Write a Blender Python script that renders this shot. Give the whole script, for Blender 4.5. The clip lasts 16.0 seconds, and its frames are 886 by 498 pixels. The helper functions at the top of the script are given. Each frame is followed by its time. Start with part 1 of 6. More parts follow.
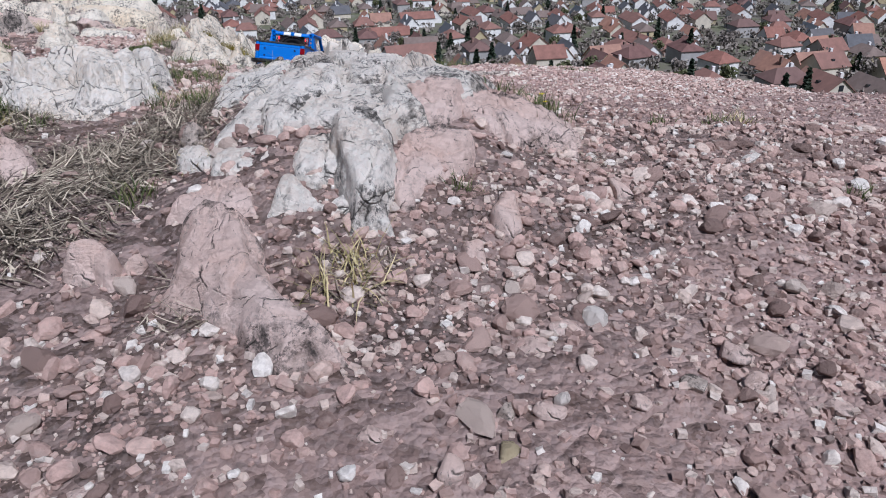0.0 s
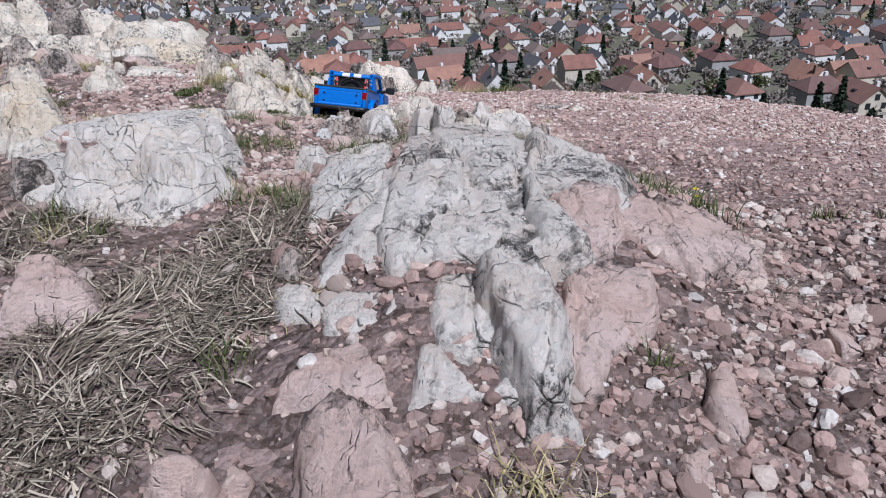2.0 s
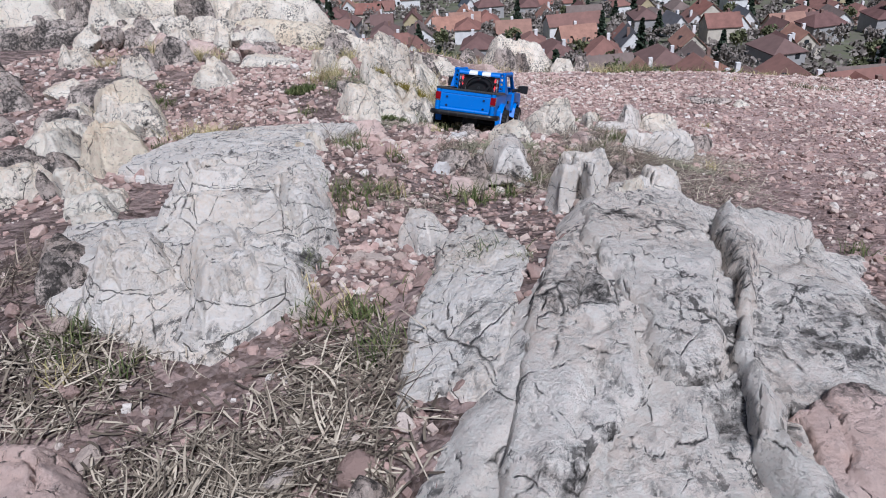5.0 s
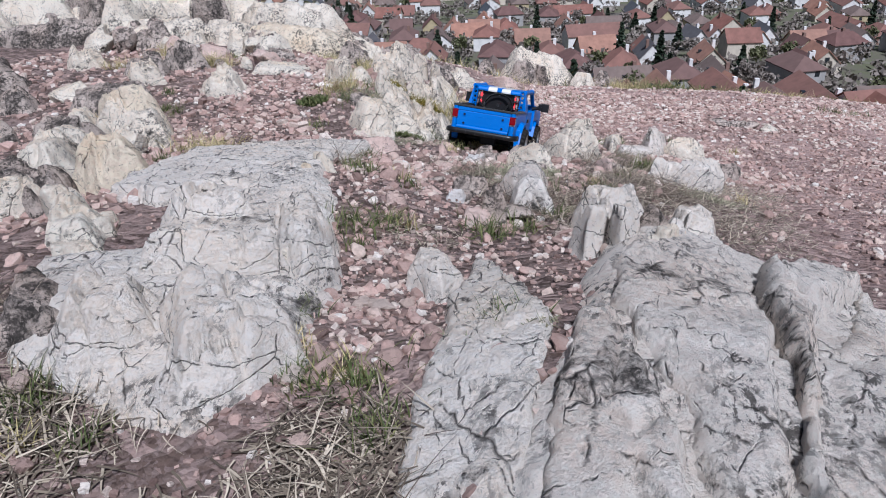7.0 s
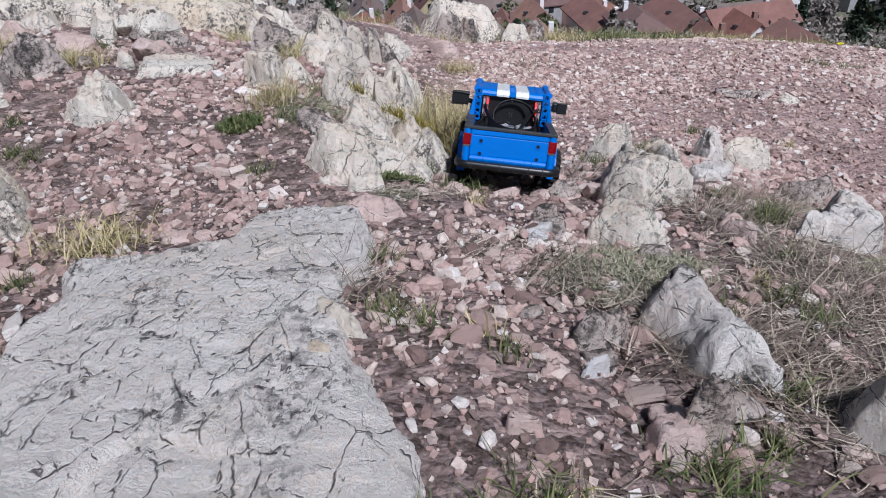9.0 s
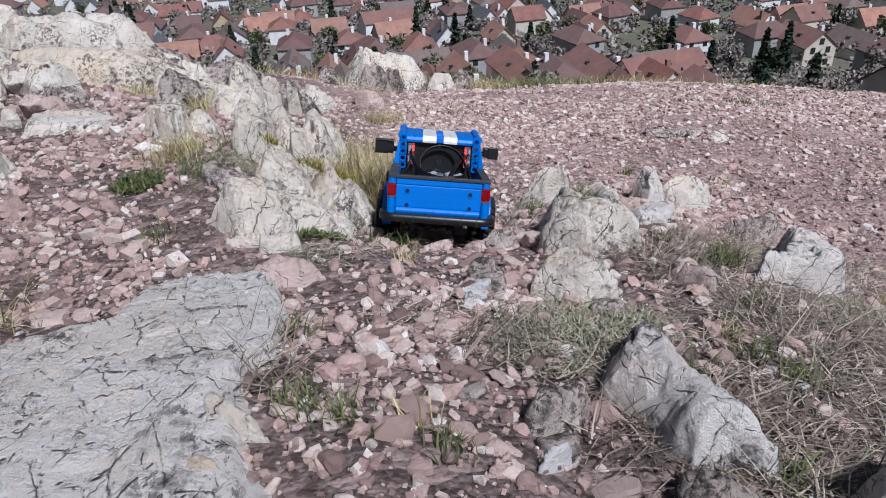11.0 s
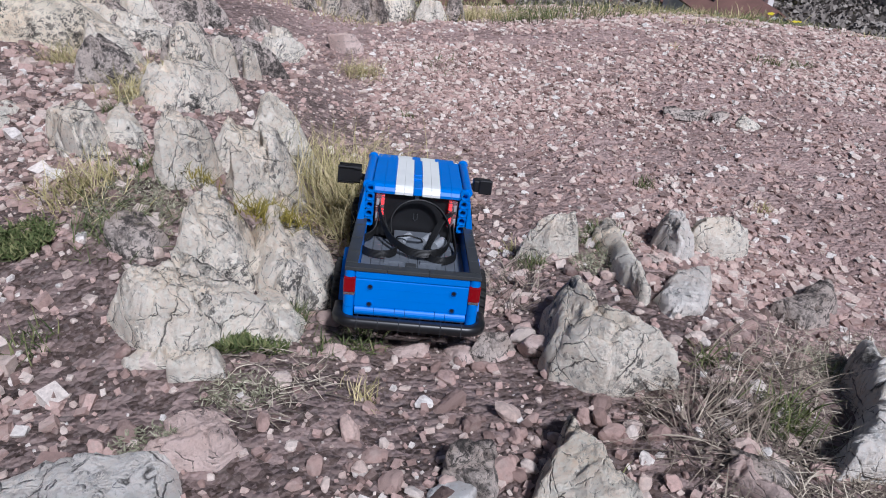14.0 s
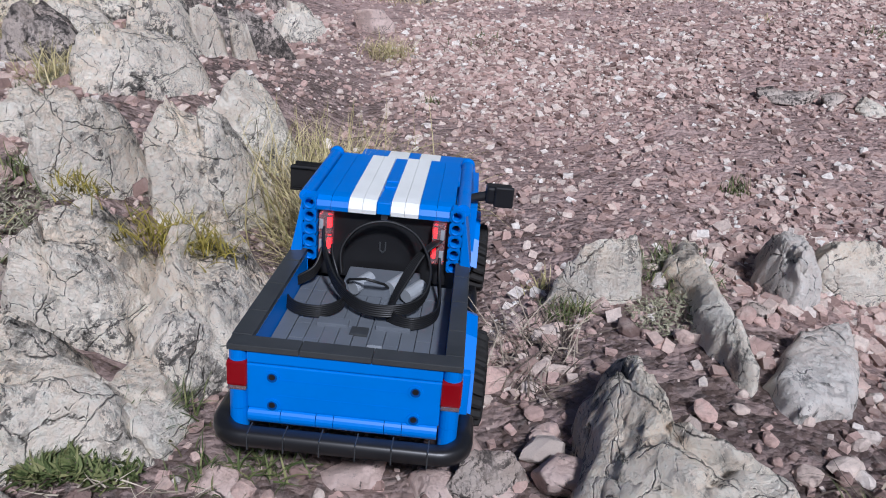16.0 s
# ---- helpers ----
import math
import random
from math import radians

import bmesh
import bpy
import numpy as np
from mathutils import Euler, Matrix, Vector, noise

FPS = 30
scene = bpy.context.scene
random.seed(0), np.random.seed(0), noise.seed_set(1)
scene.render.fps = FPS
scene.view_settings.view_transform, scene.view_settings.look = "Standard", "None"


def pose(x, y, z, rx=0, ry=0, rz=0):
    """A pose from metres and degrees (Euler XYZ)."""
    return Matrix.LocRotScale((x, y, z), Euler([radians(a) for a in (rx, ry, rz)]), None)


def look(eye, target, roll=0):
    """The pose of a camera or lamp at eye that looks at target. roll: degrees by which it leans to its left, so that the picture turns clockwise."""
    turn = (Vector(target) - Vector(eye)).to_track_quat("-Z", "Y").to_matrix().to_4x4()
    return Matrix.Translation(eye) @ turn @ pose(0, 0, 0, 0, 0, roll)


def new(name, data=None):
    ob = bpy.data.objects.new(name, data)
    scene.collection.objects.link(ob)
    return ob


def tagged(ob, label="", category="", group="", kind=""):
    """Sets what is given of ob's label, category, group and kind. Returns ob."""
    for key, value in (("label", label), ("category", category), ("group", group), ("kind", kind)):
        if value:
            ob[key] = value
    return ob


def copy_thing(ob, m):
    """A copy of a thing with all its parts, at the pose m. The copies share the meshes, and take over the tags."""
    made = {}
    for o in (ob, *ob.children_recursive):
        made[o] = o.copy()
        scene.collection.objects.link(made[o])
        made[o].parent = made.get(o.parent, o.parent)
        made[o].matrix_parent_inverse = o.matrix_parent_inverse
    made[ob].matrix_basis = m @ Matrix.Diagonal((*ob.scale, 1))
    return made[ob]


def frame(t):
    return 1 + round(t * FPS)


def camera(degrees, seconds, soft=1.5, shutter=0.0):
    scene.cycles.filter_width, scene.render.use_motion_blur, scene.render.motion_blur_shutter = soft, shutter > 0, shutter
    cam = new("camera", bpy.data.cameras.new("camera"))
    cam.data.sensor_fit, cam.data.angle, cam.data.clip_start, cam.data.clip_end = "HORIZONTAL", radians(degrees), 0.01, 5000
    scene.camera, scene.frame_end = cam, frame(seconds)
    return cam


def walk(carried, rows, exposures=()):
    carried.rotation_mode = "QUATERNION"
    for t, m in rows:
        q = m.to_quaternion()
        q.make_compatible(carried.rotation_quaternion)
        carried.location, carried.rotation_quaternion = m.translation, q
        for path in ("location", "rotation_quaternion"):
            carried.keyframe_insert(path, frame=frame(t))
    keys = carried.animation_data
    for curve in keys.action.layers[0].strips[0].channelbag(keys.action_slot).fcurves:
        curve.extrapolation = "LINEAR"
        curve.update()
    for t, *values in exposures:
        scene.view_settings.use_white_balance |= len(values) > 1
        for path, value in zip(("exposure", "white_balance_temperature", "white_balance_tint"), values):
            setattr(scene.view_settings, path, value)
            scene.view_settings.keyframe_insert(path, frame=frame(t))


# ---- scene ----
cam = camera(62.4, 16.0, 1.0)
PATH = [
    (0, (0.007, 0.055, 0.354), (0.003, 1.823, -0.581), -0.5),
    (0.5, (-0.002, 0.071, 0.362), (-0.013, 1.841, -0.568), -0.6),
    (1, (-0.036, 0.103, 0.406), (-0.047, 1.883, -0.506), -0.4),
    (1.5, (-0.06, 0.168, 0.383), (-0.091, 1.951, -0.522), -0.6),
    (2, (-0.082, 0.214, 0.384), (-0.161, 1.993, -0.526), -1.4),
    (2.5, (-0.09, 0.269, 0.399), (-0.244, 2.028, -0.54), -2.5),
    (3, (-0.081, 0.321, 0.42), (-0.321, 2.052, -0.553), -3.5),
    (3.5, (-0.094, 0.36, 0.424), (-0.406, 2.06, -0.582), -3.9),
    (4, (-0.112, 0.414, 0.407), (-0.468, 2.104, -0.601), -4.1),
    (6.5, (-0.112, 0.461, 0.401), (-0.555, 2.156, -0.564), -2.8),
    (7, (-0.127, 0.503, 0.401), (-0.562, 2.193, -0.575), -2.2),
    (7.5, (-0.196, 0.598, 0.41), (-0.581, 2.262, -0.632), -2.3),
    (8, (-0.271, 0.68, 0.455), (-0.574, 2.312, -0.661), -2.7),
    (8.5, (-0.328, 0.795, 0.426), (-0.544, 2.421, -0.719), -2.6),
    (9, (-0.357, 0.886, 0.37), (-0.495, 2.533, -0.757), -2.3),
    (9.5, (-0.377, 0.938, 0.328), (-0.452, 2.631, -0.733), -2.4),
    (10, (-0.366, 0.94, 0.331), (-0.391, 2.665, -0.682), -2.5),
    (12.5, (-0.348, 1.025, 0.333), (-0.241, 2.727, -0.711), 0.0),
    (13, (-0.353, 1.059, 0.342), (-0.229, 2.717, -0.769), 0.8),
    (13.5, (-0.358, 1.13, 0.443), (-0.245, 2.729, -0.752), 1.3),
    (14, (-0.334, 1.211, 0.377), (-0.269, 2.775, -0.868), 0.4),
    (14.5, (-0.303, 1.314, 0.384), (-0.308, 2.855, -0.891), -1.2),
    (15, (-0.283, 1.401, 0.279), (-0.341, 2.934, -1.004), -2.5),
    (15.5, (-0.285, 1.416, 0.244), (-0.383, 2.96, -1.024), -3.3),
    (16, (-0.277, 1.417, 0.252), (-0.392, 2.971, -1.001), -3.2),
]
walk(cam, [(t, look(eye, target, roll)) for t, eye, target, roll in PATH], ((0.0, -0.27, 5460, 15), (16.0, -0.27, 5460, 15)))

# ---- light ----
sky = bpy.data.worlds.new("sky")
scene.world = sky
sky.use_nodes = True
_n = sky.node_tree.nodes
_sky = _n.new("ShaderNodeTexSky")
_sky.sky_type, _sky.sun_disc = "NISHITA", False
SUN_EL, SUN_ROT = radians(56), radians(150)
_sky.sun_elevation, _sky.sun_rotation = SUN_EL, SUN_ROT
_sky.air_density, _sky.dust_density = 1.0, 3.0
_bg = _n["Background"]
_bg.inputs["Strength"].default_value = 0.035
sky.node_tree.links.new(_sky.outputs["Color"], _bg.inputs["Color"])
_sun = bpy.data.lights.new("sun", "SUN")
_sun.energy, _sun.angle, _sun.color = 5.0, radians(6), (1.0, 0.955, 0.895)
sun = new("sun", _sun)
_dir = Vector((math.sin(SUN_ROT) * math.cos(SUN_EL), math.cos(SUN_ROT) * math.cos(SUN_EL), math.sin(SUN_EL)))
sun.matrix_world = look(_dir * 50, (0, 0, 0))


# ---- noise ----
def _hash(i, j, k, seed):
    h = (i.astype(np.int64) * 374761393 + j.astype(np.int64) * 668265263 + k.astype(np.int64) * 2147483647 + seed * 144269504) & 0xFFFFFFFF
    h = ((h ^ (h >> 13)) * 1274126177) & 0xFFFFFFFF
    h = ((h ^ (h >> 16)) * 2246822519) & 0xFFFFFFFF
    return ((h ^ (h >> 15)) & 0xFFFFFF) / float(0xFFFFFF)


def vnoise(p, seed=0):
    """Smooth value noise in -1..1 at points (n, 3)."""
    b = np.floor(p).astype(np.int64)
    f = p - b
    f = f * f * f * (f * (f * 6 - 15) + 10)
    out = 0.0
    for dx in (0, 1):
        for dy in (0, 1):
            for dz in (0, 1):
                w = (f[:, 0] if dx else 1 - f[:, 0]) * (f[:, 1] if dy else 1 - f[:, 1]) * (f[:, 2] if dz else 1 - f[:, 2])
                out = out + w * _hash(b[:, 0] + dx, b[:, 1] + dy, b[:, 2] + dz, seed)
    return out * 2 - 1


def fbm(p, octaves=4, seed=0, gain=0.5):
    out, a = 0.0, 1.0
    for o in range(octaves):
        out = out + a * vnoise(p * 2.03 ** o + 17.3 * o, seed + o)
        a *= gain
    return out


def ridged(p, octaves=4, seed=0):
    out, a = 0.0, 1.0
    for o in range(octaves):
        out = out + a * (1 - np.abs(vnoise(p * 2.1 ** o + 9.1 * o, seed + o)) * 2)
        a *= 0.5
    return out


def worley(x, y, seed=0):
    """Distance to the border between two cells, a random number for each cell, and the way from its middle."""
    bx, by = np.floor(x).astype(np.int64), np.floor(y).astype(np.int64)
    f1 = np.full(x.shape, 9.0)
    f2 = np.full(x.shape, 9.0)
    cell, ox, oy = np.zeros(x.shape), np.zeros(x.shape), np.zeros(x.shape)
    zero = np.zeros_like(bx)
    for dx in (-1, 0, 1):
        for dy in (-1, 0, 1):
            i, j = bx + dx, by + dy
            ax, ay = x - i - _hash(i, j, zero, seed), y - j - _hash(i, j, zero, seed + 7)
            d = np.hypot(ax, ay)
            near = d < f1
            ox, oy = np.where(near, ax, ox), np.where(near, ay, oy)
            f2 = np.where(near, f1, np.minimum(f2, d))
            cell = np.where(near, _hash(i, j, zero, seed + 13), cell)
            f1 = np.where(near, d, f1)
    return f2 - f1, cell, ox, oy


def smooth(a, b, v):
    t = np.clip((v - a) / (b - a), 0, 1)
    return t * t * (3 - 2 * t)


# ---- the lie of the land ----
KNOT_Y = [-0.5, 0.3, 0.6, 0.9, 1.13, 1.37, 1.56, 1.76, 2.0, 2.27, 2.6, 3.15, 3.6, 4.2, 4.65, 5.4, 7.0, 12.0, 40.0, 90.0, 150.0, 320.0, 520.0, 900.0, 2000.0, 5000.0]
KNOT_Z = [0.09, 0.102, 0.108, 0.104, 0.066, 0.02, -0.034, -0.102, -0.176, -0.222, -0.293, -0.40, -0.545, -0.735, -0.89, -1.5, -3.2, -7.0, -21.0, -38.0, -50.0, -70.0, -88.0, -115.0, -130.0, -130.0]


# where bedrock lifts the ground: middle, half widths, turn, height
SWELLS = ((-0.06, 0.83, 0.19, 0.34, 0.0, 0.034), (-0.48, 1.06, 0.20, 0.40, 0.1, 0.020), (-0.57, 1.90, 0.15, 0.42, 0.36, 0.020), (-0.13, 1.74, 0.13, 0.18, 0.2, 0.012), (-1.42, 2.65, 0.55, 0.42, 0.0, 0.06))


def land(x, y):
    """Height of the ground without its small unevenness."""
    x, y = np.asarray(x, float), np.asarray(y, float)
    z = 0.0
    for o, w in ((-0.08, 0.25), (0.0, 0.5), (0.08, 0.25)):
        z = z + w * np.interp(y + o * np.clip(np.abs(y) * 0.8, 0.4, 60), KNOT_Y, KNOT_Z)
    z = z + 0.10 * np.clip((-x - 0.45) / 0.5, 0, 1) * np.clip((y - 1.6) / 0.6, 0, 1) * (1 - smooth(3.5, 6.0, y))
    z = z - (0.03 * np.clip(x - 0.25, 0, 3) + 0.05 * np.clip(x - 0.25, 0, 3) ** 2 + 0.2 * np.clip(x - 1.2, 0, 2) ** 2) * np.clip((y - 1.2) / 1.2, 0, 1) * (1 - smooth(5, 30, y))
    z = z - 0.012 * np.exp(-(((x + 0.33) / 0.09) ** 2 + ((y - 1.78) / 0.2) ** 2))
    z = z + 0.075 * smooth(0.43, 0.64, -x) * smooth(1.42, 1.85, y) * (1 - smooth(2.0, 2.7, y))
    z = z - 0.048 * smooth(-0.14, 0.13, x) * smooth(0.72, 0.98, y) * (1 - smooth(1.6, 2.05, y))
    z = z + 0.018 * smooth(0.42, 0.55, y) * (1 - smooth(0.78, 0.98, y)) * (1 - smooth(0.02, 0.2, x))
    for cx, cy, rx, ry, turn, rise in SWELLS:
        u, v = x - cx, y - cy
        u, v = u * math.cos(turn) + v * math.sin(turn), v * math.cos(turn) - u * math.sin(turn)
        z = z + rise * (1 - smooth(0.45, 1.25, np.hypot(u / rx, v / ry)))
    side = np.hypot(np.clip(np.abs(x) - 2.5, 0, None), 0)
    z = z - np.where(y < 40, 0.25 * side * np.exp(-side / 60), 0)
    return z


def ground_at(x, y):
    """Height of the ground with its small unevenness."""
    x, y = np.asarray(x, float), np.asarray(y, float)
    p = np.stack([x.ravel(), y.ravel(), np.zeros(x.size)], 1)
    near = np.exp(-np.clip(np.hypot(p[:, 0], p[:, 1] - 1.5) - 4, 0, None) * 0.5)
    d = near * (0.009 * fbm(p * 5, 2, 3) + 0.0030 * fbm(p * 22, 3, 5) + 0.0010 * fbm(p * 130, 2, 6))
    return land(x, y) + d.reshape(x.shape)


# ---- materials ----
class Nodes:
    """A material's node tree, with short ways to add to it."""

    def __init__(self, name, rough=0.85, metal=0.0, spec=0.3):
        self.mat = bpy.data.materials.new(name)
        self.mat.use_nodes = True
        self.t = self.mat.node_tree
        self.b = self.t.nodes["Principled BSDF"]
        self.b.inputs["Roughness"].default_value = rough
        self.b.inputs["Metallic"].default_value = metal
        self.b.inputs["Specular IOR Level"].default_value = spec
        self.co = self.t.nodes.new("ShaderNodeTexCoord").outputs["Object"]

    def link(self, a, b):
        self.t.links.new(a, b)

    def scaled(self, s, src=None):
        n = self.t.nodes.new("ShaderNodeMapping")
        n.inputs["Scale"].default_value = s if isinstance(s, tuple) else (s, s, s)
        self.link(src or self.co, n.inputs["Vector"])
        return n.outputs["Vector"]

    def noise(self, scale, detail=4, rough=0.55, src=None, distort=0.0):
        n = self.t.nodes.new("ShaderNodeTexNoise")
        n.inputs["Scale"].default_value, n.inputs["Detail"].default_value = scale, detail
        n.inputs["Roughness"].default_value, n.inputs["Distortion"].default_value = rough, distort
        self.link(src or self.co, n.inputs["Vector"])
        return n.outputs["Fac"]

    def voronoi(self, scale, feature="F1", src=None, out="Distance"):
        n = self.t.nodes.new("ShaderNodeTexVoronoi")
        n.feature = feature
        n.inputs["Scale"].default_value = scale
        self.link(src or self.co, n.inputs["Vector"])
        return n.outputs[out]

    def warped(self, scale, amount, src=None):
        n = self.t.nodes.new("ShaderNodeTexNoise")
        n.inputs["Scale"].default_value, n.inputs["Detail"].default_value = scale, 3
        self.link(src or self.co, n.inputs["Vector"])
        m = self.t.nodes.new("ShaderNodeVectorMath")
        m.operation = "MULTIPLY_ADD"
        m.inputs[1].default_value = (amount, amount, amount)
        self.link(n.outputs["Color"], m.inputs[0])
        self.link(src or self.co, m.inputs[2])
        return m.outputs[0]

    def ramp(self, fac, stops):
        n = self.t.nodes.new("ShaderNodeValToRGB")
        e = n.color_ramp.elements
        while len(e) < len(stops):
            e.new(0.5)
        for k, (pos, c) in zip(e, stops):
            k.position = pos
            k.color = (*c, 1) if isinstance(c, tuple) else (c, c, c, 1)
        self.link(fac, n.inputs["Fac"])
        return n.outputs["Color"]

    def mix(self, fac, a, b, how="MIX"):
        n = self.t.nodes.new("ShaderNodeMix")
        n.data_type, n.blend_type = "RGBA", how
        for sock, v in ((n.inputs[0], fac), (n.inputs[6], a), (n.inputs[7], b)):
            if isinstance(v, (int, float)):
                sock.default_value = v
            elif isinstance(v, tuple):
                sock.default_value = (*v, 1)
            else:
                self.link(v, sock)
        return n.outputs[2]

    def math(self, op, a, b=0.0):
        n = self.t.nodes.new("ShaderNodeMath")
        n.operation = op
        for sock, v in ((n.inputs[0], a), (n.inputs[1], b)):
            if isinstance(v, (int, float)):
                sock.default_value = v
            else:
                self.link(v, sock)
        return n.outputs[0]

    def random(self, island=False):
        if island:
            return self.t.nodes.new("ShaderNodeNewGeometry").outputs["Random Per Island"]
        return self.t.nodes.new("ShaderNodeObjectInfo").outputs["Random"]

    def bump(self, height, distance, strength=1.0, below=None):
        n = self.t.nodes.new("ShaderNodeBump")
        n.inputs["Distance"].default_value, n.inputs["Strength"].default_value = distance, strength
        self.link(height, n.inputs["Height"])
        if below is not None:
            self.link(below, n.inputs["Normal"])
        return n.outputs["Normal"]

    def done(self, colour, normal=None, rough=None):
        if isinstance(colour, tuple):
            self.b.inputs["Base Color"].default_value = (*colour, 1)
        else:
            self.link(colour, self.b.inputs["Base Color"])
        if normal is not None:
            self.link(normal, self.b.inputs["Normal"])
        if rough is not None:
            self.link(rough, self.b.inputs["Roughness"])
        return self.mat


def rock_material(name, light, mid, warm, spots_at, crust_at, veins, web=0.0, grime=0.0, grime_colour=(0.20, 0.15, 0.115)):
    """Weathered limestone: soft blotches, warm staining, fine pits, black lichen in specks and crusts, and hairline cracks."""
    n = Nodes(name, 0.92, spec=0.18)
    black = (0.035, 0.033, 0.031)
    c = n.mix(n.ramp(n.noise(9, 9, 0.70), [(0.32, 0.0), (0.54, 1.0)]), mid, light)
    c = n.mix(n.ramp(n.noise(6.5, 6, 0.62, n.warped(5, 0.15)), [(0.50, 0.0), (0.66, 0.8)]), c, warm)
    c = n.mix(n.ramp(n.noise(34, 7, 0.7), [(0.40, 0.20), (0.56, 0.0)]), c, tuple(v * 0.8 for v in mid))
    c = n.mix(n.ramp(n.noise(190, 6, 0.75), [(0.40, 0.0), (0.64, 0.55)]), c, tuple(min(v * 1.12, 0.9) for v in light))
    c = n.mix(n.ramp(n.noise(330, 5, 0.7), [(0.58, 0.0), (0.68, 0.5)]), c, tuple(v * 0.45 for v in mid))
    if grime:
        c = n.mix(n.ramp(n.noise(12, 7, 0.68, n.scaled((1.3, 0.6, 1.3))), [(0.62 - grime, 0.0), (0.74 - grime, 0.8)]), c, grime_colour)
    where = n.ramp(n.noise(14, 6, 0.66, distort=0.4), [(spots_at - 0.05, 0.0), (spots_at + 0.07, 1.0)])
    specks = n.ramp(n.noise(150, 8, 0.76, n.warped(70, 0.008, n.scaled((1.0, 0.55, 1.0)))), [(0.50, 0.0), (0.54, 1.0)])
    c = n.mix(n.math("MULTIPLY", n.math("MULTIPLY", specks, where), 0.85), c, black)
    crust = n.ramp(n.noise(10, 9, 0.72, n.warped(22, 0.04)), [(crust_at - 0.05, 0.0), (crust_at, 1.0)])
    crust = n.math("MULTIPLY", crust, n.ramp(n.noise(150, 7, 0.75), [(0.36, 0.25), (0.56, 0.92)]))
    c = n.mix(crust, c, black)
    lines = []
    for scale, thin, show in ((veins, 0.007 + web * 0.012, 0.53 - web * 0.8), (veins * 2.3, 0.010 + web * 0.02, 0.53 - web * 0.7), (veins * 5.0, 0.016 + web * 0.03, 0.56 - web * 0.4)):
        edge = n.voronoi(scale, "DISTANCE_TO_EDGE", n.warped(8, 0.035, n.warped(50, 0.006, n.warped(240, 0.003, n.scaled((1.0, 0.6, 1.0))))))
        lines.append(n.math("MULTIPLY", n.ramp(edge, [(0.0, 1.0), (thin, 0.0)]), n.ramp(n.noise(20 + scale * 2, 5, 0.65), [(show - 0.03, 0.0), (show + 0.05, 1.0)])))
    crack = n.math("MAXIMUM", n.math("MAXIMUM", lines[0], lines[1]), lines[2])
    c = n.mix(n.math("MULTIPLY", crack, 0.92), c, (0.04, 0.036, 0.032))
    c = n.mix(n.math("MULTIPLY", n.random(), 0.06), c, (0.45, 0.37, 0.33))
    high = n.math("ADD", n.noise(55, 10, 0.74), n.math("MULTIPLY", n.noise(330, 6, 0.75), 0.5))
    high = n.math("SUBTRACT", high, n.math("MULTIPLY", crack, 0.5))
    return n.done(c, n.bump(high, 0.011, 0.8))


ROCKS = {
    "pale": rock_material("pale_limestone", (0.93, 0.84, 0.71), (0.76, 0.65, 0.53), (0.88, 0.70, 0.51), 0.53, 0.61, 11, 0.05),
    "webbed": rock_material("cracked_limestone", (0.95, 0.87, 0.77), (0.82, 0.73, 0.63), (0.91, 0.77, 0.62), 0.56, 0.64, 9, 0.09),
    "ridge": rock_material("ridge_limestone", (0.90, 0.82, 0.74), (0.76, 0.67, 0.58), (0.80, 0.66, 0.55), 0.525, 0.62, 7, 0.03, 0.04),
    "cracked": rock_material("cream_cracked_limestone", (0.96, 0.85, 0.71), (0.82, 0.69, 0.55), (0.91, 0.71, 0.50), 0.51, 0.60, 13, 0.09),
    "cream": rock_material("warm_limestone", (0.88, 0.76, 0.60), (0.72, 0.57, 0.43), (0.84, 0.62, 0.40), 0.55, 0.64, 12, 0.03),
    "block": rock_material("block_limestone", (0.90, 0.83, 0.75), (0.76, 0.67, 0.59), (0.80, 0.66, 0.55), 0.53, 0.60, 8, 0.06),
    "dark": rock_material("grey_limestone", (0.66, 0.57, 0.50), (0.38, 0.32, 0.275), (0.60, 0.46, 0.37), 0.43, 0.53, 13, 0.03),
    "pink": rock_material("pink_limestone", (0.80, 0.635, 0.565), (0.60, 0.445, 0.385), (0.74, 0.52, 0.43), 0.55, 0.615, 9, 0.02, 0.06, (0.17, 0.115, 0.09)),
    "white": rock_material("white_quartz_stone", (0.88, 0.87, 0.84), (0.78, 0.75, 0.71), (0.7, 0.62, 0.54), 0.68, 0.75, 14),
    "yellow": rock_material("ochre_stone", (0.50, 0.42, 0.27), (0.36, 0.27, 0.15), (0.5, 0.42, 0.28), 0.62, 0.7, 14),
}


def gravel_material(name, island):
    """Dusty broken limestone and porphyry: beige, pink, grey and a few white or dark stones."""
    n = Nodes(name, 0.92, spec=0.15)
    c = n.ramp(n.random(island), [(0.0, (0.18, 0.122, 0.105)), (0.10, (0.34, 0.232, 0.198)), (0.30, (0.53, 0.372, 0.32)), (0.55, (0.66, 0.458, 0.395)), (0.74, (0.72, 0.575, 0.49)), (0.90, (0.82, 0.70, 0.61)), (1.0, (0.92, 0.87, 0.80))])
    c = n.mix(n.ramp(n.noise(260, 6, 0.7), [(0.40, 0.0), (0.72, 0.45)]), c, (0.20, 0.145, 0.125))
    c = n.mix(n.ramp(n.noise(90, 5, 0.65), [(0.5, 0.0), (0.72, 0.5)]), c, (0.50, 0.42, 0.37))
    return n.done(c, n.bump(n.noise(420, 6, 0.75), 0.004, 0.7))


GRAVEL = gravel_material("gravel", True)
STONE = gravel_material("loose_stone", False)


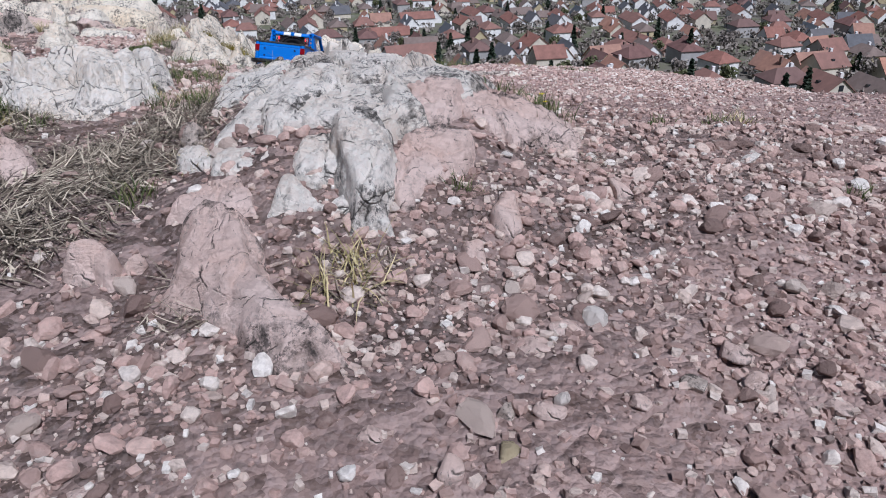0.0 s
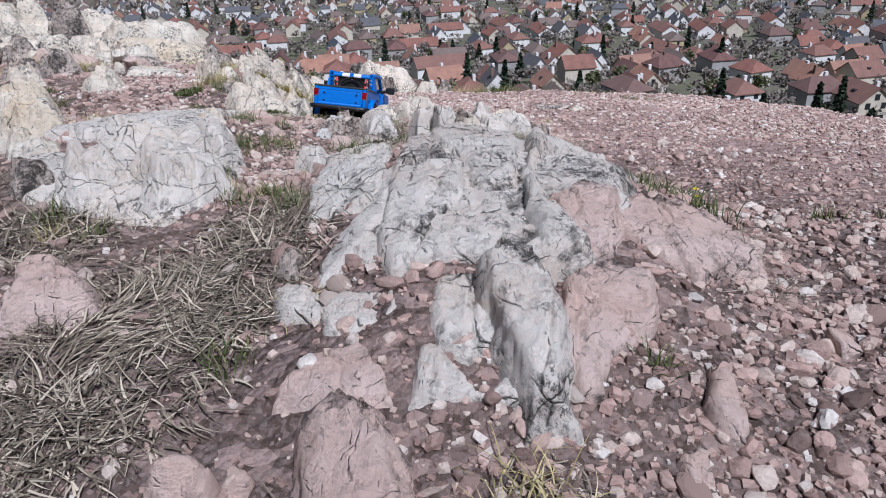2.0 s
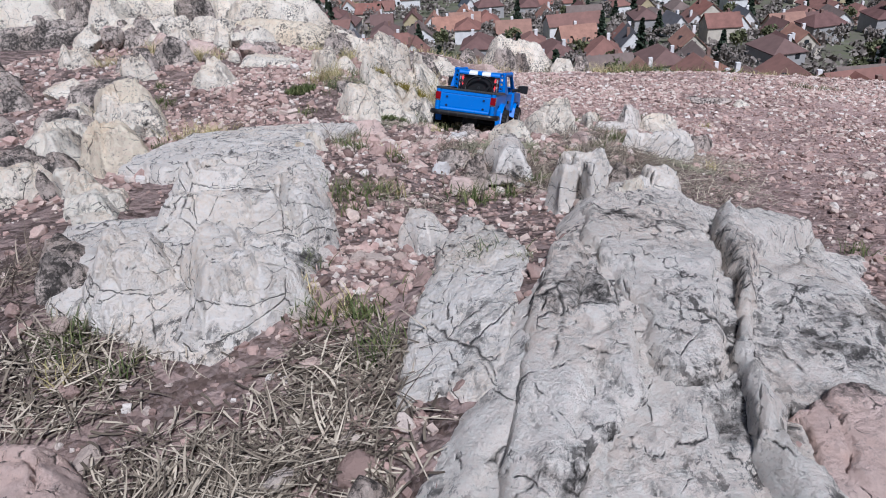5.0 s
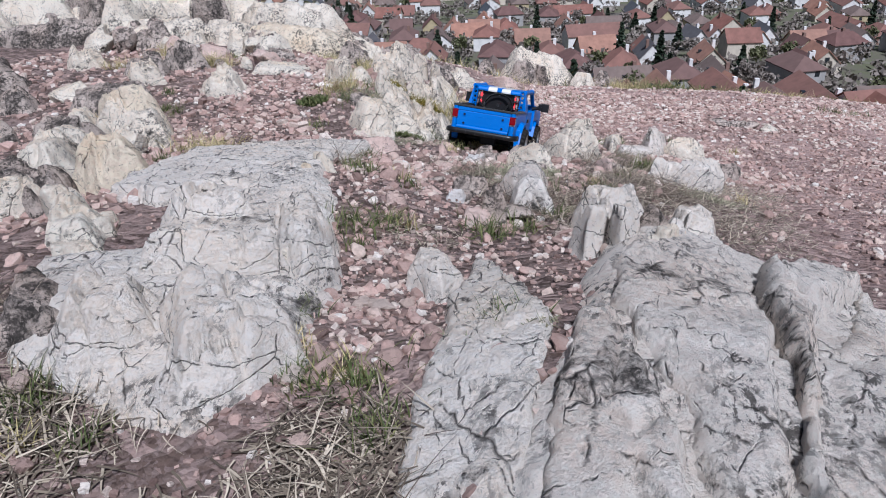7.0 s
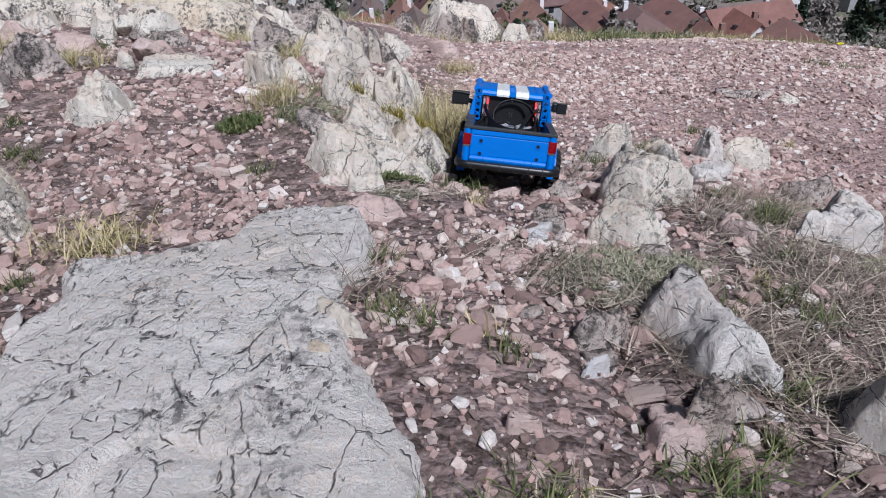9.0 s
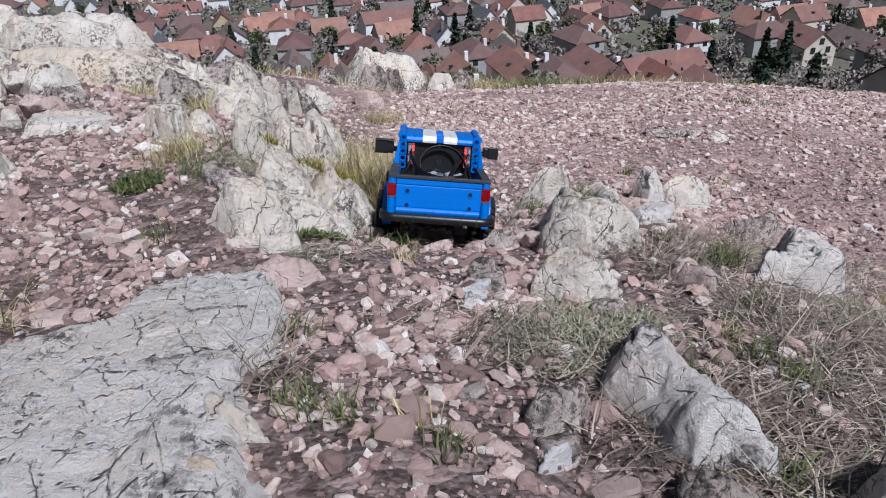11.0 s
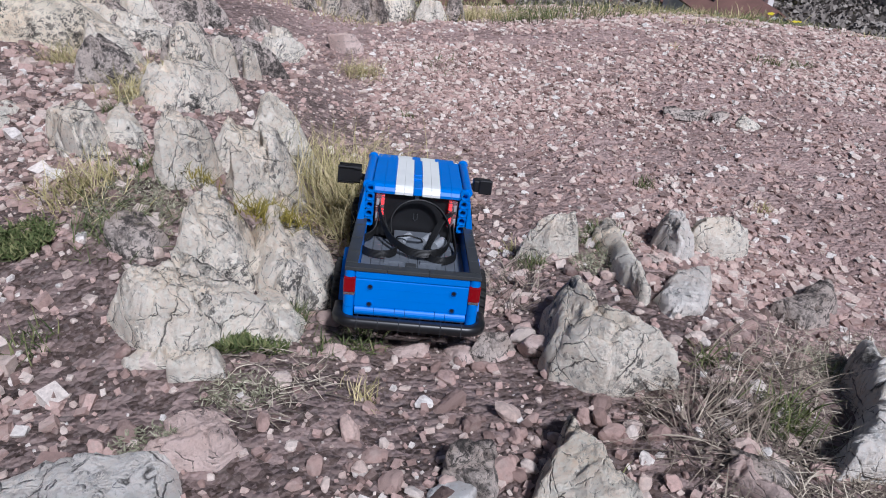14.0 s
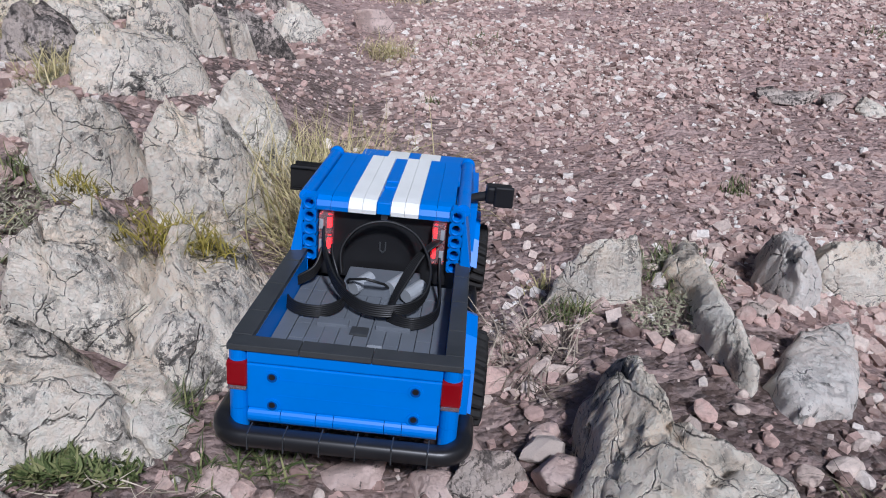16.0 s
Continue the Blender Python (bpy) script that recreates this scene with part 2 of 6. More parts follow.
def soil_material():
    """Brown stony earth round the rocks, turning to pink scree on the open slope beyond."""
    n = Nodes("gritty_pink_soil", 0.93, spec=0.15)
    earth = n.ramp(n.noise(7, 7, 0.66), [(0.32, (0.034, 0.024, 0.019)), (0.5, (0.090, 0.062, 0.050)), (0.7, (0.185, 0.132, 0.110))])
    scree = n.ramp(n.noise(5, 8, 0.68), [(0.3, (0.28, 0.185, 0.160)), (0.5, (0.48, 0.325, 0.285)), (0.7, (0.62, 0.45, 0.40))])
    xyz = n.t.nodes.new("ShaderNodeSeparateXYZ")
    n.link(n.co, xyz.inputs[0])
    open_ = n.math("ADD", n.math("ADD", xyz.outputs["Y"], n.math("MULTIPLY", xyz.outputs["X"], 2.2)), n.math("MULTIPLY", n.noise(6, 4), 0.9))
    front = n.math("MAXIMUM", n.math("SUBTRACT", 0.62, xyz.outputs["Y"]), 0.0)
    open_ = n.math("ADD", open_, n.math("MULTIPLY", front, 4.0))
    c = n.mix(n.ramp(n.math("MULTIPLY", open_, 0.25), [(0.42, 0.0), (0.58, 1.0)]), earth, scree)
    c = n.mix(n.ramp(n.noise(3.4, 7, 0.7), [(0.50, 0.0), (0.66, 0.65)]), c, (0.24, 0.17, 0.14))
    grit = n.voronoi(190, "F1", n.warped(60, 0.006), "Color")
    c = n.mix(0.42, c, n.mix(0.5, n.ramp(grit, [(0.1, (0.112, 0.083, 0.075)), (0.55, (0.300, 0.221, 0.203)), (0.95, (0.510, 0.458, 0.427))]), c))
    pebble = n.voronoi(95, "F1", n.warped(40, 0.008, n.scaled((0.8, 1.25, 1.0))), "Color")
    c = n.mix(n.ramp(pebble, [(0.45, 0.0), (0.85, 0.55)]), c, (0.62, 0.46, 0.41))
    c = n.mix(n.ramp(pebble, [(0.12, 0.6), (0.30, 0.0)]), c, (0.11, 0.075, 0.06))
    speck = n.ramp(n.voronoi(420, "F1", None, "Color"), [(0.5, 0.0), (0.9, 0.5)])
    c = n.mix(speck, c, (0.40, 0.31, 0.29))
    high = n.math("SUBTRACT", n.math("MULTIPLY", n.noise(90, 7, 0.7), 0.8), n.math("MULTIPLY", n.voronoi(190, "F1", n.warped(60, 0.006)), 0.6))
    high = n.math("ADD", high, n.math("MULTIPLY", n.noise(600, 4, 0.7), 0.3))
    high = n.math("SUBTRACT", high, n.math("MULTIPLY", n.voronoi(95, "F1", n.warped(40, 0.008, n.scaled((0.8, 1.25, 1.0)))), 0.5))
    return n.done(c, n.bump(high, 0.0075, 0.9))


def town_ground_material():
    n = Nodes("gardens_and_streets", 0.95, spec=0.1)
    c = n.ramp(n.noise(0.035, 7, 0.68), [(0.3, (0.10, 0.095, 0.085)), (0.45, (0.16, 0.145, 0.12)), (0.56, (0.14, 0.15, 0.09)), (0.7, (0.24, 0.22, 0.20))])
    return n.done(c)


def slope_material():
    """Rough spring grass, half dry, on the slope below the edge."""
    n = Nodes("rough_slope_grass", 0.95, spec=0.1)
    c = n.ramp(n.noise(2.2, 9, 0.75), [(0.3, (0.09, 0.085, 0.04)), (0.45, (0.20, 0.18, 0.085)), (0.58, (0.15, 0.165, 0.06)), (0.72, (0.33, 0.28, 0.17))])
    c = n.mix(n.ramp(n.noise(40, 6, 0.75), [(0.4, 0.0), (0.7, 0.6)]), c, (0.07, 0.065, 0.035))
    return n.done(c, n.bump(n.noise(30, 8, 0.75), 0.08, 1.0))


SOIL, TOWN_GROUND, SLOPE = soil_material(), town_ground_material(), slope_material()


def plain(name, colour, rough=0.5, metal=0.0, spec=0.4, vary=0.12, scale=60.0, bump=0.0):
    """A material of one colour with faint dirt and unevenness."""
    n = Nodes(name, rough, metal, spec)
    dark = tuple(v * (1 - vary * 2) for v in colour)
    c = n.mix(n.ramp(n.noise(scale, 5, 0.65), [(0.4, 0.0), (0.8, 1.0)]), colour, dark)
    return n.done(c, n.bump(n.noise(scale * 4, 3), bump) if bump else None)


def blade_material(name, a, b, c):
    n = Nodes(name, 0.7, spec=0.2)
    return n.done(n.ramp(n.random(True), [(0.0, a), (0.55, b), (1.0, c)]))


STRAW = blade_material("dry_straw", (0.07, 0.055, 0.042), (0.24, 0.20, 0.15), (0.62, 0.54, 0.42))
STEM = blade_material("dry_stems", (0.08, 0.062, 0.05), (0.21, 0.165, 0.125), (0.46, 0.39, 0.30))
MOSS = blade_material("yellow_moss", (0.12, 0.10, 0.02), (0.26, 0.21, 0.04), (0.40, 0.33, 0.08))
TUSSOCK = blade_material("yellowing_grass", (0.20, 0.18, 0.07), (0.46, 0.39, 0.19), (0.66, 0.55, 0.33))
GREEN = blade_material("green_grass", (0.048, 0.068, 0.022), (0.105, 0.130, 0.045), (0.22, 0.215, 0.095))
HERB = blade_material("grey_green_herb", (0.13, 0.125, 0.075), (0.27, 0.26, 0.17), (0.46, 0.43, 0.31))
YELLOW = plain("yellow_petal", (0.75, 0.62, 0.02), 0.6)


# ---- mesh helpers ----
def mesh_object(name, verts, faces, material, flat=False, parent=None):
    me = bpy.data.meshes.new(name)
    me.from_pydata(verts if isinstance(verts, list) else verts.tolist(), [], faces if isinstance(faces, list) else faces.tolist())
    me.materials.append(material)
    if not flat:
        me.polygons.foreach_set("use_smooth", [True] * len(me.polygons))
    me.update()
    ob = new(name, me)
    if parent:
        ob.parent = parent
    return ob


def part(name, bm, material, parent, label=""):
    """Links a bmesh as one mesh under a thing or a part."""
    me = bpy.data.meshes.new(name)
    bm.to_mesh(me)
    bm.free()
    me.materials.append(material)
    ob = new(name, me)
    ob.parent = parent
    return tagged(ob, label)


def ico(level):
    bm = bmesh.new()
    bmesh.ops.create_icosphere(bm, subdivisions=level, radius=1.0)
    v = np.array([p.co[:] for p in bm.verts])
    f = [[p.index for p in q.verts] for q in bm.faces]
    bm.free()
    return v, f


ICO = {k: ico(k) for k in (1, 2, 4, 5, 6)}


def chipped(dirs, rng, planes=16, low=0.62, soft=0.0):
    """Radii of a convex, chipped stone in the given directions."""
    nrm = rng.normal(size=(planes, 3))
    nrm /= np.linalg.norm(nrm, axis=1)[:, None]
    off = rng.uniform(low, 1.0, planes)
    reach = np.maximum(dirs @ nrm.T, 1e-3)
    r = off / reach
    r = np.minimum(r, 1.25)
    if soft:
        return -soft * np.log(np.exp(-r / soft).sum(1))
    return r.min(1)


# ---- ground: one sheet ----
def axis_lines(lo, hi, step, far, grow):
    mid = list(np.arange(lo, hi, step))
    up, s, v = [], step, hi
    while v < far:
        up.append(v)
        s *= grow
        v += s
    down, s, v = [], step, lo
    while v > -far:
        s *= grow
        v -= s
        down.append(v)
    return np.array(down[::-1] + mid + up + [far])


gx, gy = axis_lines(-1.3, 1.1, 0.011, 4500, 1.13), axis_lines(0.1, 3.2, 0.011, 4500, 1.08)
XX, YY = np.meshgrid(gx, gy)
ZZ = ground_at(XX, YY)
nx, ny = len(gx), len(gy)
idx = np.arange(nx * ny).reshape(ny, nx)
quads = np.stack([idx[:-1, :-1], idx[:-1, 1:], idx[1:, 1:], idx[1:, :-1]], -1).reshape(-1, 4)
ground = mesh_object("ground", np.stack([XX.ravel(), YY.ravel(), ZZ.ravel()], 1), quads, SOIL)
ground.data.materials.append(TOWN_GROUND)
ground.data.materials.append(SLOPE)
cy = YY.ravel()[quads[:, 0]]
ground.data.polygons.foreach_set("material_index", np.where(cy > 118.0, 1, np.where(cy > 4.6, 2, 0)).tolist())
tagged(ground, "pinkish gritty stony soil of a hilltop falling to a town", "ground", kind="structure")


# ---- rocks ----
ROCK_LABELS = {
    "pale": "pale grey limestone block with broken edges and dark cracks",
    "webbed": "pale limestone bedrock slab crossed by dark hairline cracks",
    "dark": "grey limestone rock blackened by lichen crusts",
    "pink": "dusty pink limestone rock breaking through gravel",
    "ridge": "pale beige limestone bedrock ridge split by long joints",
    "cracked": "cream-white limestone block with black cracks and lichen",
    "cream": "warm cream limestone block with worn edges",
    "block": "long pale limestone block with a black lichen flank",
    "white": "bright white quartz block lying among gravel",
}
# for each habit: width of the sloping flank as a share of the rise, roundness, plate size, plate relief, facets, fin height, stretch of the plates, steepest facet
HABITS = {
    "base": (1.6, 1.0, 0.09, 0.0026, 2, 0.0018, 3.0, 0.06),
    "long": (0.42, 0.8, 0.055, 0.0034, 2, 0.0018, 3.4, 0.08),
    "jag": (0.5, 0.8, 0.050, 0.0058, 4, 0.0046, 1.5, 0.30),
    "crag": (0.50, 1.0, 0.050, 0.0085, 3, 0.0036, 1.4, 0.25),
    "slab": (0.55, 0.8, 0.065, 0.0075, 4, 0.0055, 1.5, 0.20),
    "dome": (1.0, 1.3, 0.06, 0.0040, 3, 0.0030, 1.3, 0.22),
    "flat": (0.6, 0.8, 0.06, 0.0026, 2, 0.0024, 1.6, 0.07),
    "roof": (0.95, 0.9, 0.06, 0.0050, 2, 0.0035, 1.8, 0.15),
    "block": (0.7, 1.0, 0.09, 0.0008, 1, 0.0008, 1.6, 0.05),
}


def inside(px, py, o):
    """Distance from points to the border of a closed outline, positive within it."""
    d, into = np.full(px.shape, 9.0), np.zeros(px.shape, bool)
    for i in range(len(o)):
        (ax, ay), (bx, by) = o[i - 1], o[i]
        ex, ey = bx - ax, by - ay
        t = np.clip(((px - ax) * ex + (py - ay) * ey) / (ex * ex + ey * ey + 1e-12), 0, 1)
        d = np.minimum(d, np.hypot(px - ax - t * ex, py - ay - t * ey))
        if ey:
            into ^= ((ay > py) != (by > py)) & (px < ax + (py - ay) * ex / ey)
    return np.where(into, d, -d)


def crag(outline, rise, tone, habit, seed, label="", lift=0.0):
    """A weathered limestone rock over an outline on the ground: sloping broken flanks, tilted facets, jointed plates, fins along the bedding."""
    share, rounded, cell, relief, facets, fin, stretch, steep = HABITS[habit]
    rng = np.random.default_rng(seed)
    o = np.array(outline)
    m, size = o.mean(0), np.ptp(o, axis=0).max()
    step = float(np.clip(size / 90, 0.0017, 0.0034)) if m[1] < 2.0 and m[0] > -0.8 else size / 46
    lo, hi = o.min(0) - 0.014, o.max(0) + 0.014
    xs, ys = np.arange(lo[0], hi[0] + step, step), np.arange(lo[1], hi[1] + step, step)
    gx_, gy_ = np.meshgrid(xs, ys)
    x, y = gx_.ravel(), gy_.ravel()
    p = np.stack([x, y, np.full(x.size, seed * 1.7)], 1)
    small = min(1.0, size / 0.10)
    wob, wob2 = fbm(p * 22, 4, seed), fbm(p * 22, 4, seed + 5)
    d = inside(x + 0.0055 * small * wob, y + 0.0055 * small * wob2, o)
    # bedding direction
    a = radians(28 + 8 * rng.normal()) if habit not in ("long", "base") else radians(-6 + 4 * rng.normal())
    if habit in ("roof", "block"):
        q = o - m
        w_, v_ = np.linalg.eigh(q.T @ q)
        a = math.atan2(-v_[0, 1], v_[1, 1])
        if math.cos(a) < 0:
            a += math.pi
    dx, dy = x - m[0], y - m[1]
    u, v = dx * math.cos(a) + dy * math.sin(a), dy * math.cos(a) - dx * math.sin(a)
    wide = np.percentile(d, 98)
    flank = min(rise * share, 0.8 * wide)
    s = np.clip(d / flank, 0, 1)
    prof = (1 - rounded * 0.5) * s + rounded * 0.5 * np.sin(s * np.pi / 2) if rounded <= 1 else np.sqrt(np.clip(1 - (1 - s) ** 2, 0, 1))
    planes = [rise * prof]
    for k in range(facets):
        b, g = rng.uniform(0, 2 * np.pi), min(rng.uniform(0.3, 1.0) * steep, 0.62 * rise / size)
        planes.append(rise * rng.uniform(0.92, 1.2) + g * (math.cos(b) * dx + math.sin(b) * dy) + 0.05 * rise * wob)
    if habit == "roof":
        half = np.ptp(u[d > 0]) * 0.5
        c0 = u[d > 0].mean() + 0.22 * half
        off = (u - c0) + 0.006 * wob
        planes += [rise * (1.05 - 0.55 * np.clip(-off, 0, None) / half), rise * (1.05 - 0.95 * np.clip(off, 0, None) / half)]
    h = np.min(planes, axis=0)
    lip = smooth(0.0, 0.007, d) * np.clip(h / rise, 0, 1) ** 0.5
    # plates split by joints
    wu, wv = u + 0.007 * wob, v + 0.007 * wob2
    cell = min(cell, size * 0.55)
    border, who, ox, oy = worley(wu / cell, wv / (cell * stretch), seed)
    tx, ty = (who * 7.13) % 1 - 0.5, (who * 13.7) % 1 - 0.5
    who = np.floor(who * 4) / 3.0
    k = min(1.0, rise / 0.045)
    h = h + lip * k * (relief * (who - 0.5) * 2 + 1.7 * relief * (ox * tx + oy * ty) - (0.8 * relief + 0.0042) * (1 - smooth(0.0, 0.07, border)))
    b2, w2, ox2, oy2 = worley(wu / cell * 2.7 + 5, wv / cell * 2.7 / stretch ** 0.5, seed + 20)
    h = h + lip * k * relief * (0.35 * (w2 - 0.5) + 0.9 * (ox2 * ((w2 * 9.7) % 1 - 0.5) + oy2 * ((w2 * 5.3) % 1 - 0.5)) - 0.28 * (1 - smooth(0.0, 0.07, b2)))
    # fins and furrows along the bedding
    f = np.stack([wu * 24, wv * 24 / (1.3 * stretch), np.full(x.size, seed)], 1)
    h = h + lip * k * fin * 0.5 * (ridged(f, 4, seed + 3) - 0.9)
    h = h + small * (0.0014 * (ridged(p * np.array([75, 48, 75]), 4, seed + 13) - 0.8) + 0.0009 * fbm(p * 260, 2, seed + 4)) * (0.3 + 0.7 * smooth(0, 0.004, d))
    below = -0.006 + np.clip(d, -0.02, 0) * 1.6 - (lift + 0.02 if lift else 0.0)
    h = np.where(d > 0, h * smooth(-0.001, 0.004, d) - 0.006 * (1 - smooth(0.0, 0.005, d)), below)
    base = float(land(*m))
    z = land(x, y) - base + h + lift
    n3 = np.stack([x, y, z], 1) * 60
    amp = 0.0022 * small * np.clip(h / 0.02, 0, 1)
    verts = np.stack([dx + amp * fbm(n3, 3, seed + 41), dy + amp * fbm(n3 + 31, 3, seed + 43), z], 1)
    ny_, nx_ = gx_.shape
    ids = np.arange(nx_ * ny_).reshape(ny_, nx_)
    quad = np.stack([ids[:-1, :-1], ids[:-1, 1:], ids[1:, 1:], ids[1:, :-1]], -1).reshape(-1, 4)
    quad = quad[(d[quad] > -0.007).any(1)]
    used, back = np.unique(quad, return_inverse=True)
    ob = mesh_object("rock", verts[used], back.reshape(-1, 4), ROCKS[tone])
    ob.location = (m[0], m[1], base)
    return tagged(ob, label or ROCK_LABELS[tone], "rock")


COUNT = [0]


def boulder(x, y, w, d, h, tone, label="", yaw=0.0, lean=0.0, name="", sink=0.25):
    """One chipped, weathered rock that sits in the ground; w, d, h: across, along and above the ground."""
    COUNT[0] += 1
    rng = np.random.default_rng(COUNT[0] + 40)
    big = w > 0.045
    v, f = ICO[6] if w > 0.13 else ICO[5] if big else ICO[4]
    r = chipped(v, rng, 12 if big else 10, 0.5, 0.006)
    r = r / np.percentile(r, 97)
    p = v * r[:, None]
    q = p * 1.4 + COUNT[0] * 7.7
    grain = 0.03 * fbm(q * 1.6, 3, COUNT[0]) + 0.022 * (ridged(q * 4.5, 4, COUNT[0] + 3) - 0.9)
    if big:
        cut, who, ox, oy = worley(q[:, 0] * 1.5 + 0.7 * q[:, 2], q[:, 1] * 1.1 - 0.6 * q[:, 2], COUNT[0])
        grain = grain - 0.025 * (1 - smooth(0, 0.05, cut)) + 0.07 * (who - 0.5) + 0.08 * (ox * ((who * 7.1) % 1 - 0.5) + oy * ((who * 3.7) % 1 - 0.5))
        grain = grain + 0.012 * fbm(q * 14, 2, COUNT[0] + 9)
    p = p + v * grain[:, None]
    p = p / np.abs(p).max(0)
    up = h / (2 - sink * 2) * 1.25
    p = p * np.array([w / 2, d / 2, max(up, h * 0.6)])
    ca, sa = math.cos(radians(lean)), math.sin(radians(lean))
    p = np.stack([p[:, 0] * ca + p[:, 2] * sa, p[:, 1], p[:, 2] * ca - p[:, 0] * sa], 1)
    top = p[:, 2].max()
    name = name or ("boulder" if big else "stone")
    ob = mesh_object(name, p, f, ROCKS["dark" if tone == "pale" and w < 0.034 else tone])
    ob.location = (x, y, float(land(x, y)) + h - top)
    ob.rotation_euler[2] = radians(yaw)
    kind = {"pale": "pale grey weathered limestone", "dark": "dark grey lichen-stained limestone", "pink": "dusty pink limestone", "white": "bright white quartz", "yellow": "ochre yellow lichen-covered"}[tone]
    return tagged(ob, label or (kind + (" boulder half sunk in stony soil" if big else " stone lying loose on gravel")), "rock" if big else "stone")

crag([(-0.189, 0.614), (-0.191, 0.674), (-0.169, 0.764), (-0.156, 0.857), (-0.124, 1.107), (0.143, 1.118), (0.146, 1.120), (0.058, 0.757), (0.012, 0.625)], 0.018, "ridge", "base", 100)
crag([(-0.467, 0.770), (-0.555, 0.896), (-0.491, 0.931), (-0.589, 1.167), (-0.495, 1.368), (-0.342, 0.996), (-0.302, 0.826), (-0.328, 0.745), (-0.414, 0.753)], 0.016, "webbed", "base", 101)
crag([(-0.207, 0.701), (-0.217, 0.739), (-0.221, 0.792), (-0.228, 0.884), (-0.232, 0.958), (-0.225, 1.031), (-0.194, 0.945), (-0.168, 0.885), (-0.150, 0.847), (-0.148, 0.790), (-0.148, 0.739), (-0.148, 0.700)], 0.016, "webbed", "long", 102)
crag([(-0.143, 0.606), (-0.153, 0.645), (-0.152, 0.699), (-0.150, 0.782), (-0.144, 0.841), (-0.124, 0.883), (-0.107, 0.850), (-0.097, 0.808), (-0.082, 0.744), (-0.083, 0.697), (-0.105, 0.656), (-0.112, 0.631), (-0.112, 0.606)], 0.024, "ridge", "long", 103)
crag([(-0.130, 0.865), (-0.122, 0.987), (-0.084, 1.135), (-0.027, 1.118), (-0.026, 1.003), (-0.031, 0.828), (-0.040, 0.747), (-0.048, 0.716), (-0.069, 0.705), (-0.085, 0.713), (-0.092, 0.753), (-0.106, 0.810)], 0.026, "ridge", "long", 104)
crag([(-0.031, 0.978), (0.051, 1.154), (0.103, 1.123), (0.008, 0.925), (-0.028, 0.761), (-0.023, 0.716), (-0.016, 0.681), (-0.008, 0.654), (-0.000, 0.632), (-0.000, 0.612), (-0.076, 0.601), (-0.065, 0.623), (-0.050, 0.649), (-0.048, 0.678), (-0.049, 0.715), (-0.047, 0.797)], 0.034, "ridge", "long", 105)
crag([(0.097, 1.126), (0.146, 1.119), (0.147, 1.120), (0.112, 1.118), (0.043, 0.821), (0.035, 0.762), (0.039, 0.721), (0.020, 0.661), (0.010, 0.685), (0.001, 0.722), (-0.014, 0.767), (-0.010, 0.847)], 0.016, "ridge", "long", 106)
crag([(-0.124, 0.650), (-0.091, 0.712), (-0.061, 0.691), (-0.064, 0.615), (-0.122, 0.612)], 0.018, "ridge", "long", 107)
crag([(-0.032, 0.704), (0.005, 0.727), (0.037, 0.710), (0.010, 0.620), (-0.008, 0.617), (-0.024, 0.649)], 0.024, "pink", "long", 108)
crag([(-0.077, 0.633), (-0.053, 0.645), (-0.031, 0.606), (-0.023, 0.568), (-0.028, 0.519), (-0.025, 0.488), (-0.062, 0.486), (-0.063, 0.505), (-0.077, 0.536), (-0.081, 0.586)], 0.036, "ridge", "long", 109)
crag([(-0.110, 0.610), (-0.071, 0.618), (-0.054, 0.580), (-0.057, 0.552), (-0.084, 0.531), (-0.101, 0.544), (-0.113, 0.579)], 0.019, "ridge", "jag", 110)
crag([(-0.032, 0.611), (0.006, 0.631), (0.038, 0.615), (0.037, 0.580), (0.001, 0.546), (-0.011, 0.516), (-0.030, 0.516), (-0.037, 0.553)], 0.018, "pink", "jag", 111)
crag([(0.008, 0.696), (0.052, 0.748), (0.118, 0.751), (0.141, 0.710), (0.131, 0.672), (0.064, 0.632), (0.033, 0.654)], 0.016, "pink", "jag", 112)
crag([(-0.183, 0.594), (-0.163, 0.611), (-0.128, 0.601), (-0.123, 0.580), (-0.145, 0.559), (-0.172, 0.565)], 0.016, "ridge", "jag", 113)
crag([(-0.216, 0.618), (-0.201, 0.630), (-0.171, 0.607), (-0.173, 0.579), (-0.203, 0.588)], 0.016, "ridge", "jag", 114)
crag([(-0.177, 0.552), (-0.143, 0.562), (-0.124, 0.534), (-0.121, 0.511), (-0.195, 0.515), (-0.193, 0.529)], 0.019, "pink", "jag", 115)
crag([(-0.120, 0.509), (-0.117, 0.553), (-0.100, 0.551), (-0.076, 0.521), (-0.051, 0.549), (-0.050, 0.510)], 0.018, "ridge", "jag", 116)
crag([(-0.174, 0.437), (-0.174, 0.511), (-0.155, 0.531), (-0.122, 0.517), (-0.101, 0.465), (-0.072, 0.431), (-0.045, 0.397), (-0.038, 0.366), (-0.089, 0.366), (-0.117, 0.398), (-0.148, 0.414)], 0.034, "pink", "flat", 117)
crag([(-0.232, 0.473), (-0.224, 0.480), (-0.203, 0.477), (-0.202, 0.454), (-0.206, 0.449), (-0.221, 0.459)], 0.026, "pink", "jag", 118)
crag([(-0.204, 0.472), (-0.199, 0.481), (-0.186, 0.482), (-0.190, 0.470), (-0.203, 0.467)], 0.018, "pink", "jag", 119)
crag([(-0.404, 0.636), (-0.405, 0.664), (-0.371, 0.665), (-0.341, 0.647), (-0.331, 0.625), (-0.343, 0.611), (-0.368, 0.603), (-0.386, 0.596)], 0.033, "pink", "jag", 120)
crag([(0.014, 0.492), (0.035, 0.497), (0.038, 0.475), (0.020, 0.468)], 0.014, "pink", "jag", 121)
